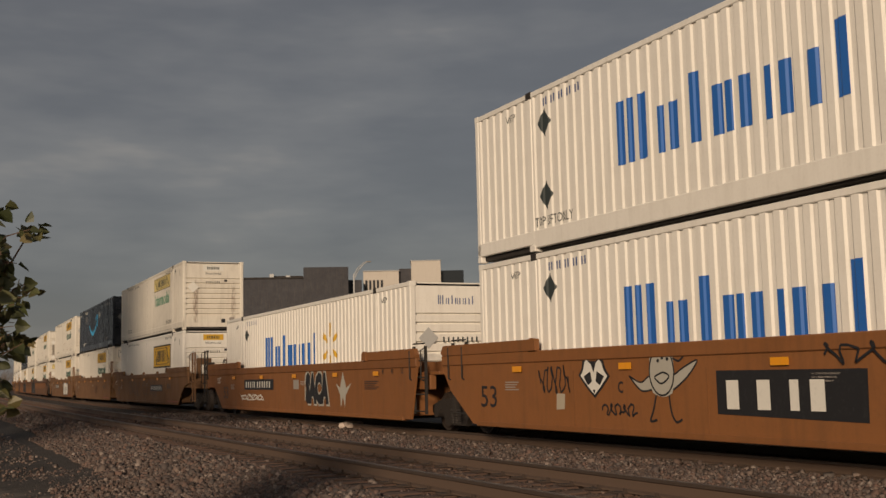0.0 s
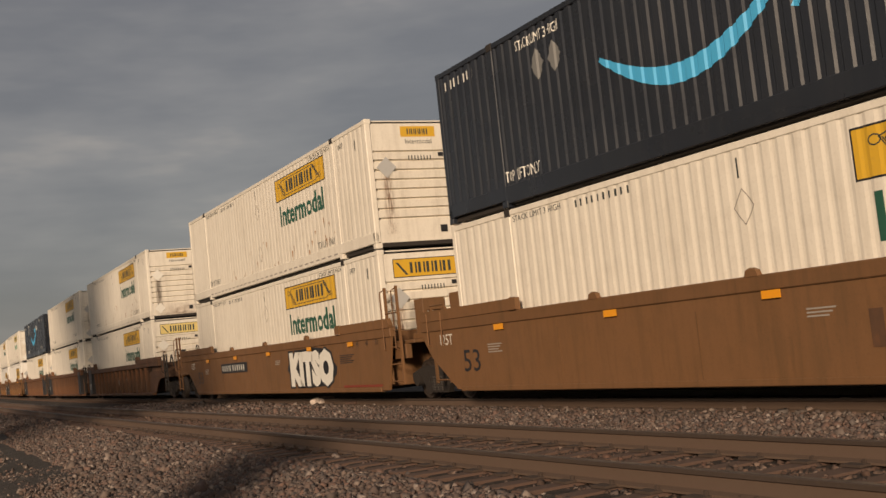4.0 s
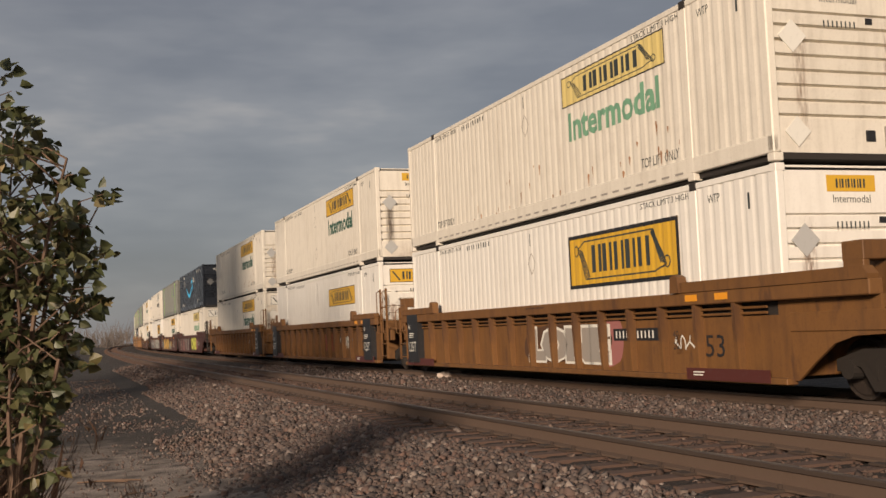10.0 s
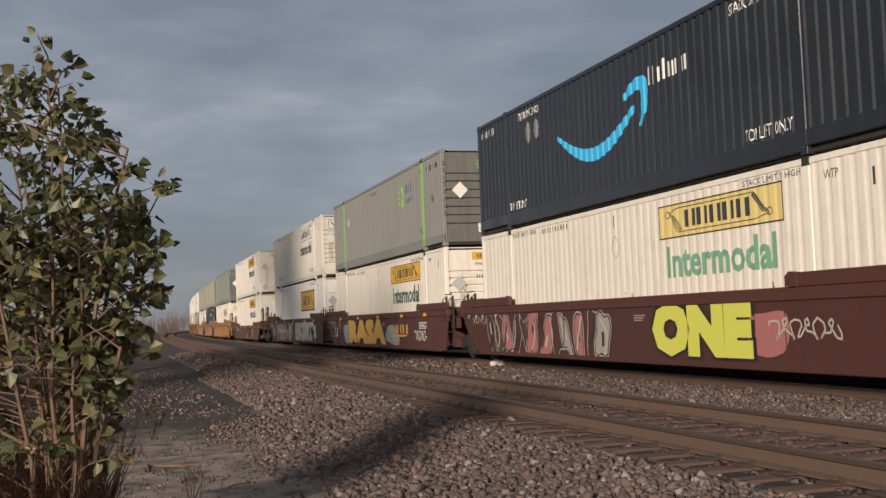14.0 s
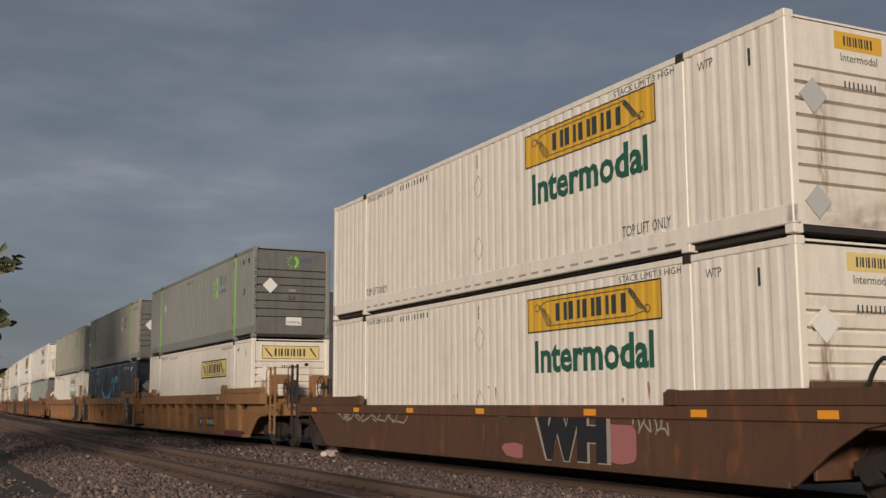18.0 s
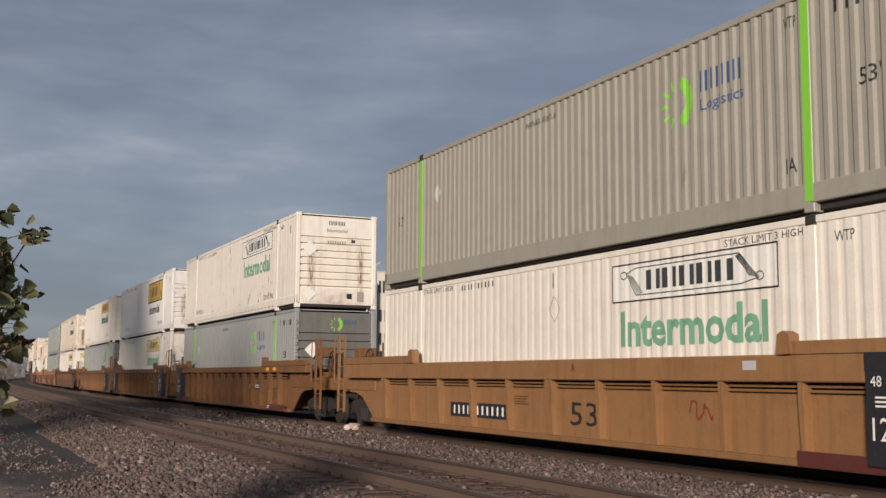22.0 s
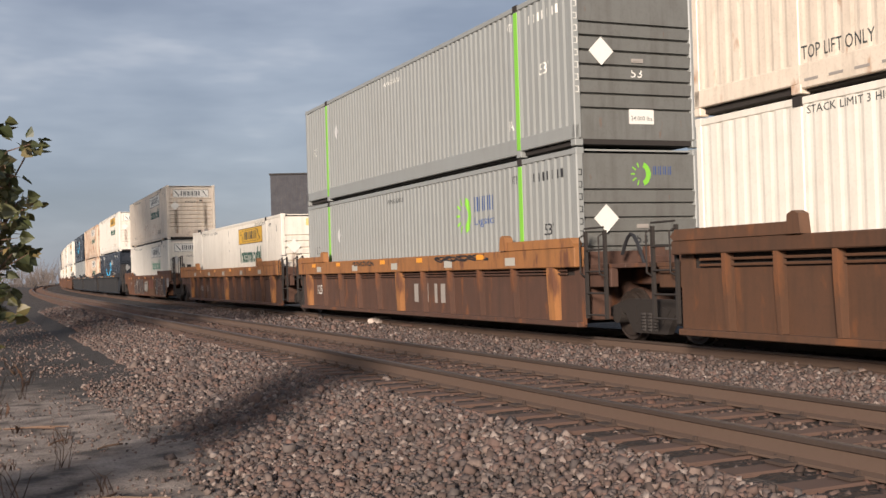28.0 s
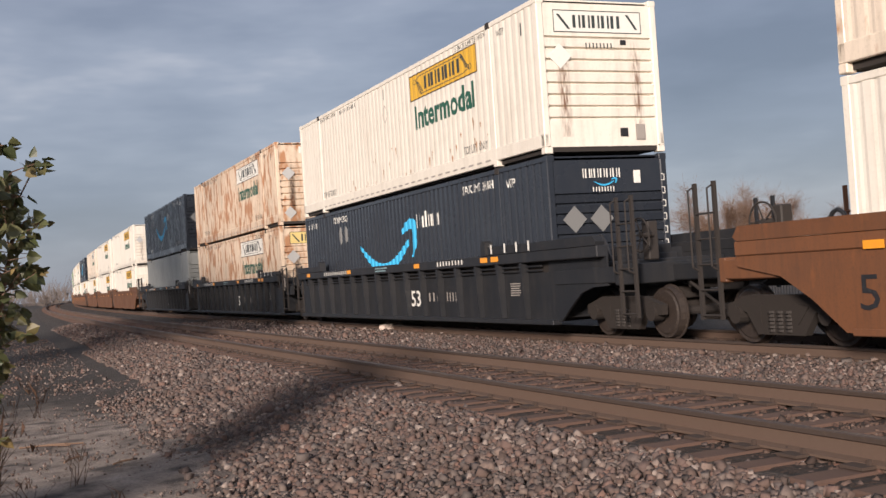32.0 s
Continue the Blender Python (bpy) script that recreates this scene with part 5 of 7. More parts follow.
            car_text(car, "125T", yy + 0.33, 0.52, 0.26, M["offwhite"], 0.62, -SX - 0.112)
            car_text(car, "48", yy + 0.34, 1.12, 0.12, M["offwhite"], 0.16, -SX - 0.112)
            car_bars(car, yy + 0.28, 0.99, 0.42, 0.022, M["offwhite"], -SX - 0.112, 3)
    put("well_floor", shape("well_floor", lambda bm: [box(bm, -SX + 0.145, SX - 0.145, 0.3 + 1.72 * i, 0.7 + 1.72 * i, 0.17, 0.30) for i in range(10)] + [box(bm, -0.2, 0.2, 0.3, 16.1, 0.18, 0.29)]), M["steel"], car)
    tl = -lead_reach if not first else (-1.65 if style == "smooth" else -1.85)
    truck(car, tl)
    if last:
        truck(car, CL + (1.65 if style == "smooth" else 1.85))
    return car


def car_text(car, words, y_left, z, height, mat, width=None, x=-SX - 0.001, fat=0.0, name="lettering", shear=0.0):
    x = face_x(car, x)
    decal(car, name, ("ct", words, y_left, z, height, width, x, fat, shear), lambda: drape(text_bm(words, height, width, fat, shear), None, y_left, z, x, 0.004), mat)


def car_bars(car, y_left, z, width, height, mat, x=-SX - 0.001, rows=1, name="data_mark"):
    """Unreadable stencils as plain bars."""
    x = face_x(car, x)

    def build():
        bm = bmesh.new()
        for i in range(rows):
            rect(bm, 0, -i * height * 2.2, width * (1 - 0.12 * (i % 3)), -i * height * 2.2 + height)
        return drape(bm, None, y_left, z, x, 0.004)
    decal(car, name, ("cb", y_left, z, width, height, x, rows), build, mat)


def car_sign(car, y_left, z, width, height, mat, pattern, x=-SX - 0.001, weight=0.5, lift=0.004, name="number_mark"):
    x = face_x(car, x)
    decal(car, name, ("cs", y_left, z, width, height, tuple(pattern), x), lambda: drape(strokes_bm(pattern, height, width, weight), None, y_left, z, x, lift), mat)


def car_patch(car, pts, y_left, z, mat, x=-SX - 0.001, lift=0.003, name="paint_patch", label=""):
    bm = bmesh.new()
    x = face_x(car, x)
    poly(bm, pts)
    ob = put(name, finish_flat(drape(bm, None, y_left, z, x, lift), name), mat, car, None, label)
    return ob


def reflectors(car, ys, z, x=-SX - 0.035):
    for y in ys:
        put("reflector", shape(("reflector", z, x), lambda bm: box(bm, x - 0.008, x, -0.16, 0.16, z, z + 0.10)), M["reflector"], car, pose(0, y, 0), "orange-yellow reflector strip")


def spray_word(car, words, y_left, z, height, width, fill, edge, x=-SX - 0.001, back=None):
    """Graffiti lettering: a fat dark outline below a fat fill."""
    if back:
        rnd = random.Random(words)
        pts = []
        for i in range(18):
            a = 2 * math.pi * i / 18
            pts.append((width / 2 + (width * 0.56) * math.cos(a) * rnd.uniform(0.88, 1.1), height / 2 + height * 0.60 * math.sin(a) * rnd.uniform(0.85, 1.05)))
        car_patch(car, [(px, max(0.22 - z, min(1.28 - z, pz))) for px, pz in pts], y_left, z, back, x, 0.002, "spray_cloud")
    car_text(car, words, y_left + 0.09, z - 0.05, height + 0.11, edge, width + 0.18, x - 0.001, 0.13, "graffiti_outline")
    car_text(car, words, y_left, z, height, fill, width, x - 0.004, 0.085, "graffiti")


def scribble(car, y_left, z, width, height, mat, seed, x=-SX - 0.006, loops=5):
    """A spray-can line that winds along the side."""
    x = face_x(car, x)
    rnd = random.Random(seed)
    bm = bmesh.new()
    pts = []
    n = loops * 8
    for i in range(n + 1):
        t = i / n
        pts.append((x, y_left - width * (t + 0.06 * math.sin(t * loops * 2 * math.pi * 1.5 + seed)), z + height * (0.5 + 0.5 * math.sin(t * loops * 2 * math.pi + rnd.uniform(-0.5, 0.5)) * rnd.uniform(0.6, 1.0))))
    for p, q in zip(pts, pts[1:]):
        d = (Vector(q) - Vector(p))
        nrm = Vector((0, -d.z, d.y)).normalized() * 0.016 if d.length > 1e-6 else Vector((0, 0, 0.016))
        bm.faces.new([bm.verts.new(Vector(c)) for c in (Vector(p) - nrm, Vector(q) - nrm, Vector(q) + nrm, Vector(p) + nrm)])
    put("graffiti_line", finish_flat(bm, "graffiti_line"), mat, car)


# ---- the train ----
NUMBER = ((1, 1), (1, 1), (1, 1), (2, 1), (0, 1), (1, 1), (1, 1), (1, 1), (1, 1), (1, 1), (1, 1))
FLEET_SIGN = ((1, 1), (1, 1), (2, 1))
# station of the container's leading end at the start, upper load, lower load, car colour, car style, first, last in its set
TRAIN = [
    (3.64, "store", "store", "car_orange", "smooth", False, False),
    (23.22, None, "store", "car_orange", "smooth", False, True),
    (47.00, "pale", "framed", "car_tan", "smooth", True, False),
    (66.74, "parcel", "scroll", "car_tan", "smooth", False, False),
    (86.54, "scroll", "scroll", "car_tan", "smooth", False, True),
    (110.62, "scroll_w", "scroll", "car_dark", "ribbed", True, False),
    (130.31, "scroll", "scroll", "car_rust", "ribbed", False, False),
    (150.17, "parcel", "scroll", "car_rust", "ribbed", False, True),
    (173.95, "pale", "framed", "car_yellow", "ribbed", True, False),
    (193.54, "scroll_w", "flat", "car_yellow", "ribbed", False, False),
    (213.31, "scroll", "scroll", "car_yellow", "ribbed", False, True),
    (237.12, "parcel", "pale", "car_maroon", "smooth", True, False),
    (256.81, "grey", "scroll", "car_maroon", "smooth", False, False),
    (276.29, "white", "framed", "car_maroon", "smooth", False, True),
    (300.60, "scroll", "scroll", "car_dark", "smooth", True, True),
    (324.23, "grey", "plate", "car_gold", "broad", True, False),
    (343.84, "tan_grey", "parcel", "car_gold", "broad", False, False),
    (363.48, "tan_grey2", "faded_w", "car_gold", "broad", False, True),
    (386.99, "faded_w", "grey_light", "car_yellow", "ribbed", True, False),
    (406.64, "framed_word", "pale", "car_yellow", "ribbed", False, False),
    (426.32, "scroll", "grey_light", "car_yellow", "ribbed", False, True),
    (449.71, "worn_y", "pale", "car_dark", "ribbed", True, False),
    (469.28, "grey_light0", "grey_light", "car_umber", "broad", False, False),
    (488.84, None, "scroll", "car_umber", "broad", False, True),
    (512.92, "worn", "faded_w", "car_redbrown", "smooth", True, True),
    (536.54, "scroll", "parcel", "car_black", "ribbed", True, False),
    (556.19, "rusty", "rusty", "car_black", "ribbed", False, False),
    (575.79, "parcel", "plain", "car_black", "ribbed", False, True),
    (599.53, "scroll", "scroll", "car_rust", "smooth", True, False),
    (619.13, "scroll_w", "scroll", "car_rust", "smooth", False, False),
    (638.73, "worn", "scroll", "car_rust", "smooth", False, True),
    (662.29, "parcel", "scroll", "car_dark", "ribbed", True, False),
    (681.89, "scroll", "pale", "car_dark", "ribbed", False, False),
    (701.49, "scroll", "scroll", "car_dark", "ribbed", False, True),
    (725.09, "grey", "scroll", "car_yellow", "ribbed", True, False),
    (744.69, "scroll", "scroll", "car_yellow", "ribbed", False, False),
    (764.29, "scroll", "framed", "car_yellow", "ribbed", False, True),
]
LOADS = {
    "store": "white corrugated container with blue store lettering", "scroll": "cream white container with a yellow scroll panel",
    "scroll_w": "cream white container, yellow panel, rust-streaked ribbed end", "pale": "cream white container with a sun-faded scroll panel",
    "framed": "clean white container with a black-framed yellow panel", "framed_word": "clean white container with framed yellow panel and lettering",
    "white": "cream white container with a white scroll panel", "worn": "rust-stained white container with a white scroll panel",
    "worn_y": "rust-spotted white container with a yellow scroll panel", "rusty": "heavily rust-streaked white container with faded panel",
    "faded_w": "white container with scroll panel and faded green lettering", "flat": "smooth-sided white container with yellow scroll panel",
    "plate": "cream white container with a single pale yellow panel", "parcel": "blue-black container with a light blue curved arrow",
    "grey": "dark grey container with lime green stripes", "tan_grey": "dusty beige-grey container with lime green stripes",
    "tan_grey2": "beige-grey container with lime stripes and green emblem", "grey_light": "light grey container with lime green stripes",
    "grey_light0": "light grey container with lime stripes, no emblem", "plain": "plain light grey container without markings",
}
PAINTS = {"car_umber": "dark rust-brown", "car_redbrown": "graffiti-covered red-brown", "car_orange": "orange-brown", "car_gold": "golden yellow", "car_tan": "tan yellow", "car_dark": "dark brown", "car_rust": "rust-brown", "car_yellow": "weathered yellow", "car_maroon": "maroon", "car_black": "blue-black"}
STYLES = {"smooth": "smooth-sided", "ribbed": "rib-sided", "broad": "broad-ribbed"}


def load(key, rnd, end):
    label = LOADS[key]
    if key == "store":
        return retail_box(label)
    if key == "parcel":
        return parcel_box(label)
    if key == "plain":
        return plain_box(label, M["grey_light"])
    if key in ("grey", "grey_light", "grey_light0", "tan_grey", "tan_grey2"):
        return grey_box(label, M["tan_grey"] if key.startswith("tan") else M["grey_light"] if key.startswith("grey_light") else M["grey"], {"grey_light0": "", "tan_grey": "white"}.get(key, "full"), M["offwhite"] if key == "grey_light0" else M["black"])
    return scroll_box({"scroll_w": "scroll", "worn_y": "worn"}.get(key, key), label, rnd, end)


# liveries of the leading ends that stand apart
ENDS = {(2, 1): "small_white", (2, 0): "small", (3, 0): "big_white", (4, 1): "small", (4, 0): "big", (5, 1): "small", (5, 0): "big_pale", (6, 1): "small", (6, 0): "small", (7, 0): "small_pale", (8, 1): "small", (8, 0): "small", (9, 1): "small", (9, 0): "big", (10, 1): "small", (10, 0): "big_white",
        (11, 0): "big_white", (12, 0): "small", (13, 1): "big_white", (13, 0): "small", (14, 1): "small", (14, 0): "small_pale", (15, 0): "big_pale", (17, 0): "big_white", (18, 1): "small_white", (19, 1): "small", (19, 0): "small_pale", (20, 1): "small_pale",
        (21, 1): "big_white", (21, 0): "big_pale", (23, 0): "small_pale", (24, 1): "big_white", (24, 0): "big_white", (25, 1): "big_white", (26, 1): "small_white", (26, 0): "big_pale"}
DROPS = {11: 0.12, 12: 0.12, 13: 0.12, 14: 0.36, 24: 0.13}   # cars with lower sides
CARS = []
for i, (s0, upper, lower, colour, style, first, last) in enumerate(TRAIN):
    rnd = random.Random(100 + i)
    ahead = s0 - (TRAIN[i - 1][0] + CL) if i else 3.4
    behind = TRAIN[i + 1][0] - (s0 + CL) if i + 1 < len(TRAIN) else 7.4
    tag = f"{PAINTS[colour]} {STYLES[style]} well car, grimy and weathered"
    car = well_car(tag, style, M[colour], first, last, round(ahead / 2, 2), round(behind / 2, 2),
                   chord_mat=M["chord_orange"] if i in (22, 23) else None, black_ends=colour in ("car_yellow", "car_gold") and i not in (15,), ribs=10 if style == "broad" else 14, drop=DROPS.get(i, 0.0))
    MOVING.append((car, s0, 0.08))
    CARS.append(car)
    for z, key in ((0.412, lower), (0.412 + CH + 0.03, upper)):
        if key:
            MOVING.append((load(key, rnd, ENDS.get((i, 0 if z < 1 else 1), "")), s0, z))



# ---- car markings and graffiti ----
def plaque(car, y_left, y_right, z0, z1, x=-SX - 0.001):
    car_patch(car, ((0, 0), (y_left - y_right, 0), (y_left - y_right, z1 - z0), (0, z1 - z0)), y_left, z0, M["black"], x, 0.004, "number_plaque", "black painted number plaque")
    w = y_left - y_right
    car_sign(car, y_left - w * 0.06, z0 + (z1 - z0) * 0.2, w * 0.88, (z1 - z0) * 0.6, M["offwhite"], NUMBER, x - 0.003, 0.55)


def blot(car, y_left, z, w, h, mat, seed, x=-SX - 0.001, lift=0.003, name="spray_paint", wobble=0.25, k=30):
    """An uneven rounded patch of spray paint."""
    rnd = random.Random(seed)
    ph = [(m, rnd.uniform(0, 6.28), rnd.uniform(0.3, 1.0) / m) for m in (2, 3, 5)]
    pts = []
    for i in range(k):
        a = 2 * math.pi * i / k
        r = 1 - wobble * (0.5 + 0.5 * sum(g * math.sin(m * a + f) for m, f, g in ph))
        sq = 1 / max(abs(math.cos(a)), abs(math.sin(a))) ** 0.5
        pts.append((w / 2 + w / 2 * math.cos(a) * r * sq, max(0.0, min(h, h / 2 + h / 2 * math.sin(a) * r * sq))))
    car_patch(car, pts, y_left, z, mat, x, lift, name)


def ribbon(car, pts, y_left, z, width, mat, x=-SX - 0.001, lift=0.006, name="graffiti_stroke"):
    """A sprayed stroke of even width through points, smoothed."""
    ps = [Vector(p) for p in pts]
    fine = []
    for i in range(len(ps) - 1):
        p0, p1, p2, p3 = ps[max(i - 1, 0)], ps[i], ps[i + 1], ps[min(i + 2, len(ps) - 1)]
        for k in range(5):
            t = k / 5
            fine.append(0.5 * ((2 * p1) + (p2 - p0) * t + (2 * p0 - 5 * p1 + 4 * p2 - p3) * t * t + (3 * p1 - p0 - 3 * p2 + p3) * t ** 3))
    fine.append(ps[-1])
    bm = bmesh.new()
    rail = []
    for i, q in enumerate(fine):
        d = fine[min(i + 1, len(fine) - 1)] - fine[max(i - 1, 0)]
        nrm = Vector((-d.y, d.x)).normalized() * width / 2
        rail.append((bm.verts.new((q.x - nrm.x, q.y - nrm.y, 0)), bm.verts.new((q.x + nrm.x, q.y + nrm.y, 0))))
    for (a, b), (c, d) in zip(rail, rail[1:]):
        bm.faces.new((a, c, d, b))
    put(name, finish_flat(drape(bm, None, y_left, z, face_x(car, x), lift), name), mat, car)


def bulge(cx, cz, w, h, lean, seed, grow=0.0, k=22):
    """Outline of a fat leaning graffiti stroke."""
    rnd = random.Random(seed)
    ph = [(m, rnd.uniform(0, 6.28), rnd.uniform(0.05, 0.16)) for m in (2, 3, 4)]
    pts = []
    for i in range(k):
        a = 2 * math.pi * i / k
        r = 1 + sum(g * math.sin(m * a + f) for m, f, g in ph)
        sq = 1 / max(abs(math.cos(a)), abs(math.sin(a))) ** 0.55
        px, pz = (w / 2 * r * sq + grow) * math.cos(a), (h / 2 * r * sq + grow) * math.sin(a)
        pts.append((cx + px + lean * pz, cz + pz))
    return pts


def wild_piece(car, y_left, z, w, h, fills, edge, seed, count=5, line="black"):
    """Interlocked fat strokes of an unreadable piece: pale rim, dark outline, fill and a lighter core."""
    rnd = random.Random(seed)
    u = w / count
    lift = 0.0030
    for k in range(count):
        cx, cz = u * (k + 0.5 + rnd.uniform(-0.2, 0.2)), h * rnd.uniform(0.40, 0.60)
        bw, bh, lean, sd = u * rnd.uniform(0.65, 1.05), h * rnd.uniform(0.80, 1.05), rnd.uniform(-0.55, 0.55), rnd.randrange(9999)
        for grow, mat in ((0.075, edge), (0.045, line), (0.0, fills[k % len(fills)])):
            pts = [(px, max(0.0, min(h, pz))) for px, pz in bulge(cx, cz, bw, bh, lean, sd, grow)]
            car_patch(car, pts, y_left, z, M[mat], RX, lift, "graffiti" if grow == 0 else "graffiti_outline")
            lift += 0.0007
        if k % 3 == 1:
            continue
        core = bulge(cx + bw * rnd.uniform(-0.15, 0.15), cz + h * rnd.uniform(-0.15, 0.15), bw * 0.20, bh * 0.34, lean, sd + 1)
        car_patch(car, [(px, max(0.0, min(h, pz))) for px, pz in core], y_left, z, M[(edge, line)[k % 2]], RX, lift, "graffiti_core")
        lift += 0.0007
    for k in range(count):
        a = u * (k + rnd.uniform(0, 0.6))
        ribbon(car, ((a, h * rnd.uniform(0.0, 0.2)), (a + u * rnd.uniform(0.1, 0.4), h * 0.45), (a + u * rnd.uniform(-0.2, 0.5), h * rnd.uniform(0.75, 1.0))), y_left, z, rnd.uniform(0.03, 0.07), M[edge if k % 2 else line], RX, lift)


def fleet_sign(car, y_left, z0, w, h, mat, x=-SX - 0.001):
    car_sign(car, y_left, z0, w, h, mat, FLEET_SIGN, x, 0.62, 0.006, "fleet_sign")


RX = -SX - 0.002     # plain plate face
for i in (0, 1, 2, 3, 4, 12, 13):
    reflectors(CARS[i], (14.4, 11.1, 7.8, 4.4, 1.6), 1.14 if i < 2 else 1.20)
    car_text(CARS[i], "53", 15.85, 0.50, 0.40, M["offwhite"] if i > 4 else M["black"], 0.62, RX)
    car_bars(CARS[i], 2.4, 1.0, 0.9, 0.02, M["black"] if i < 5 else M["offwhite"], RX, 5)
    for yy, w in ((1.3, "45"), (0.75, "48"), (0.2, "53")):
        car_text(CARS[i], w, yy, 1.18, 0.11, M["black"] if i < 5 else M["offwhite"], 0.14, RX)
    if i != 0:
        car_text(CARS[i], "125T", 16.72, 1.02, 0.20, M["offwhite"], 0.5, RX)
# store car: dark plaque, fox head and a sprayed figure
car_patch(CARS[0], ((0, 0.03), (2.6, -0.02), (2.62, 0.60), (0, 0.61)), 9.05, 0.48, M["black"], RX, 0.004, "fleet_plaque", "black plaque with pale fleet bars")
fleet_sign(CARS[0], 8.85, 0.58, 2.1, 0.38, M["offwhite"], RX - 0.003)
FOX = ((0.14, 0.60), (0.22, 0.66), (0.34, 0.58), (0.52, 0.58), (0.64, 0.66), (0.72, 0.60), (0.78, 0.46), (0.90, 0.34), (0.66, 0.14), (0.46, 0.0), (0.26, 0.14), (0.0, 0.36), (0.10, 0.46))
car_patch(CARS[0], FOX, 12.45, 0.70, M["black"], RX, 0.003, "stencil_outline")
car_patch(CARS[0], [(0.455 + (a - 0.455) * 0.84, 0.33 + (b - 0.33) * 0.84) for a, b in FOX], 12.45, 0.70, M["offwhite"], RX, 0.006, "stencil", "white stencilled fox head")
for mask in (((0.16, 0.34), (0.36, 0.42), (0.40, 0.26), (0.28, 0.20)), ((0.74, 0.34), (0.54, 0.42), (0.50, 0.26), (0.62, 0.20)), ((0.38, 0.54), (0.45, 0.40), (0.52, 0.54)), ((0.41, 0.13), (0.49, 0.13), (0.45, 0.06))):
    car_patch(CARS[0], mask, 12.45, 0.70, M["black"], RX, 0.0075, "stencil_mask")
ARMS = ((0.0, 0.62), (0.30, 0.52), (0.55, 0.62), (1.05, 0.62), (1.30, 0.72), (1.62, 0.82), (1.40, 0.60), (1.12, 0.44), (1.02, 0.42), (0.62, 0.42), (0.30, 0.40))
car_patch(CARS[0], ARMS, 11.05, 0.42, M["silver_paint"], RX, 0.003, "sprayed_figure", "grey sprayed figure with wide arms")
ribbon(CARS[0], ARMS + ARMS[:1], 11.05, 0.42, 0.025, M["black"], RX, 0.005)
blot(CARS[0], 10.55, 0.72, 0.62, 0.74, M["silver_paint"], 3, RX, 0.006, wobble=0.1)
HEAD = [(0.81 + 0.29 * math.cos(a * 0.6283), 0.67 + 0.34 * math.sin(a * 0.6283)) for a in range(11)]
ribbon(CARS[0], HEAD, 11.05, 0.42, 0.028, M["black"], RX, 0.008)
ribbon(CARS[0], ((1.02, 0.95), (1.20, 1.04), (1.34, 0.92), (1.22, 0.82), (1.08, 0.86)), 11.05, 0.42, 0.03, M["black"], RX, 0.008)
ribbon(CARS[0], ((0.64, 0.58), (0.80, 0.50), (0.98, 0.60), (0.84, 0.66), (0.64, 0.60)), 11.05, 0.42, 0.026, M["black"], RX, 0.009)
for ex, ez in ((0.70, 0.80), (0.92, 0.82), (0.80, 0.84)):
    blot(CARS[0], 11.05 - ex, 0.42 + ez, 0.07, 0.06, M["black"], 5, RX, 0.009, k=10)
for leg in (((0.66, 0.40), (0.58, 0.18), (0.50, 0.02), (0.66, 0.04)), ((0.96, 0.40), (1.00, 0.16), (1.10, 0.02), (1.24, 0.06))):
    ribbon(CARS[0], leg, 11.05, 0.36, 0.035, M["black"], RX, 0.005)
car_text(CARS[0], "C", 11.35, 0.78, 0.18, M["black"], 0.14, RX, 0.02, "graffiti")
scribble(CARS[0], 11.75, 0.42, 0.85, 0.22, M["black"], 4, RX - 0.006, 5)
car_patch(CARS[0], ((0, 0), (0.26, 0.01), (0.28, 0.26), (0.02, 0.27)), 13.15, 0.50, M["tan_paint"], RX, 0.004)
scribble(CARS[0], 7.1, 1.12, 1.4, 0.3, M["black"], 7, RX - 0.034, 4)
scribble(CARS[0], 13.7, 0.75, 1.0, 0.5, M["black"], 8, RX - 0.006, 5)
plaque(CARS[1], 13.17, 9.9, 0.80, 1.12, RX)
spray_word(CARS[1], "SACA", 6.85, 0.42, 0.85, 1.9, M["black"], M["silver_paint"], RX)
scribble(CARS[1], 13.6, 0.45, 2.6, 0.22, M["offwhite"], 2, RX - 0.006, 9)
car_patch(CARS[1], ((0, 0), (0.5, 0), (0.5, 0.26), (0, 0.26)), 7.95, 0.82, M["grey_mark"], RX, 0.004)
car_patch(CARS[1], ((0.2, 0.62), (0.5, 0.5), (0.7, 0.9), (0.95, 0.5), (1.3, 0.62), (0.9, 0.3), (0.85, 0.0), (0.7, 0.28), (0.55, 0.0), (0.5, 0.32)), 4.6, 0.36, M["silver_paint"], RX, 0.003, "sprayed_figure")
plaque(CARS[2], 6.26, 3.37, 0.70, 1.0, RX)
scribble(CARS[2], 12.3, 0.45, 3.4, 0.72, M["black"], 5, RX - 0.006, 5)
scribble(CARS[2], 8.3, 0.40, 3.6, 0.85, M["black"], 6, RX - 0.006, 6)
fleet_sign(CARS[3], 6.4, 0.55, 1.7, 0.42, M["car_dark"], RX)
plaque(CARS[4], 12.87, 10.0, 0.80, 1.10, RX)
spray_word(CARS[4], "KITSO", 6.05, 0.30, 0.92, 3.2, M["offwhite"], M["black"], RX, M["black"])
for i in (2, 3, 4):
    car_bars(CARS[i], 2.3, 0.26, 2.3, 0.05, M["red"], RX, 1, "hazard_stripe")
for i in (2, 3, 4):
    for yy in (4.6, 8.1, 11.5):
        put("door_stop_lug", shape("lug", lambda bm: prism(bm, ((-0.12, 1.49), (0.12, 1.49), (0.09, 1.57), (0.0, 1.60), (-0.09, 1.57)), "x", -SX - 0.04, -SX + 0.04)), M["car_tan"], CARS[i], pose(0, yy, 0))
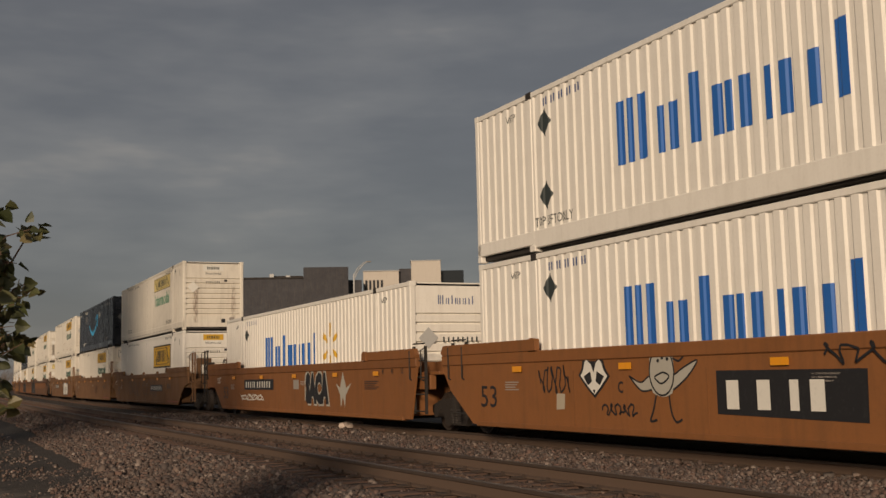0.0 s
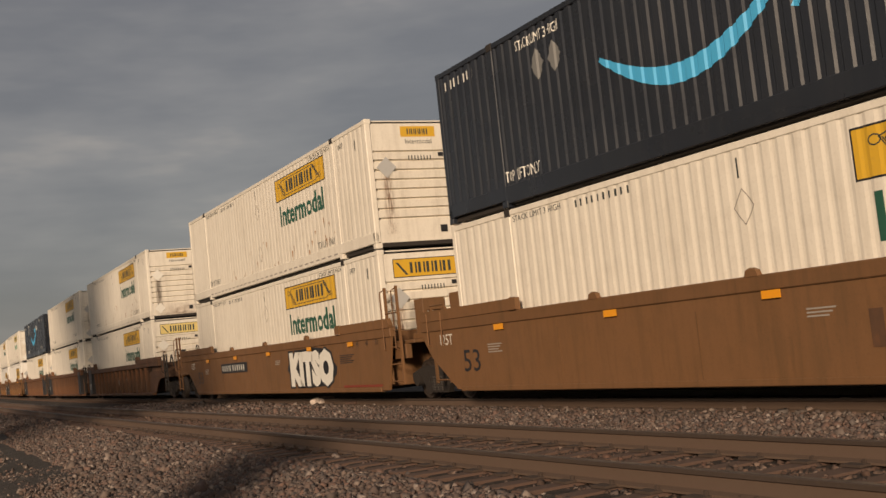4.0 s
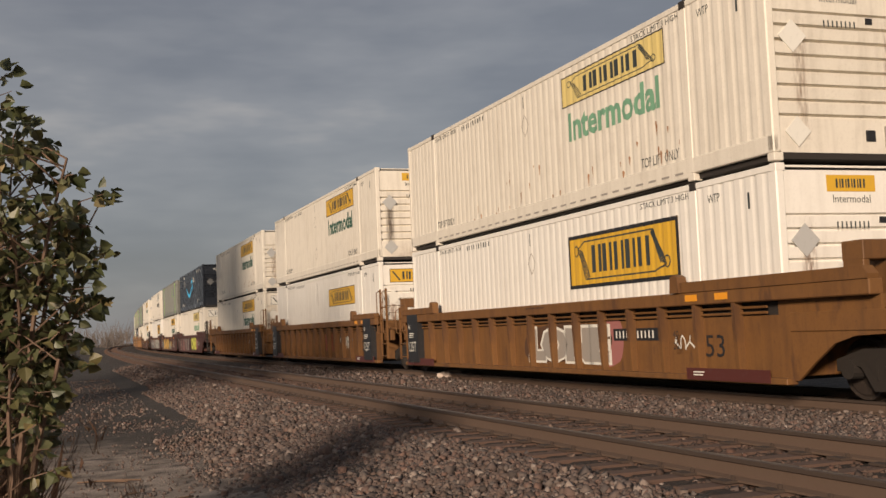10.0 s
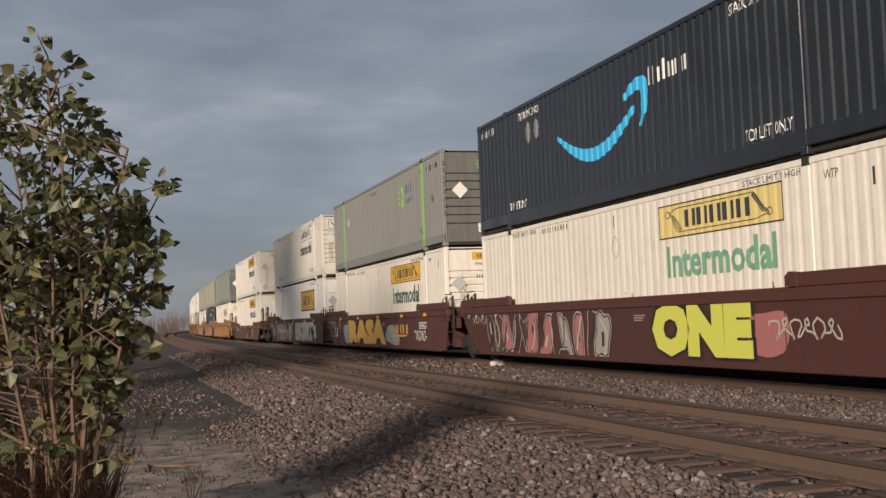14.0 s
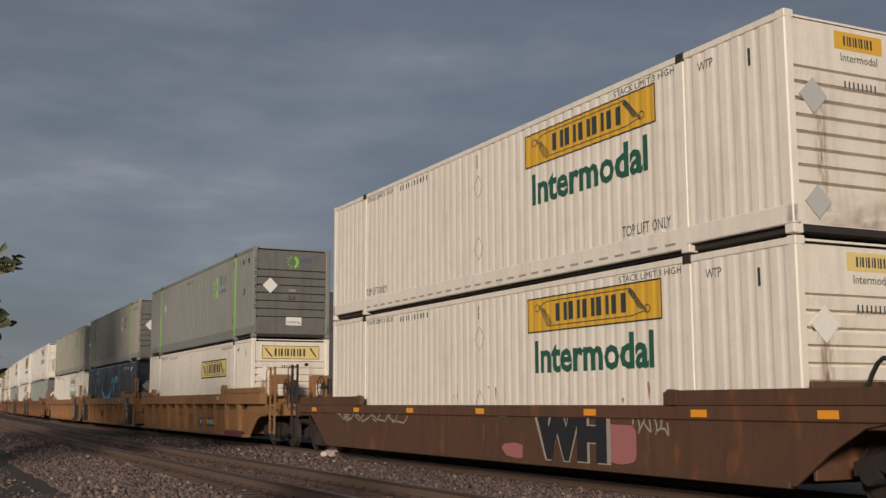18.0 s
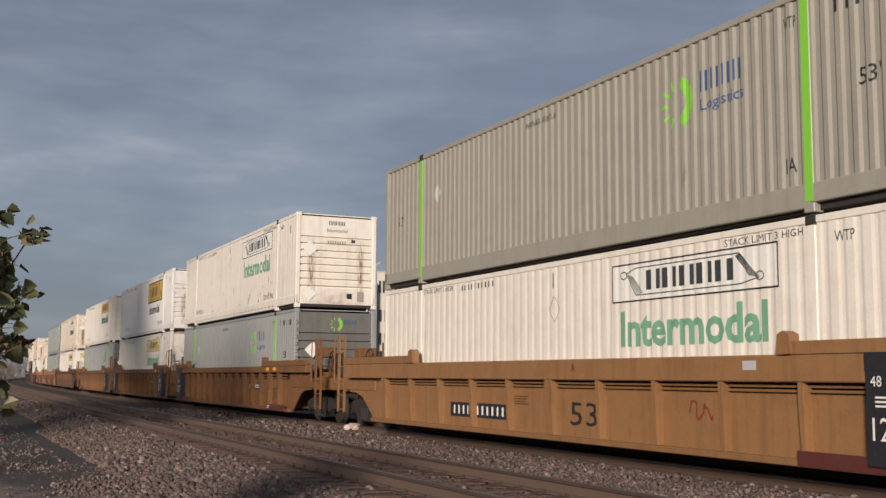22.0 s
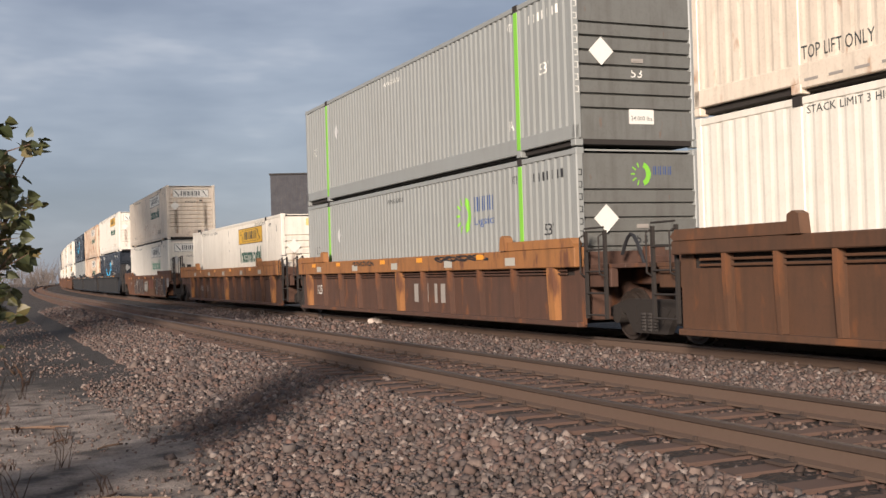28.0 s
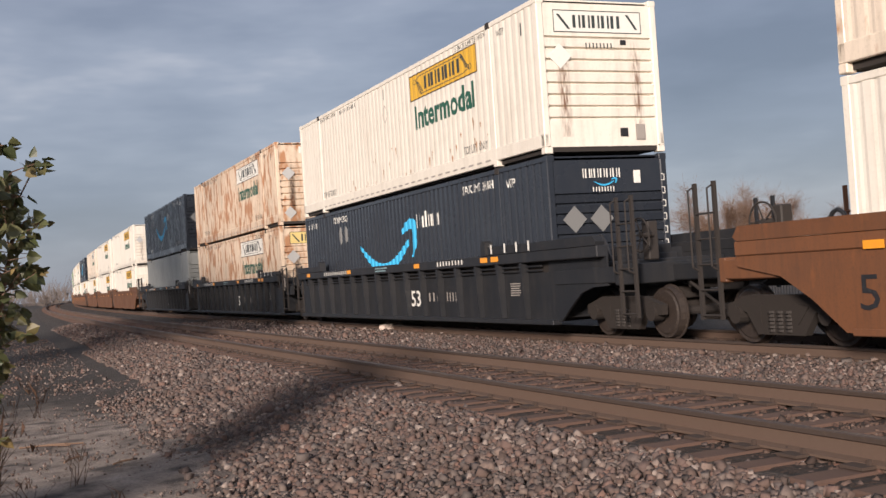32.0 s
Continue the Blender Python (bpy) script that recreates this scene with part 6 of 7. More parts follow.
# dark brown and rust rib-sided set: chalk lines and black panels
for i in (5, 6, 7):
    for yy in ((0.62, CL - 0.62) if i > 5 else (CL - 0.62,)):
        put("end_panel", shape("end_panel", lambda bm: (box(bm, -SX - 0.108, -SX + 0.069, -0.42, 0.42, 0.237, 1.298), box(bm, -SX - 0.118, -SX - 0.101, -0.42, 0.42, 1.298, 1.505))), M["black"], CARS[i], pose(0, yy, 0), "black stencilled data panel")
    car_text(CARS[i], "125T", CL - 0.30, 0.50, 0.26, M["offwhite"], 0.62, -SX - 0.112)
    car_text(CARS[i], "53", 1.6, 0.52, 0.34, M["black"], 0.5, RX)
    car_patch(CARS[i], ((0, 0), (0.55, 0), (0.55, 0.34), (0, 0.34)), 8.0, 0.62, M["grey_mark"], RX, 0.004)
    car_bars(CARS[i], 6.2, 0.9, 0.6, 0.03, M["grey_mark"], RX, 2)
for yy, ch in ((13.75, "J"), (12.6, "E"), (11.6, "G"), (9.45, "E")):
    car_text(CARS[6], ch, yy, 0.52, 0.46, M["grey_mark"], 0.34, RX, name="chalk_letter")
car_patch(CARS[6], ((0, 0), (0.55, 0), (0.55, 0.34), (0, 0.34)), 10.7, 0.62, M["placard"], RX, 0.005)
for yy, ch in ((6.2, "J"), (4.6, "E"), (3.6, "F")):
    car_text(CARS[7], ch, yy, 0.52, 0.42, M["grey_mark"], 0.32, RX, name="chalk_letter")
# yellow rib-sided sets
for i in (8, 9, 10, 18, 19, 20, 34, 35, 36):
    car_text(CARS[i], "53", 1.82, 0.50, 0.34, M["black"], 0.5, RX)
    car_text(CARS[i], "40", 2.46, 0.80, 0.12, M["black"], 0.16, -SX - 0.105)
    car_text(CARS[i], "20", 2.46, 0.62, 0.12, M["black"], 0.16, -SX - 0.105)
    plaque(CARS[i], 4.71 if i != 20 else 14.1, 3.16 if i != 20 else 12.5, 0.76, 0.97, RX)
    reflectors(CARS[i], (1.9, 1.1), 1.36, -SX - 0.10)
    for yy in (0.5, CL - 1.7):
        put("hazard_patch", shape(("maroon", yy), lambda bm: box(bm, -SX - 0.062, -SX - 0.05, yy - 0.4, yy + 1.7, 0.16, 0.34)), M["hazard"], CARS[i], None, "dark red stencilled patch")
        car_bars(CARS[i], yy + 1.5, 0.27, 0.3, 0.02, M["offwhite"], -SX - 0.064, 2)
    car_bars(CARS[i], 8.1, 1.42, 0.9, 0.03, M["car_dark"], -SX - 0.102, 1)
    car_bars(CARS[i], 6.4, 0.50, 0.5, 0.02, M["car_dark"], RX, 4)
blot(CARS[8], 8.9, 0.30, 4.4, 0.85, M["car_dark"], 11, RX, 0.003)
spray_word(CARS[8], "LONE", 8.3, 0.36, 0.66, 3.4, M["grey_mark"], M["offwhite"], RX)
blot(CARS[8], 5.4, 0.25, 1.1, 0.95, M["pink_paint"], 12, RX, 0.002)
scribble(CARS[8], 2.7, 0.6, 0.6, 0.25, M["offwhite"], 13, RX - 0.006, 3)
fleet_sign(CARS[9], 6.8, 0.48, 1.7, 0.58, M["red"], RX)
scribble(CARS[9], 3.9, 0.5, 0.7, 0.5, M["offwhite"], 14, RX - 0.006, 4)
fleet_sign(CARS[19], 7.0, 0.44, 2.05, 0.55, M["red"], RX)
scribble(CARS[18], 9.6, 0.5, 0.8, 0.2, M["car_dark"], 15, RX - 0.006, 3)
# maroon set: large murals
spray_word(CARS[11], "ONE", 6.6, 0.30, 0.95, 3.2, M["acid_paint"], M["black"], RX)
wild_piece(CARS[11], 15.4, 0.24, 3.4, 0.92, ("car_maroon", "car_dark", "pink_paint"), "silver_paint", 51, 6)
wild_piece(CARS[11], 11.9, 0.24, 3.6, 0.92, ("pink_paint", "car_maroon", "grey_mark"), "silver_paint", 52, 6)
blot(CARS[11], 3.6, 0.30, 1.2, 0.8, M["pink_paint"], 53, RX, 0.002)
scribble(CARS[11], 2.9, 0.6, 1.6, 0.35, M["silver_paint"], 54, RX - 0.006, 6)
blot(CARS[12], 14.4, 0.20, 2.4, 0.86, M["sky_paint"], 21, RX, 0.002, wobble=0.55)
blot(CARS[12], 13.6, 0.60, 1.2, 0.50, M["grey_mark"], 25, RX, 0.0026, wobble=0.5)
blot(CARS[12], 7.1, 0.20, 2.4, 0.84, M["sky_paint"], 22, RX, 0.002, wobble=0.55)
blot(CARS[12], 6.3, 0.22, 1.5, 0.34, M["grey_mark"], 26, RX, 0.0026, wobble=0.5)
spray_word(CARS[12], "RASA", 13.0, 0.26, 0.94, 6.3, M["gold_paint"], M["black"], RX)
car_sign(CARS[12], 6.2, 0.66, 2.7, 0.30, M["gold_paint"], ((2, 1), (2, 1), (2, 1), (1, 1)), RX - 0.004, 0.66, name="railway_sign")
car_patch(CARS[12], ((0, 0), (2.2, 0.02), (2.5, 0.09), (0.3, 0.07)), 6.3, 0.54, M["gold_paint"], RX, 0.006, "sign_swoosh")
scribble(CARS[12], 2.9, 0.4, 1.3, 0.4, M["offwhite"], 23, RX - 0.006, 5)
blot(CARS[13], 8.0, 0.22, 6.4, 1.08, M["black"], 24, RX, 0.002, wobble=0.1)
spray_word(CARS[13], "EKSRT", 7.5, 0.26, 0.98, 5.6, M["silver_paint"], M["black"], RX)
car_patch(CARS[13], ((0, 0.6), (0.6, 0.75), (0.5, 0.5), (0.75, 0.2), (0.1, 0.0)), 1.9, 0.30, M["silver_paint"], RX, 0.004)
wild_piece(CARS[13], 14.3, 0.22, 4.1, 0.98, ("teal_paint", "pink_paint", "teal_paint", "grey_mark"), "silver_paint", 72, 6)
wild_piece(CARS[13], 10.4, 0.22, 2.5, 0.98, ("car_maroon", "tan_paint", "pink_paint"), "offwhite", 73, 4, "car_maroon")
car_sign(CARS[13], 13.4, 0.66, 2.9, 0.19, M["offwhite"], NUMBER, RX - 0.022, 0.6)
car_text(CARS[13], "A", 10.0, 0.62, 0.17, M["offwhite"], 0.16, RX - 0.022)
car_text(CARS[13], "WELL LD LMT", 9.5, 0.98, 0.08, M["offwhite"], 0.9, RX - 0.022)
for i in (11, 12, 13):
    for yy, w in ((14.9, "40"), (14.9, "20"), (15.9, "45"), (16.4, "48"), (17.0, "53")):
        car_text(CARS[i], w, yy, 0.95 if w == "20" else 1.08, 0.10, M["offwhite"], 0.15, RX)
    scribble(CARS[i], 16.7, 0.92, 1.1, 0.22, M["grey_mark"], 60 + i, RX - 0.006, 4)
# single rust-brown car
car_text(CARS[14], "WH", 6.1, 0.24, 0.90, M["grey_mark"], 2.3, RX - 0.001, 0.10, "graffiti_outline")
car_text(CARS[14], "WH", 6.0, 0.26, 0.86, M["black"], 2.1, RX - 0.004, 0.08, "graffiti")
blot(CARS[14], 4.3, 0.22, 1.3, 0.72, M["pink_paint"], 31, RX, 0.002, wobble=0.4)
blot(CARS[14], 7.2, 0.22, 0.9, 0.30, M["pink_paint"], 32, RX, 0.002, wobble=0.4)
reflectors(CARS[14], (16.9, 14.0, 11.0, 7.9, 4.3, 1.7, -0.6), 0.98)
scribble(CARS[14], 15.4, 0.75, 4.0, 0.36, M["grey_mark"], 33, RX - 0.006, 8)
scribble(CARS[14], 3.2, 0.7, 0.8, 0.3, M["grey_mark"], 35, RX - 0.006, 4)
# broad-ribbed yellow set
for i in (15, 16, 17):
    car_text(CARS[i], "53", 7.60, 0.42, 0.38, M["black"], 0.82, RX)
    if i != 16:
        plaque(CARS[i], 6.18 if i == 15 else 12.22, 3.61 if i == 15 else 9.65, 0.42, 0.70, RX)
    else:
        fleet_sign(CARS[i], 6.2, 0.42, 1.05, 0.36, M["red"], RX)
    car_bars(CARS[i], 9.6, 0.85, 0.6, 0.02, M["car_dark"], RX, 4)
    car_text(CARS[i], "C" if i == 16 else "A", 7.3, 1.30, 0.13, M["black"], 0.12, -SX - 0.102)
    car_patch(CARS[i], ((0, 0), (0.26, 0), (0.26, 0.12), (0, 0.12)), 3.1, 1.31, M["placard"], -SX - 0.102, 0.003, "data_card")
    put("hazard_patch", shape(("maroon", 0.5), lambda bm: box(bm, -SX - 0.062, -SX - 0.05, 0.1, 2.2, 0.16, 0.34)), M["hazard"], CARS[i], None, "dark red stencilled patch")
scribble(CARS[17], 4.4, 0.6, 0.5, 0.3, M["red"], 36, RX - 0.006, 2)
put("folded_strut", shape("strut", lambda bm: (tube(bm, (-SX - 0.05, 9.1, 0.86), (-SX - 0.06, 8.75, 0.62), 0.03), tube(bm, (-SX - 0.06, 8.75, 0.62), (-SX - 0.05, 8.35, 0.86), 0.03), box(bm, -SX - 0.09, -SX, 8.62, 8.86, 0.56, 0.66))), M["steel"], CARS[16])
# rust set with yellow chord
car_text(CARS[22], "53", 13.3, 0.53, 0.32, M["car_dark"], 0.5, RX)
car_text(CARS[22], "125-T", 15.0, 0.58, 0.26, M["offwhite"], 0.8, RX)
fleet_sign(CARS[22], 7.35, 0.46, 2.15, 0.42, M["grey_mark"], RX)
scribble(CARS[22], 11.2, 1.34, 1.6, 0.12, M["black"], 37, -SX - 0.107, 6)
scribble(CARS[22], 5.7, 1.34, 2.6, 0.13, M["black"], 38, -SX - 0.107, 9)
reflectors(CARS[22], (14.8, 12.5, 9.0, 6.6, 3.4), 1.36, -SX - 0.10)
car_text(CARS[23], "53", 7.5, 0.50, 0.32, M["car_dark"], 0.5, RX)
car_sign(CARS[23], 14.1, 0.56, 2.0, 0.22, M["grey_mark"], NUMBER, RX)
reflectors(CARS[23], (13.0, 9.9, 6.9, 3.6), 1.36, -SX - 0.10)
# graffiti-covered single car
car_patch(CARS[24], ((0, 0), (2.5, 0), (2.5, 0.86), (0, 0.86)), 6.5, 0.24, M["car_tan"], RX, 0.012)
wild_piece(CARS[24], 13.4, 0.22, 4.8, 0.98, ("car_dark", "black", "car_maroon"), "tan_paint", 83, 8)
blot(CARS[24], 8.4, 0.24, 1.9, 0.9, M["tan_paint"], 84, RX, 0.026, wobble=0.45)
spray_word(CARS[24], "REM", 8.1, 0.45, 0.42, 1.2, M["silver_paint"], M["black"], RX - 0.024)
wild_piece(CARS[24], 4.3, 0.22, 4.2, 1.00, ("car_dark", "black", "car_maroon"), "tan_paint", 86, 5, "car_dark")
blot(CARS[24], -0.35, 0.62, 1.0, 0.7, M["grey_mark"], 87, RX, 0.003, wobble=0.35)
fleet_sign(CARS[24], 6.2, 0.55, 1.9, 0.58, M["red"], RX - 0.012)
car_sign(CARS[24], 12.0, 0.80, 2.1, 0.22, M["offwhite"], NUMBER, RX - 0.006)
reflectors(CARS[24], (15.6, 14.4, 10.6, 7.7, 4.4, 0.9), 1.16)
car_text(CARS[24], "53", 15.9, 0.45, 0.42, M["black"], 0.7, RX)
for k in range(7):
    blot(CARS[24], 1.2 - 0.12 * k, 0.35 + 0.13 * k, 0.13, 0.12, M["offwhite"], 130 + k, RX, 0.004)
# blue-black set
for i in (25, 26, 27):
    car_text(CARS[i], "53", 6.98, 0.46, 0.38, M["offwhite"], 0.60, RX, 0.015)
    car_sign(CARS[i], 5.85, 0.58, 0.75, 0.20, M["grey_mark"], ((1, 1),) * 3, RX)
    car_sign(CARS[i], 4.80, 0.58, 0.80, 0.20, M["grey_mark"], ((1, 1),) * 5, RX)
    car_sign(CARS[i], 4.85, 1.36, 1.5, 0.10, M["offwhite"], ((1, 1),) * 9, -SX - 0.102, 0.6, name="web_address_mark")
    car_sign(CARS[i], 13.5, 1.36, 2.2, 0.09, M["offwhite"], ((1, 1),) * 12, -SX - 0.102, 0.6, name="railway_name_mark")
    car_bars(CARS[i], 9.0, 1.42, 0.9, 0.03, M["sky_paint"], -SX - 0.102, 2)
    reflectors(CARS[i], (15.2, 11.2, 6.1, 2.4, 1.9), 1.36, -SX - 0.10)
    for yy in (2.0, 1.4, 0.9, 0.4):
        car_bars(CARS[i], yy, 1.52, 0.07, 0.18, M["offwhite"], -SX - 0.125, 1)
    car_bars(CARS[i], 1.6, 0.9, 0.5, 0.02, M["grey_mark"], RX, 6)
    car_patch(CARS[i], ((0, 0), (0.5, 0), (0.5, 0.45), (0, 0.45)), -0.2, 1.0, M["grey_mark"], -SX + 0.02, 0.004, "data_card")
for i in (28, 29, 30):
    reflectors(CARS[i], (14.0, 11.0, 7.9, 4.3, 1.7), 1.16)

# weld seams and hinge plates of the smooth-sided cars
for i in (0, 1, 2, 3, 4, 11, 12, 13, 14, 24):
    for yy in (2.55, 5.9, 9.25, 12.6):
        put("weld_seam", shape("weld_seam", lambda bm: box(bm, -SX - 0.006, -SX + 0.01, -0.012, 0.012, 0.24, 1.14)), M[TRAIN[i][3]], CARS[i], pose(0, yy, 0))
    car_bars(CARS[i], 14.9, 0.95, 0.5, 0.02, M["grey_mark"], RX, 4)
    car_bars(CARS[i], 7.3, 1.02, 0.45, 0.02, M["grey_mark"], RX, 3)
for i in (22, 23):
    for yy in (14.5, 11.3, 8.4, 5.2, 2.3):
        car_patch(CARS[i], ((0, 0), (0.42, 0), (0.42, 0.15), (0, 0.15)), yy, 1.22, M["silver_paint"], -SX - 0.102, 0.003, "paint_patch")

# ---- beside the tracks ----
def litter():
    bag = tagged(new("litter_bag"), "crumpled white plastic bag lying on the ballast", "litter")
    rnd = random.Random(5)
    bm = bmesh.new()
    bmesh.ops.create_icosphere(bm, subdivisions=3, radius=1.0)
    for v in bm.verts:
        n = 1 + 0.22 * noise.noise(v.co * 2.2) + 0.12 * noise.noise(v.co * 5.5)
        q = Vector([math.copysign(abs(c) ** 0.6, c) for c in v.co])
        v.co = Vector((q.x * 0.16 * n, q.y * 0.36 * n, max(-0.06, q.z * 0.11 * n)))
    part("bag", bm, M["litter"], bag)
    for k in range(4):
        bm = bmesh.new()
        a = -0.26 + 0.15 * k + rnd.uniform(-0.02, 0.02)
        box(bm, -0.175, -0.165, a, a + 0.08, -0.02, 0.055)
        part("printed_patch", bm, M["red" if k % 2 else "ink"], bag)
    y = 28.5
    bag.matrix_basis = pose(10.62, y, ground_z(10.4) + level(y) + 0.13, 0, 0, -68)
    piece = tagged(put("wood_scrap", shape("wood_scrap", lambda bm: box(bm, -0.06, 0.06, -0.25, 0.25, -0.03, 0.05), 0.02), M["tie"]), "splintered pale wooden scrap on the ballast", "debris")
    piece.matrix_basis = pose(10.55, 26.3, ground_z(10.3) + level(26.3) + 0.08, 0, 0, 8)


def leaf_material(name, cols, spread=0.5):
    m, n, l, b = shader(name)
    g = n.new("ShaderNodeNewGeometry")
    col = ramp_node(n, l, g.outputs["Random Per Island"], tuple((i / (len(cols) - 1), c) for i, c in enumerate(cols)))
    l.new(col, b.inputs["Base Color"])
    b.inputs["Roughness"].default_value = 0.45
    tr = n.new("ShaderNodeBsdfTranslucent")
    l.new(col, tr.inputs["Color"])
    mx = n.new("ShaderNodeMixShader")
    mx.inputs["Fac"].default_value = 0.25
    out = n["Material Output"]
    l.new(b.outputs["BSDF"], mx.inputs[1])
    l.new(tr.outputs["BSDF"], mx.inputs[2])
    l.new(mx.outputs["Shader"], out.inputs["Surface"])
    return m


M["leaf"] = leaf_material("cottonwood_leaves", ((0.038, 0.050, 0.020), (0.074, 0.088, 0.033), (0.170, 0.170, 0.085), (0.056, 0.066, 0.028), (0.100, 0.108, 0.044), (0.120, 0.105, 0.043), (0.065, 0.075, 0.031), (0.26, 0.19, 0.08)))
M["dry_leaf"] = leaf_material("dry_brown_weeds", ((0.055, 0.030, 0.020), (0.085, 0.046, 0.030), (0.14, 0.080, 0.050), (0.07, 0.045, 0.028)))
M["twig"] = paint("reddish_brown_twigs", (0.14, 0.085, 0.055), wear=0.3, rough=0.8, streak=False)
M["bare"] = paint("grey_brown_bark", (0.13, 0.105, 0.09), wear=0.3, rough=0.9, streak=False)
M["far_leaf"] = leaf_material("russet_autumn_foliage", ((0.12, 0.055, 0.04), (0.10, 0.07, 0.055), (0.15, 0.09, 0.07)))


def leaf(bm, c, direction, size, rnd):
    """A broad heart-shaped leaf folded along its midrib."""
    d = direction.normalized()
    u = d.cross(Vector((rnd.uniform(-1, 1), rnd.uniform(-1, 1), rnd.uniform(-1, 1)))).normalized()
    n = d.cross(u) * 0.22
    pts = [c, c + d * size * 0.25 + u * size * 0.46 + n * size, c + d * size * 0.62 + u * size * 0.34 + n * size * 0.6, c + d * size, c + d * size * 0.62 - u * size * 0.34 + n * size * 0.6, c + d * size * 0.25 - u * size * 0.46 + n * size]
    v = [bm.verts.new(p) for p in pts]
    bm.faces.new((v[0], v[1], v[2], v[3]))
    bm.faces.new((v[0], v[3], v[4], v[5]))


def limb(bm, p, d, length, r, rnd, depth, tips, spread=0.5):
    """A tapering branch that forks; tips collects points and directions along the thin ends."""
    steps = 4
    for k in range(steps):
        q = p + d * length / steps
        tube(bm, p, q, r * (1 - 0.14 * k), 5, r * (1 - 0.14 * (k + 1)))
        if depth <= 1:
            tips.append((q, d.copy()))
        if depth > 0 and k >= 1:
            for _ in range(rnd.choice((1, 2))):
                nd = (d + Vector((rnd.uniform(-1, 1), rnd.uniform(-1, 1), rnd.uniform(-0.5, 0.8))) * spread * 1.3).normalized()
                limb(bm, q, nd, length * rnd.uniform(0.45, 0.65), r * 0.5, rnd, depth - 1, tips, spread)
        p = q
        d = (d + Vector((rnd.uniform(-1, 1), rnd.uniform(-1, 1), rnd.uniform(-0.3, 0.6))) * 0.16).normalized()


def thicket_edge(z):
    """How far the thicket bulges out over the path at a height above the ground."""
    return float(np.interp(z, (0.0, 0.35, 0.74, 1.0, 1.3, 1.5, 1.87, 2.2, 2.47, 2.73, 3.05, 3.35, 3.8, 4.2), (0.00, 0.08, 0.20, 0.31, 0.38, 0.46, 0.52, 0.71, 0.60, 0.64, 0.36, 0.22, 0.10, -0.3)))


def cottonwood(x, y, height, seed, label, stems=4, twigs=70, low=0.5):
    """A sapling of a few leaning stems; short twigs with clusters of broad leaves, open towards the top."""
    t = tagged(new("cottonwood_sapling"), label, "young tree")
    rnd = random.Random(seed)
    wood, thin, crown = bmesh.new(), bmesh.new(), bmesh.new()
    lines = []
    for k in range(stems):
        a = 2 * math.pi * k / stems + rnd.uniform(-0.5, 0.5)
        lean = Vector((math.cos(a), math.sin(a), 0)) * rnd.uniform(0.05, 0.30)
        p, h = Vector((math.cos(a) * 0.1, math.sin(a) * 0.1, -0.05)), height * rnd.uniform(0.78, 1.0)
        pts = [p]
        for i in range(8):
            p = p + (Vector((0, 0, 1)) + lean * (0.4 + 0.12 * i) + Vector((rnd.uniform(-0.08, 0.08), rnd.uniform(-0.08, 0.08), 0))).normalized() * h / 8
            pts.append(p)
        keep = [q for q in pts if q.x + x < thicket_edge(q.z) + 0.02]
        for i in range(len(keep) - 1):
            tube(wood, keep[i], keep[i + 1], 0.024 * (1 - i / 9.5), 6, 0.024 * (1 - (i + 1) / 9.5))
        if len(keep) > 3:
            lines.append(keep)
    for _ in range(twigs):
        ln = rnd.choice(lines)
        f = rnd.uniform(low / height, 1.0) * (len(ln) - 1)
        i = min(int(f), len(ln) - 2)
        start = ln[i].lerp(ln[i + 1], f - i)
        a = rnd.uniform(0, 2 * math.pi)
        d = Vector((math.cos(a), math.sin(a) * 0.8, rnd.uniform(0.0, 0.7))).normalized()
        size = rnd.uniform(0.40, 0.95) * (1.0 - 0.40 * start.z / 4.4)
        end = start + d * size
        over = end.x + x - thicket_edge(end.z) - rnd.uniform(-0.16, 0.14)
        if over > 0:
            end.x -= over
        if (end - start).length < 0.15:
            continue
        mid = start.lerp(end, 0.55) + Vector((0, 0, 0.05))
        tube(thin, start, mid, 0.008, 4, 0.006)
        tube(thin, mid, end, 0.006, 4, 0.003)
        bare = start.z < 1.25 and rnd.random() < np.interp(start.z, (0.5, 1.25), (0.95, 0.35))
        for k in range(3 if bare else rnd.randint(7, 13)):
            g = rnd.uniform(0.35, 1.04) ** 0.7
            q = (mid.lerp(end, (g - 0.55) / 0.45) if g > 0.55 else start.lerp(mid, g / 0.55))
            side = Vector((rnd.uniform(-1, 1), rnd.uniform(-1, 1), rnd.uniform(-0.7, 0.7))).normalized() * 0.07
            leaf(crown, q + side * rnd.uniform(0.2, 1.0), side * 9 + d * 0.5 + Vector((0, 0, -0.5)), rnd.uniform(0.060, 0.115), rnd)
    part("stem", wood, M["twig"], t, "thin reddish stems")
    tagged(part("side_twig", thin, M["twig"], t, "thin reddish side twigs"), kind="stuff")
    tagged(part("crown", crown, M["leaf"], t, "green and yellowing heart-shaped leaves"), kind="stuff")
    t.matrix_basis = pose(x, y, ground_z(x) + level(y) - 0.02)
    return t


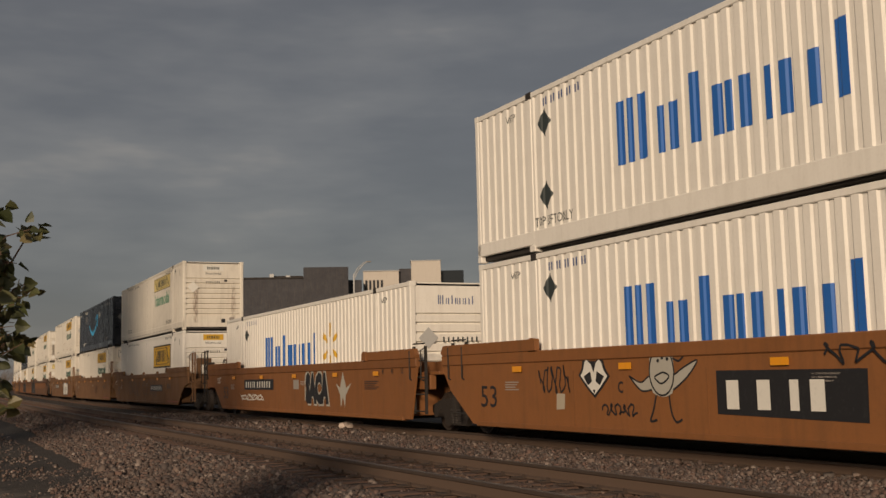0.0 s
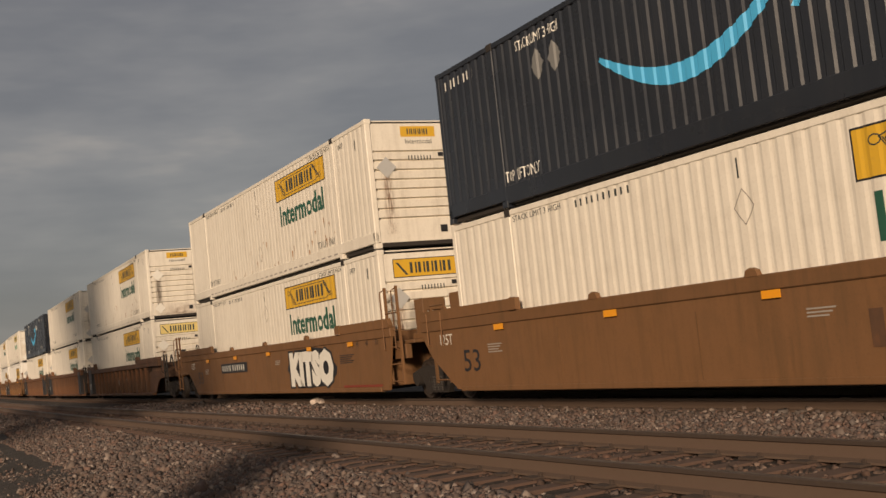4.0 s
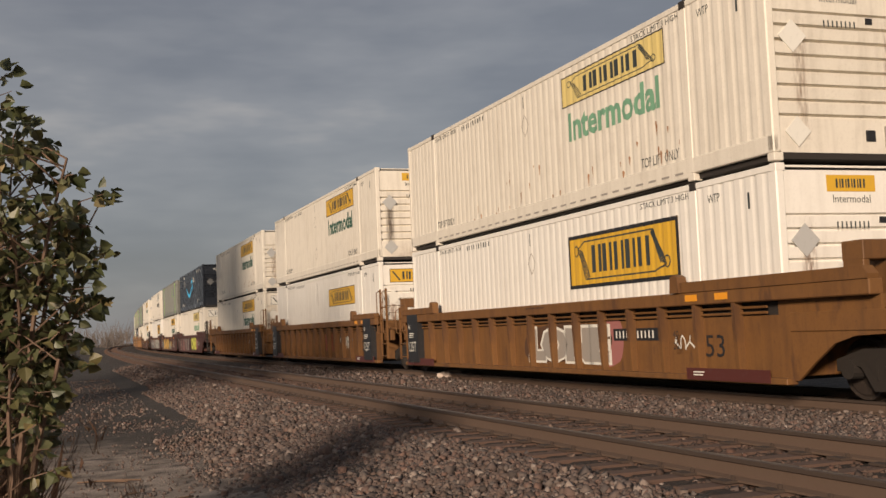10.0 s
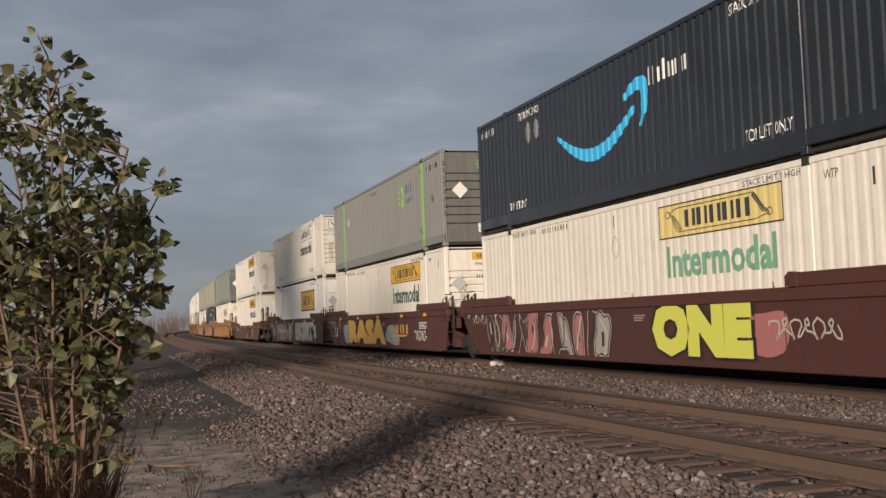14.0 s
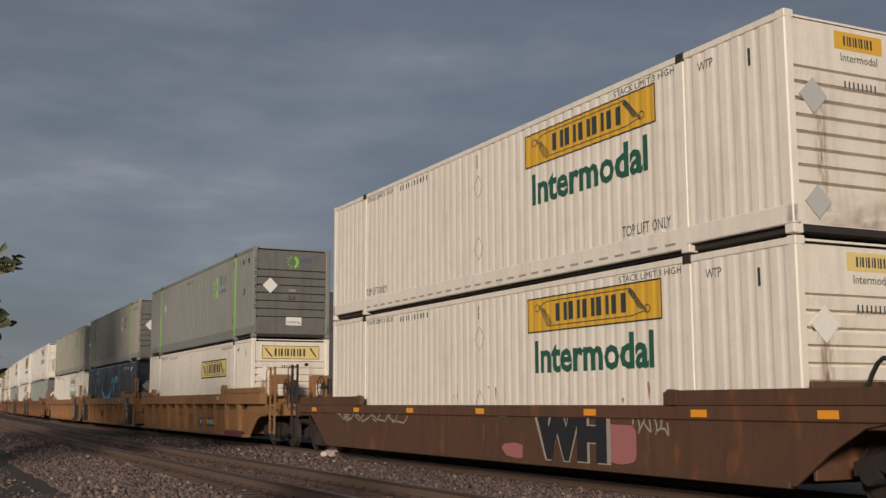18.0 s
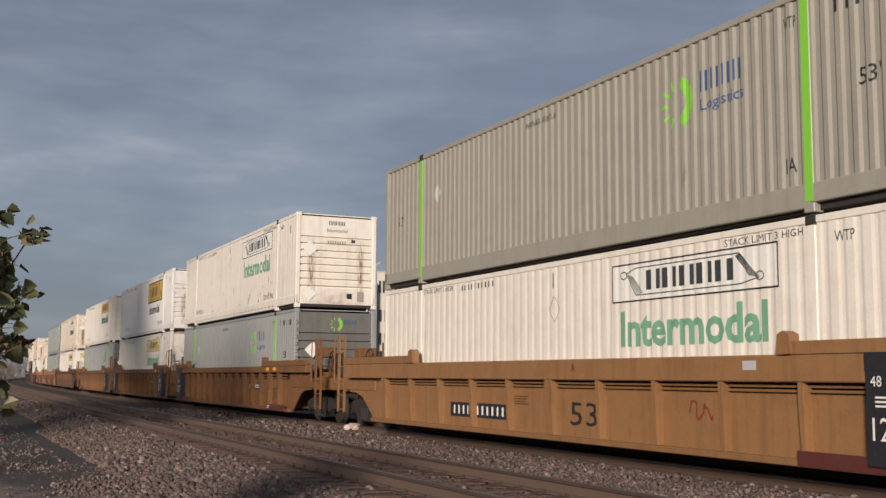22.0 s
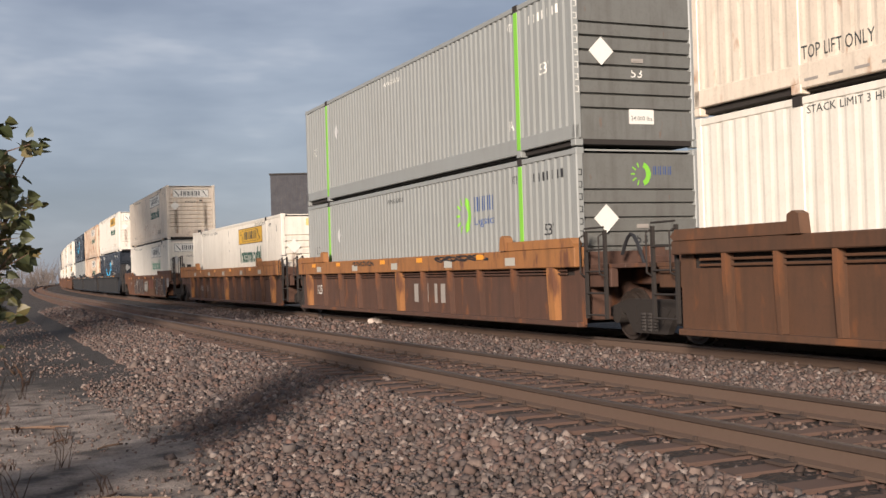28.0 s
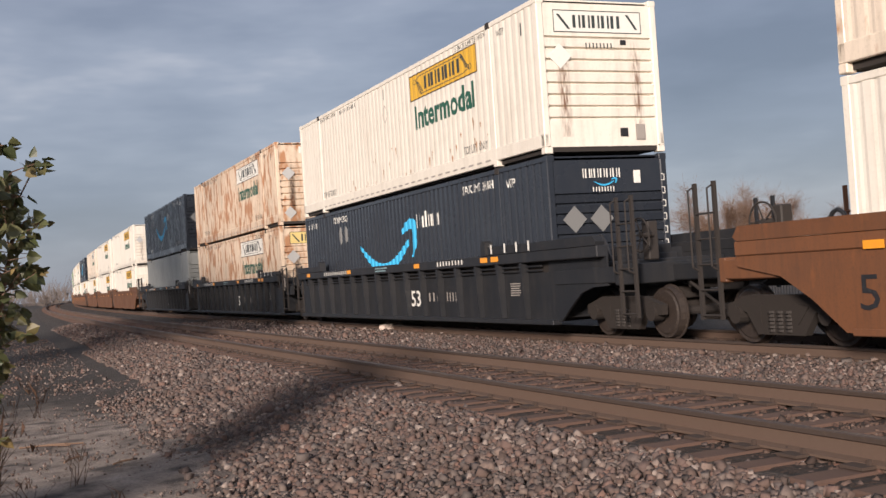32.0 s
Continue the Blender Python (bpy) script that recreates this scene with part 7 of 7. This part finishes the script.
def weeds(x0, x1, y0, y1, count, seed, tall=0.55):
    rnd = random.Random(seed)
    bm = bmesh.new()
    for _ in range(count):
        x, y = rnd.uniform(x0, x1), rnd.uniform(y0, y1)
        z = ground_z(x) + level(y)
        h = rnd.uniform(0.12, tall)
        for _ in range(7):
            lean = Vector((rnd.uniform(-0.5, 0.5), rnd.uniform(-0.5, 0.5), 1)).normalized()
            p = Vector((x + rnd.uniform(-0.07, 0.07), y + rnd.uniform(-0.07, 0.07), z - 0.01))
            u = lean.orthogonal().normalized() * 0.006
            m, q = p + lean * h * 0.6, p + lean * h + Vector((rnd.uniform(-0.12, 0.12), rnd.uniform(-0.12, 0.12), 0))
            bm.faces.new([bm.verts.new(c) for c in (p - u, p + u, m + u * 0.8, q, m - u * 0.8)])
    return tagged(put("dry_weeds", finish(bm, "dry_weeds"), M["dry_leaf"]), "dry brown weeds along the dirt path", "weeds", kind="stuff")


def dead_sticks():
    rnd = random.Random(17)
    for k in range(9):
        x, y, a, ln = rnd.uniform(0.2, 2.0), rnd.uniform(7.0, 14.0), rnd.uniform(-40, 60), rnd.uniform(0.25, 0.7)
        ob = tagged(put("dead_stick", shape(("stick", k), lambda bm: bar_path(bm, ((-ln / 2, 0, 0), (-0.1 * ln, 0.05 * ln, 0.012), (0.2 * ln, -0.02, 0.018), (ln / 2, 0.04, 0.005)), 0.011, 5)), M["twig"]), "short dead twig lying on the dirt path", "twig", "dead twigs on the path")
        ob.matrix_basis = pose(x, y, ground_z(x) + level(y) + 0.02, 0, 0, a)


def bare_tree(x, y, height, seed, mat, label, leaves=0):
    t = tagged(new("bare_tree"), label, "tree")
    rnd = random.Random(seed)
    wood, tips = bmesh.new(), []
    tube(wood, (0, 0, -0.3), (0, 0, height * 0.3), height * 0.022, 7, height * 0.016)
    for k in range(6):
        a = 2 * math.pi * k / 6 + rnd.uniform(-0.4, 0.4)
        d = Vector((math.cos(a) * 0.65, math.sin(a) * 0.65, rnd.uniform(0.6, 1.3))).normalized()
        limb(wood, Vector((0, 0, height * rnd.uniform(0.2, 0.34))), d, height * rnd.uniform(0.5, 0.72), height * 0.010, rnd, 2, tips, 0.6)
    part("trunk", wood, M["bare"], t)
    crown = bmesh.new()
    for p, d in tips:
        for _ in range(leaves or 9):
            o = Vector((rnd.gauss(0, 0.3), rnd.gauss(0, 0.3), rnd.gauss(0, 0.3)))
            if leaves:
                leaf(crown, p + o, Vector((rnd.uniform(-1, 1), rnd.uniform(-1, 1), rnd.uniform(-1, 1))), height * 0.035, rnd)
            else:
                tube(crown, p, p + o * 2.2 + d * 0.5, height * 0.0016, 3, height * 0.0007)
    tagged(part("crown", crown, mat, t), kind="stuff")
    t.matrix_basis = pose(x, y, ground_z(x - swing(y)) + level(y))
    return t


def wall_windows(b, face, a0, a1, z0, z1, cols, rows, w, h, depth_dir, at, glass):
    for i in range(cols):
        for j in range(rows):
            a = a0 + (a1 - a0) * (i + 0.5) / cols
            z = z0 + (z1 - z0) * (j + 0.5) / rows
            win = put("window", shape(("win", w, h), lambda bm: (box(bm, -w / 2, w / 2, -0.12, -0.02, -h / 2, h / 2)), 0.0), M["concrete_dark"], b, pose(a, at, z))
            put("pane", shape(("pane", w, h), lambda bm: box(bm, -w / 2 + 0.12, w / 2 - 0.12, -0.16, -0.12, -h / 2 + 0.12, h / 2 - 0.12)), glass, win)


M["concrete_dark"] = paint("dark_grey_cladding", (0.045, 0.045, 0.052), wear=0.2, rough=0.8)
M["concrete_light"] = paint("pale_cream_plaster", (0.52, 0.47, 0.41), wear=0.15, rough=0.85)
M["glass"] = flat_paint("dark_window_glass", (0.02, 0.025, 0.03), 0.12)
M["roof_white"] = paint("white_metal_roof", (0.62, 0.62, 0.62), wear=0.15, rough=0.5)


def block(name, bmat, parent, x0, x1, y0, y1, z0, z1):
    return put(name, shape((name, x0, x1, y0, y1, z0, z1), lambda bm: box(bm, x0, x1, y0, y1, z0, z1), 0.05), bmat, parent)


def across(az, dist, mid):
    """Offset along a front that faces the tracks at the bearing mid."""
    return dist * math.tan(radians(az - mid))


def office_dark():
    """Dark clad building behind the train, in its own frame: x across, -y towards the tracks."""
    b = tagged(new("office_building"), "dark grey flat-roofed office building with a roof plant room", "building")
    mid = 19.0
    x0, x1, x2, x3 = across(15.0, 200, mid), across(18.64, 200, mid), across(20.83, 200, mid), across(21.68, 200, mid)
    block("wall", M["concrete_dark"], b, x0, x2, 0, 26, 0, 20.3)
    block("wall", M["concrete_dark"], b, x2 + 0.01, x3, 3, 26, 0, 20.2)
    block("roof", M["steel"], b, x0 - 0.2, x2 + 0.2, -0.2, 26.2, 20.3, 20.6)
    block("plant_room", M["concrete_dark"], b, x1, x2 + 0.4, -0.4, 12, 15.5, 22.3)
    block("roof_unit", M["placard"], b, x0 + 6.6, x0 + 7.4, 2, 4, 20.6, 21.4)
    block("roof_unit", M["placard"], b, x1 - 3.2, x1 - 2.4, 2, 4, 20.6, 21.1)
    block("roof_unit", M["steel"], b, x1 - 6.0, x1 - 0.2, 4, 7, 20.6, 21.2)
    b.matrix_basis = pose(200 * math.sin(radians(mid)), 200 * math.cos(radians(mid)), -0.6, 0, 0, -mid)
    return b


def office_pale():
    b = tagged(new("office_building"), "pale cream building with dark glazed blocks and a tower", "building")
    mid = 24.3
    x0, x1, x2, x3, x4 = (across(a, 206, mid) for a in (21.72, 23.57, 24.24, 25.75, 26.95))
    block("wall", M["concrete_light"], b, x0, x1, 0, 18, 0, 22.0)
    block("glazed_block", M["concrete_dark"], b, x1 + 0.01, x2, 1.0, 18, 0, 22.5)
    block("tower", M["concrete_light"], b, x2 - 0.1, x3, -0.8, 8, 0, 23.7)
    block("glazed_block", M["glass"], b, x3 + 0.01, x4, 1.0, 18, 0, 22.0)
    block("roof", M["placard"], b, x0 - 0.1, x1 + 0.1, -0.2, 18.2, 22.0, 22.15)
    block("tower_cap", M["placard"], b, x2 - 0.2, x3 + 0.1, -0.9, 8.1, 23.7, 23.85)
    for z in (6.0, 11.0, 16.0):
        block("band", M["grey_mark"], b, x2 - 0.11, x3 + 0.005, -0.83, -0.8, z, z + 0.12)
    wall_windows(b, "front", x0 + 0.2, x0 + 3.8, 17.8, 20.6, 5, 1, 0.42, 2.3, -1, 0.0, M["glass"])
    wall_windows(b, "front", x0 + 0.2, x1 - 0.5, 3, 16, 6, 3, 0.5, 2.2, -1, 0.0, M["glass"])
    wall_windows(b, "side", x3 + 0.5, x4 - 0.5, 4, 20, 2, 5, 1.2, 1.8, -1, 1.0, M["concrete_dark"])
    b.matrix_basis = pose(206 * math.sin(radians(mid)), 206 * math.cos(radians(mid)), -0.6, 0, 0, -mid)
    return b


def street_lamp():
    lamp = tagged(new("street_lamp"), "tall grey steel street lamp with a bent arm", "street lamp")
    bm = bmesh.new()
    tube(bm, (0, 0, 0), (0, 0, 16.2), 0.17, 8, 0.11)
    part("pole", bm, M["placard"], lamp)
    for lift in (0.0, 0.55):
        bm = bmesh.new()
        bar_path(bm, ((0, 0, 15.4 + lift), (0.6, 0, 16.6 + lift * 0.8), (1.5, 0, 17.6 + lift * 0.3), (2.0, 0, 17.9)), 0.06, 6)
        part("arm", bm, M["placard"], lamp)
    bm = bmesh.new()
    box(bm, 1.8, 2.5, -0.16, 0.16, 17.82, 17.98)
    part("lamp_head", bm, M["grey_mark"], lamp, bevel=0.04)
    a = radians(21.2)
    lamp.matrix_basis = pose(150 * math.sin(a), 150 * math.cos(a), -0.6)
    return lamp


def shed(az, dist, w, h, mat, label, roof):
    b = tagged(new("warehouse"), label, "building")
    block("wall", mat, b, -w / 2, w / 2, 0, 20, 0, h)
    put("roof", shape(("shed_roof", w, h), lambda bm: prism(bm, ((-0.4, h), (20.4, h), (10, h + 1.3)), "x", -w / 2 - 0.4, w / 2 + 0.4)), roof, b)
    for k in range(3):
        block("dock_door", M["placard"], b, -w / 2 + 2 + k * w / 3.2, -w / 2 + 5 + k * w / 3.2, -0.08, 0.0, 0.3, h * 0.7)
    a = radians(az)
    b.matrix_basis = pose(dist * math.sin(a), dist * math.cos(a), -0.6, 0, 0, -az)
    return b


def treeline(seed, x0, x1, y0, y1, count, h, label):
    """Far leafless woods, a soft mass of twigs."""
    rnd = random.Random(seed)
    bm = bmesh.new()
    for _ in range(count):
        x, y = rnd.uniform(x0, x1), rnd.uniform(y0, y1)
        hh = h * rnd.uniform(0.6, 1.1)
        for _ in range(26):
            a = rnd.uniform(0, 6.28)
            r = rnd.random() ** 0.5 * hh * 0.38
            p = Vector((x + r * 0.3 * math.cos(a), y + r * 0.3 * math.sin(a), rnd.uniform(0.0, hh * 0.45)))
            q = Vector((x + r * math.cos(a), y + r * math.sin(a), min(hh, p.z + rnd.uniform(0.25, 0.6) * hh)))
            tube(bm, p, q, 0.09, 3, 0.03)
    ob = tagged(put("far_woods", finish(bm, "far_woods"), M["bare"]), label, "woods", kind="stuff")
    ob.location.z = -0.5
    return ob


def picket_fence(x0, y0, x1, y1, height):
    f = tagged(new("iron_fence"), "black iron picket fence beyond the tracks", "fence")
    a, b = Vector((x0, y0, -0.6)), Vector((x1, y1, -0.6))
    ln = (b - a).length
    for z in (0.25, height - 0.2):
        bm = bmesh.new()
        tube(bm, a + Vector((0, 0, z)), b + Vector((0, 0, z)), 0.035, 4)
        part("fence_rail", bm, M["black"], f)
    bm = bmesh.new()
    for i in range(int(ln / 0.16)):
        q = a.lerp(b, i * 0.16 / ln)
        tube(bm, q, q + Vector((0, 0, height)), 0.014, 4, 0.006)
    tagged(part("picket", bm, M["black"], f), kind="stuff")
    for i in range(int(ln / 3) + 1):
        q = a.lerp(b, min(1.0, i * 3 / ln))
        bm = bmesh.new()
        tube(bm, q, q + Vector((0, 0, height + 0.08)), 0.05, 6)
        part("fence_post", bm, M["black"], f)


picket_fence(27.0, 10.0, 28.5, 72.0, 2.6)
litter()
cottonwood(0.12, 9.1, 3.0, 11, "young cottonwood with yellowing leaves beside the path", 5, 100)
cottonwood(-0.02, 9.4, 4.4, 12, "tall leafy cottonwood sapling with reddish stems", 6, 150)
cottonwood(-0.06, 8.8, 3.7, 13, "slim cottonwood sapling in the weeds", 4, 95)
cottonwood(0.04, 8.7, 1.9, 18, "low cottonwood shoots with yellow-green leaves", 5, 38, 0.3)
weeds(-2.6, 0.06, 6.0, 12.0, 280, 5, 0.34)
weeds(-1.0, 0.10, 8.2, 9.8, 700, 9, 0.75)
weeds(-0.8, 0.16, 8.4, 9.6, 260, 10, 1.1)
weeds(-4.0, -0.4, 13.0, 40.0, 500, 6)
weeds(-0.3, 1.4, 9.0, 26.0, 26, 7)
dead_sticks()
office_dark()
office_pale()
street_lamp()
bare_tree(64, 84, 5.6, 31, M["twig"], "round leafless tree behind the tracks")
bare_tree(82, 84, 4.6, 32, M["far_leaf"], "russet autumn tree behind the tracks")
bare_tree(90, 82, 4.4, 33, M["far_leaf"], "low russet tree beyond the tracks")
bare_tree(76, 92, 5.4, 34, M["twig"], "leafless tree near the warehouses")
shed(38.5, 150, 34, 4.2, M["concrete_light"], "long pale warehouse with a white roof", M["roof_white"])
shed(46.5, 160, 30, 4.0, M["roof_white"], "white metal warehouse with a low roof", M["roof_white"])
shed(31.5, 190, 26, 4.5, M["concrete_light"], "cream warehouse beyond the yard", M["placard"])
# The next two trees stand out of view, added to shade the ground.
bare_tree(-7.4, 22, 6.8, 37, M["leaf"], "unseen low leafy tree by the lot, added to shade the ground", 8)
bare_tree(-9.6, 30, 8.5, 38, M["leaf"], "unseen leafy tree by the lot, added to shade the ground", 8)
bare_tree(-8.6, 39, 15.5, 36, M["leaf"], "tall broad tree whose shade falls across the tracks", 7)
treeline(41, -60, 40, 330, 420, 70, 11, "leafless woods where the tracks bend away")
treeline(42, -120, -12, 150, 330, 90, 9, "bare brush and trees along the lot")
treeline(43, 60, 260, 230, 330, 90, 9, "leafless trees on the horizon")


def advance(t):
    """Metres run by the train after t seconds."""
    run = 0.0
    for k in range(4):
        d = min(max(t - 8 * k, 0), 8)
        run += SPEEDS[k] * d + (SPEEDS[k + 1] - SPEEDS[k]) * d * d / 16
    return run


def motions():
    """The train rolls towards the camera's side at a steady speed."""
    for thing, s0, lift in MOVING:
        walk(thing, [(t, rail_pose(s0 - advance(t), lift)) for t in range(0, 33, 2)])


motions()
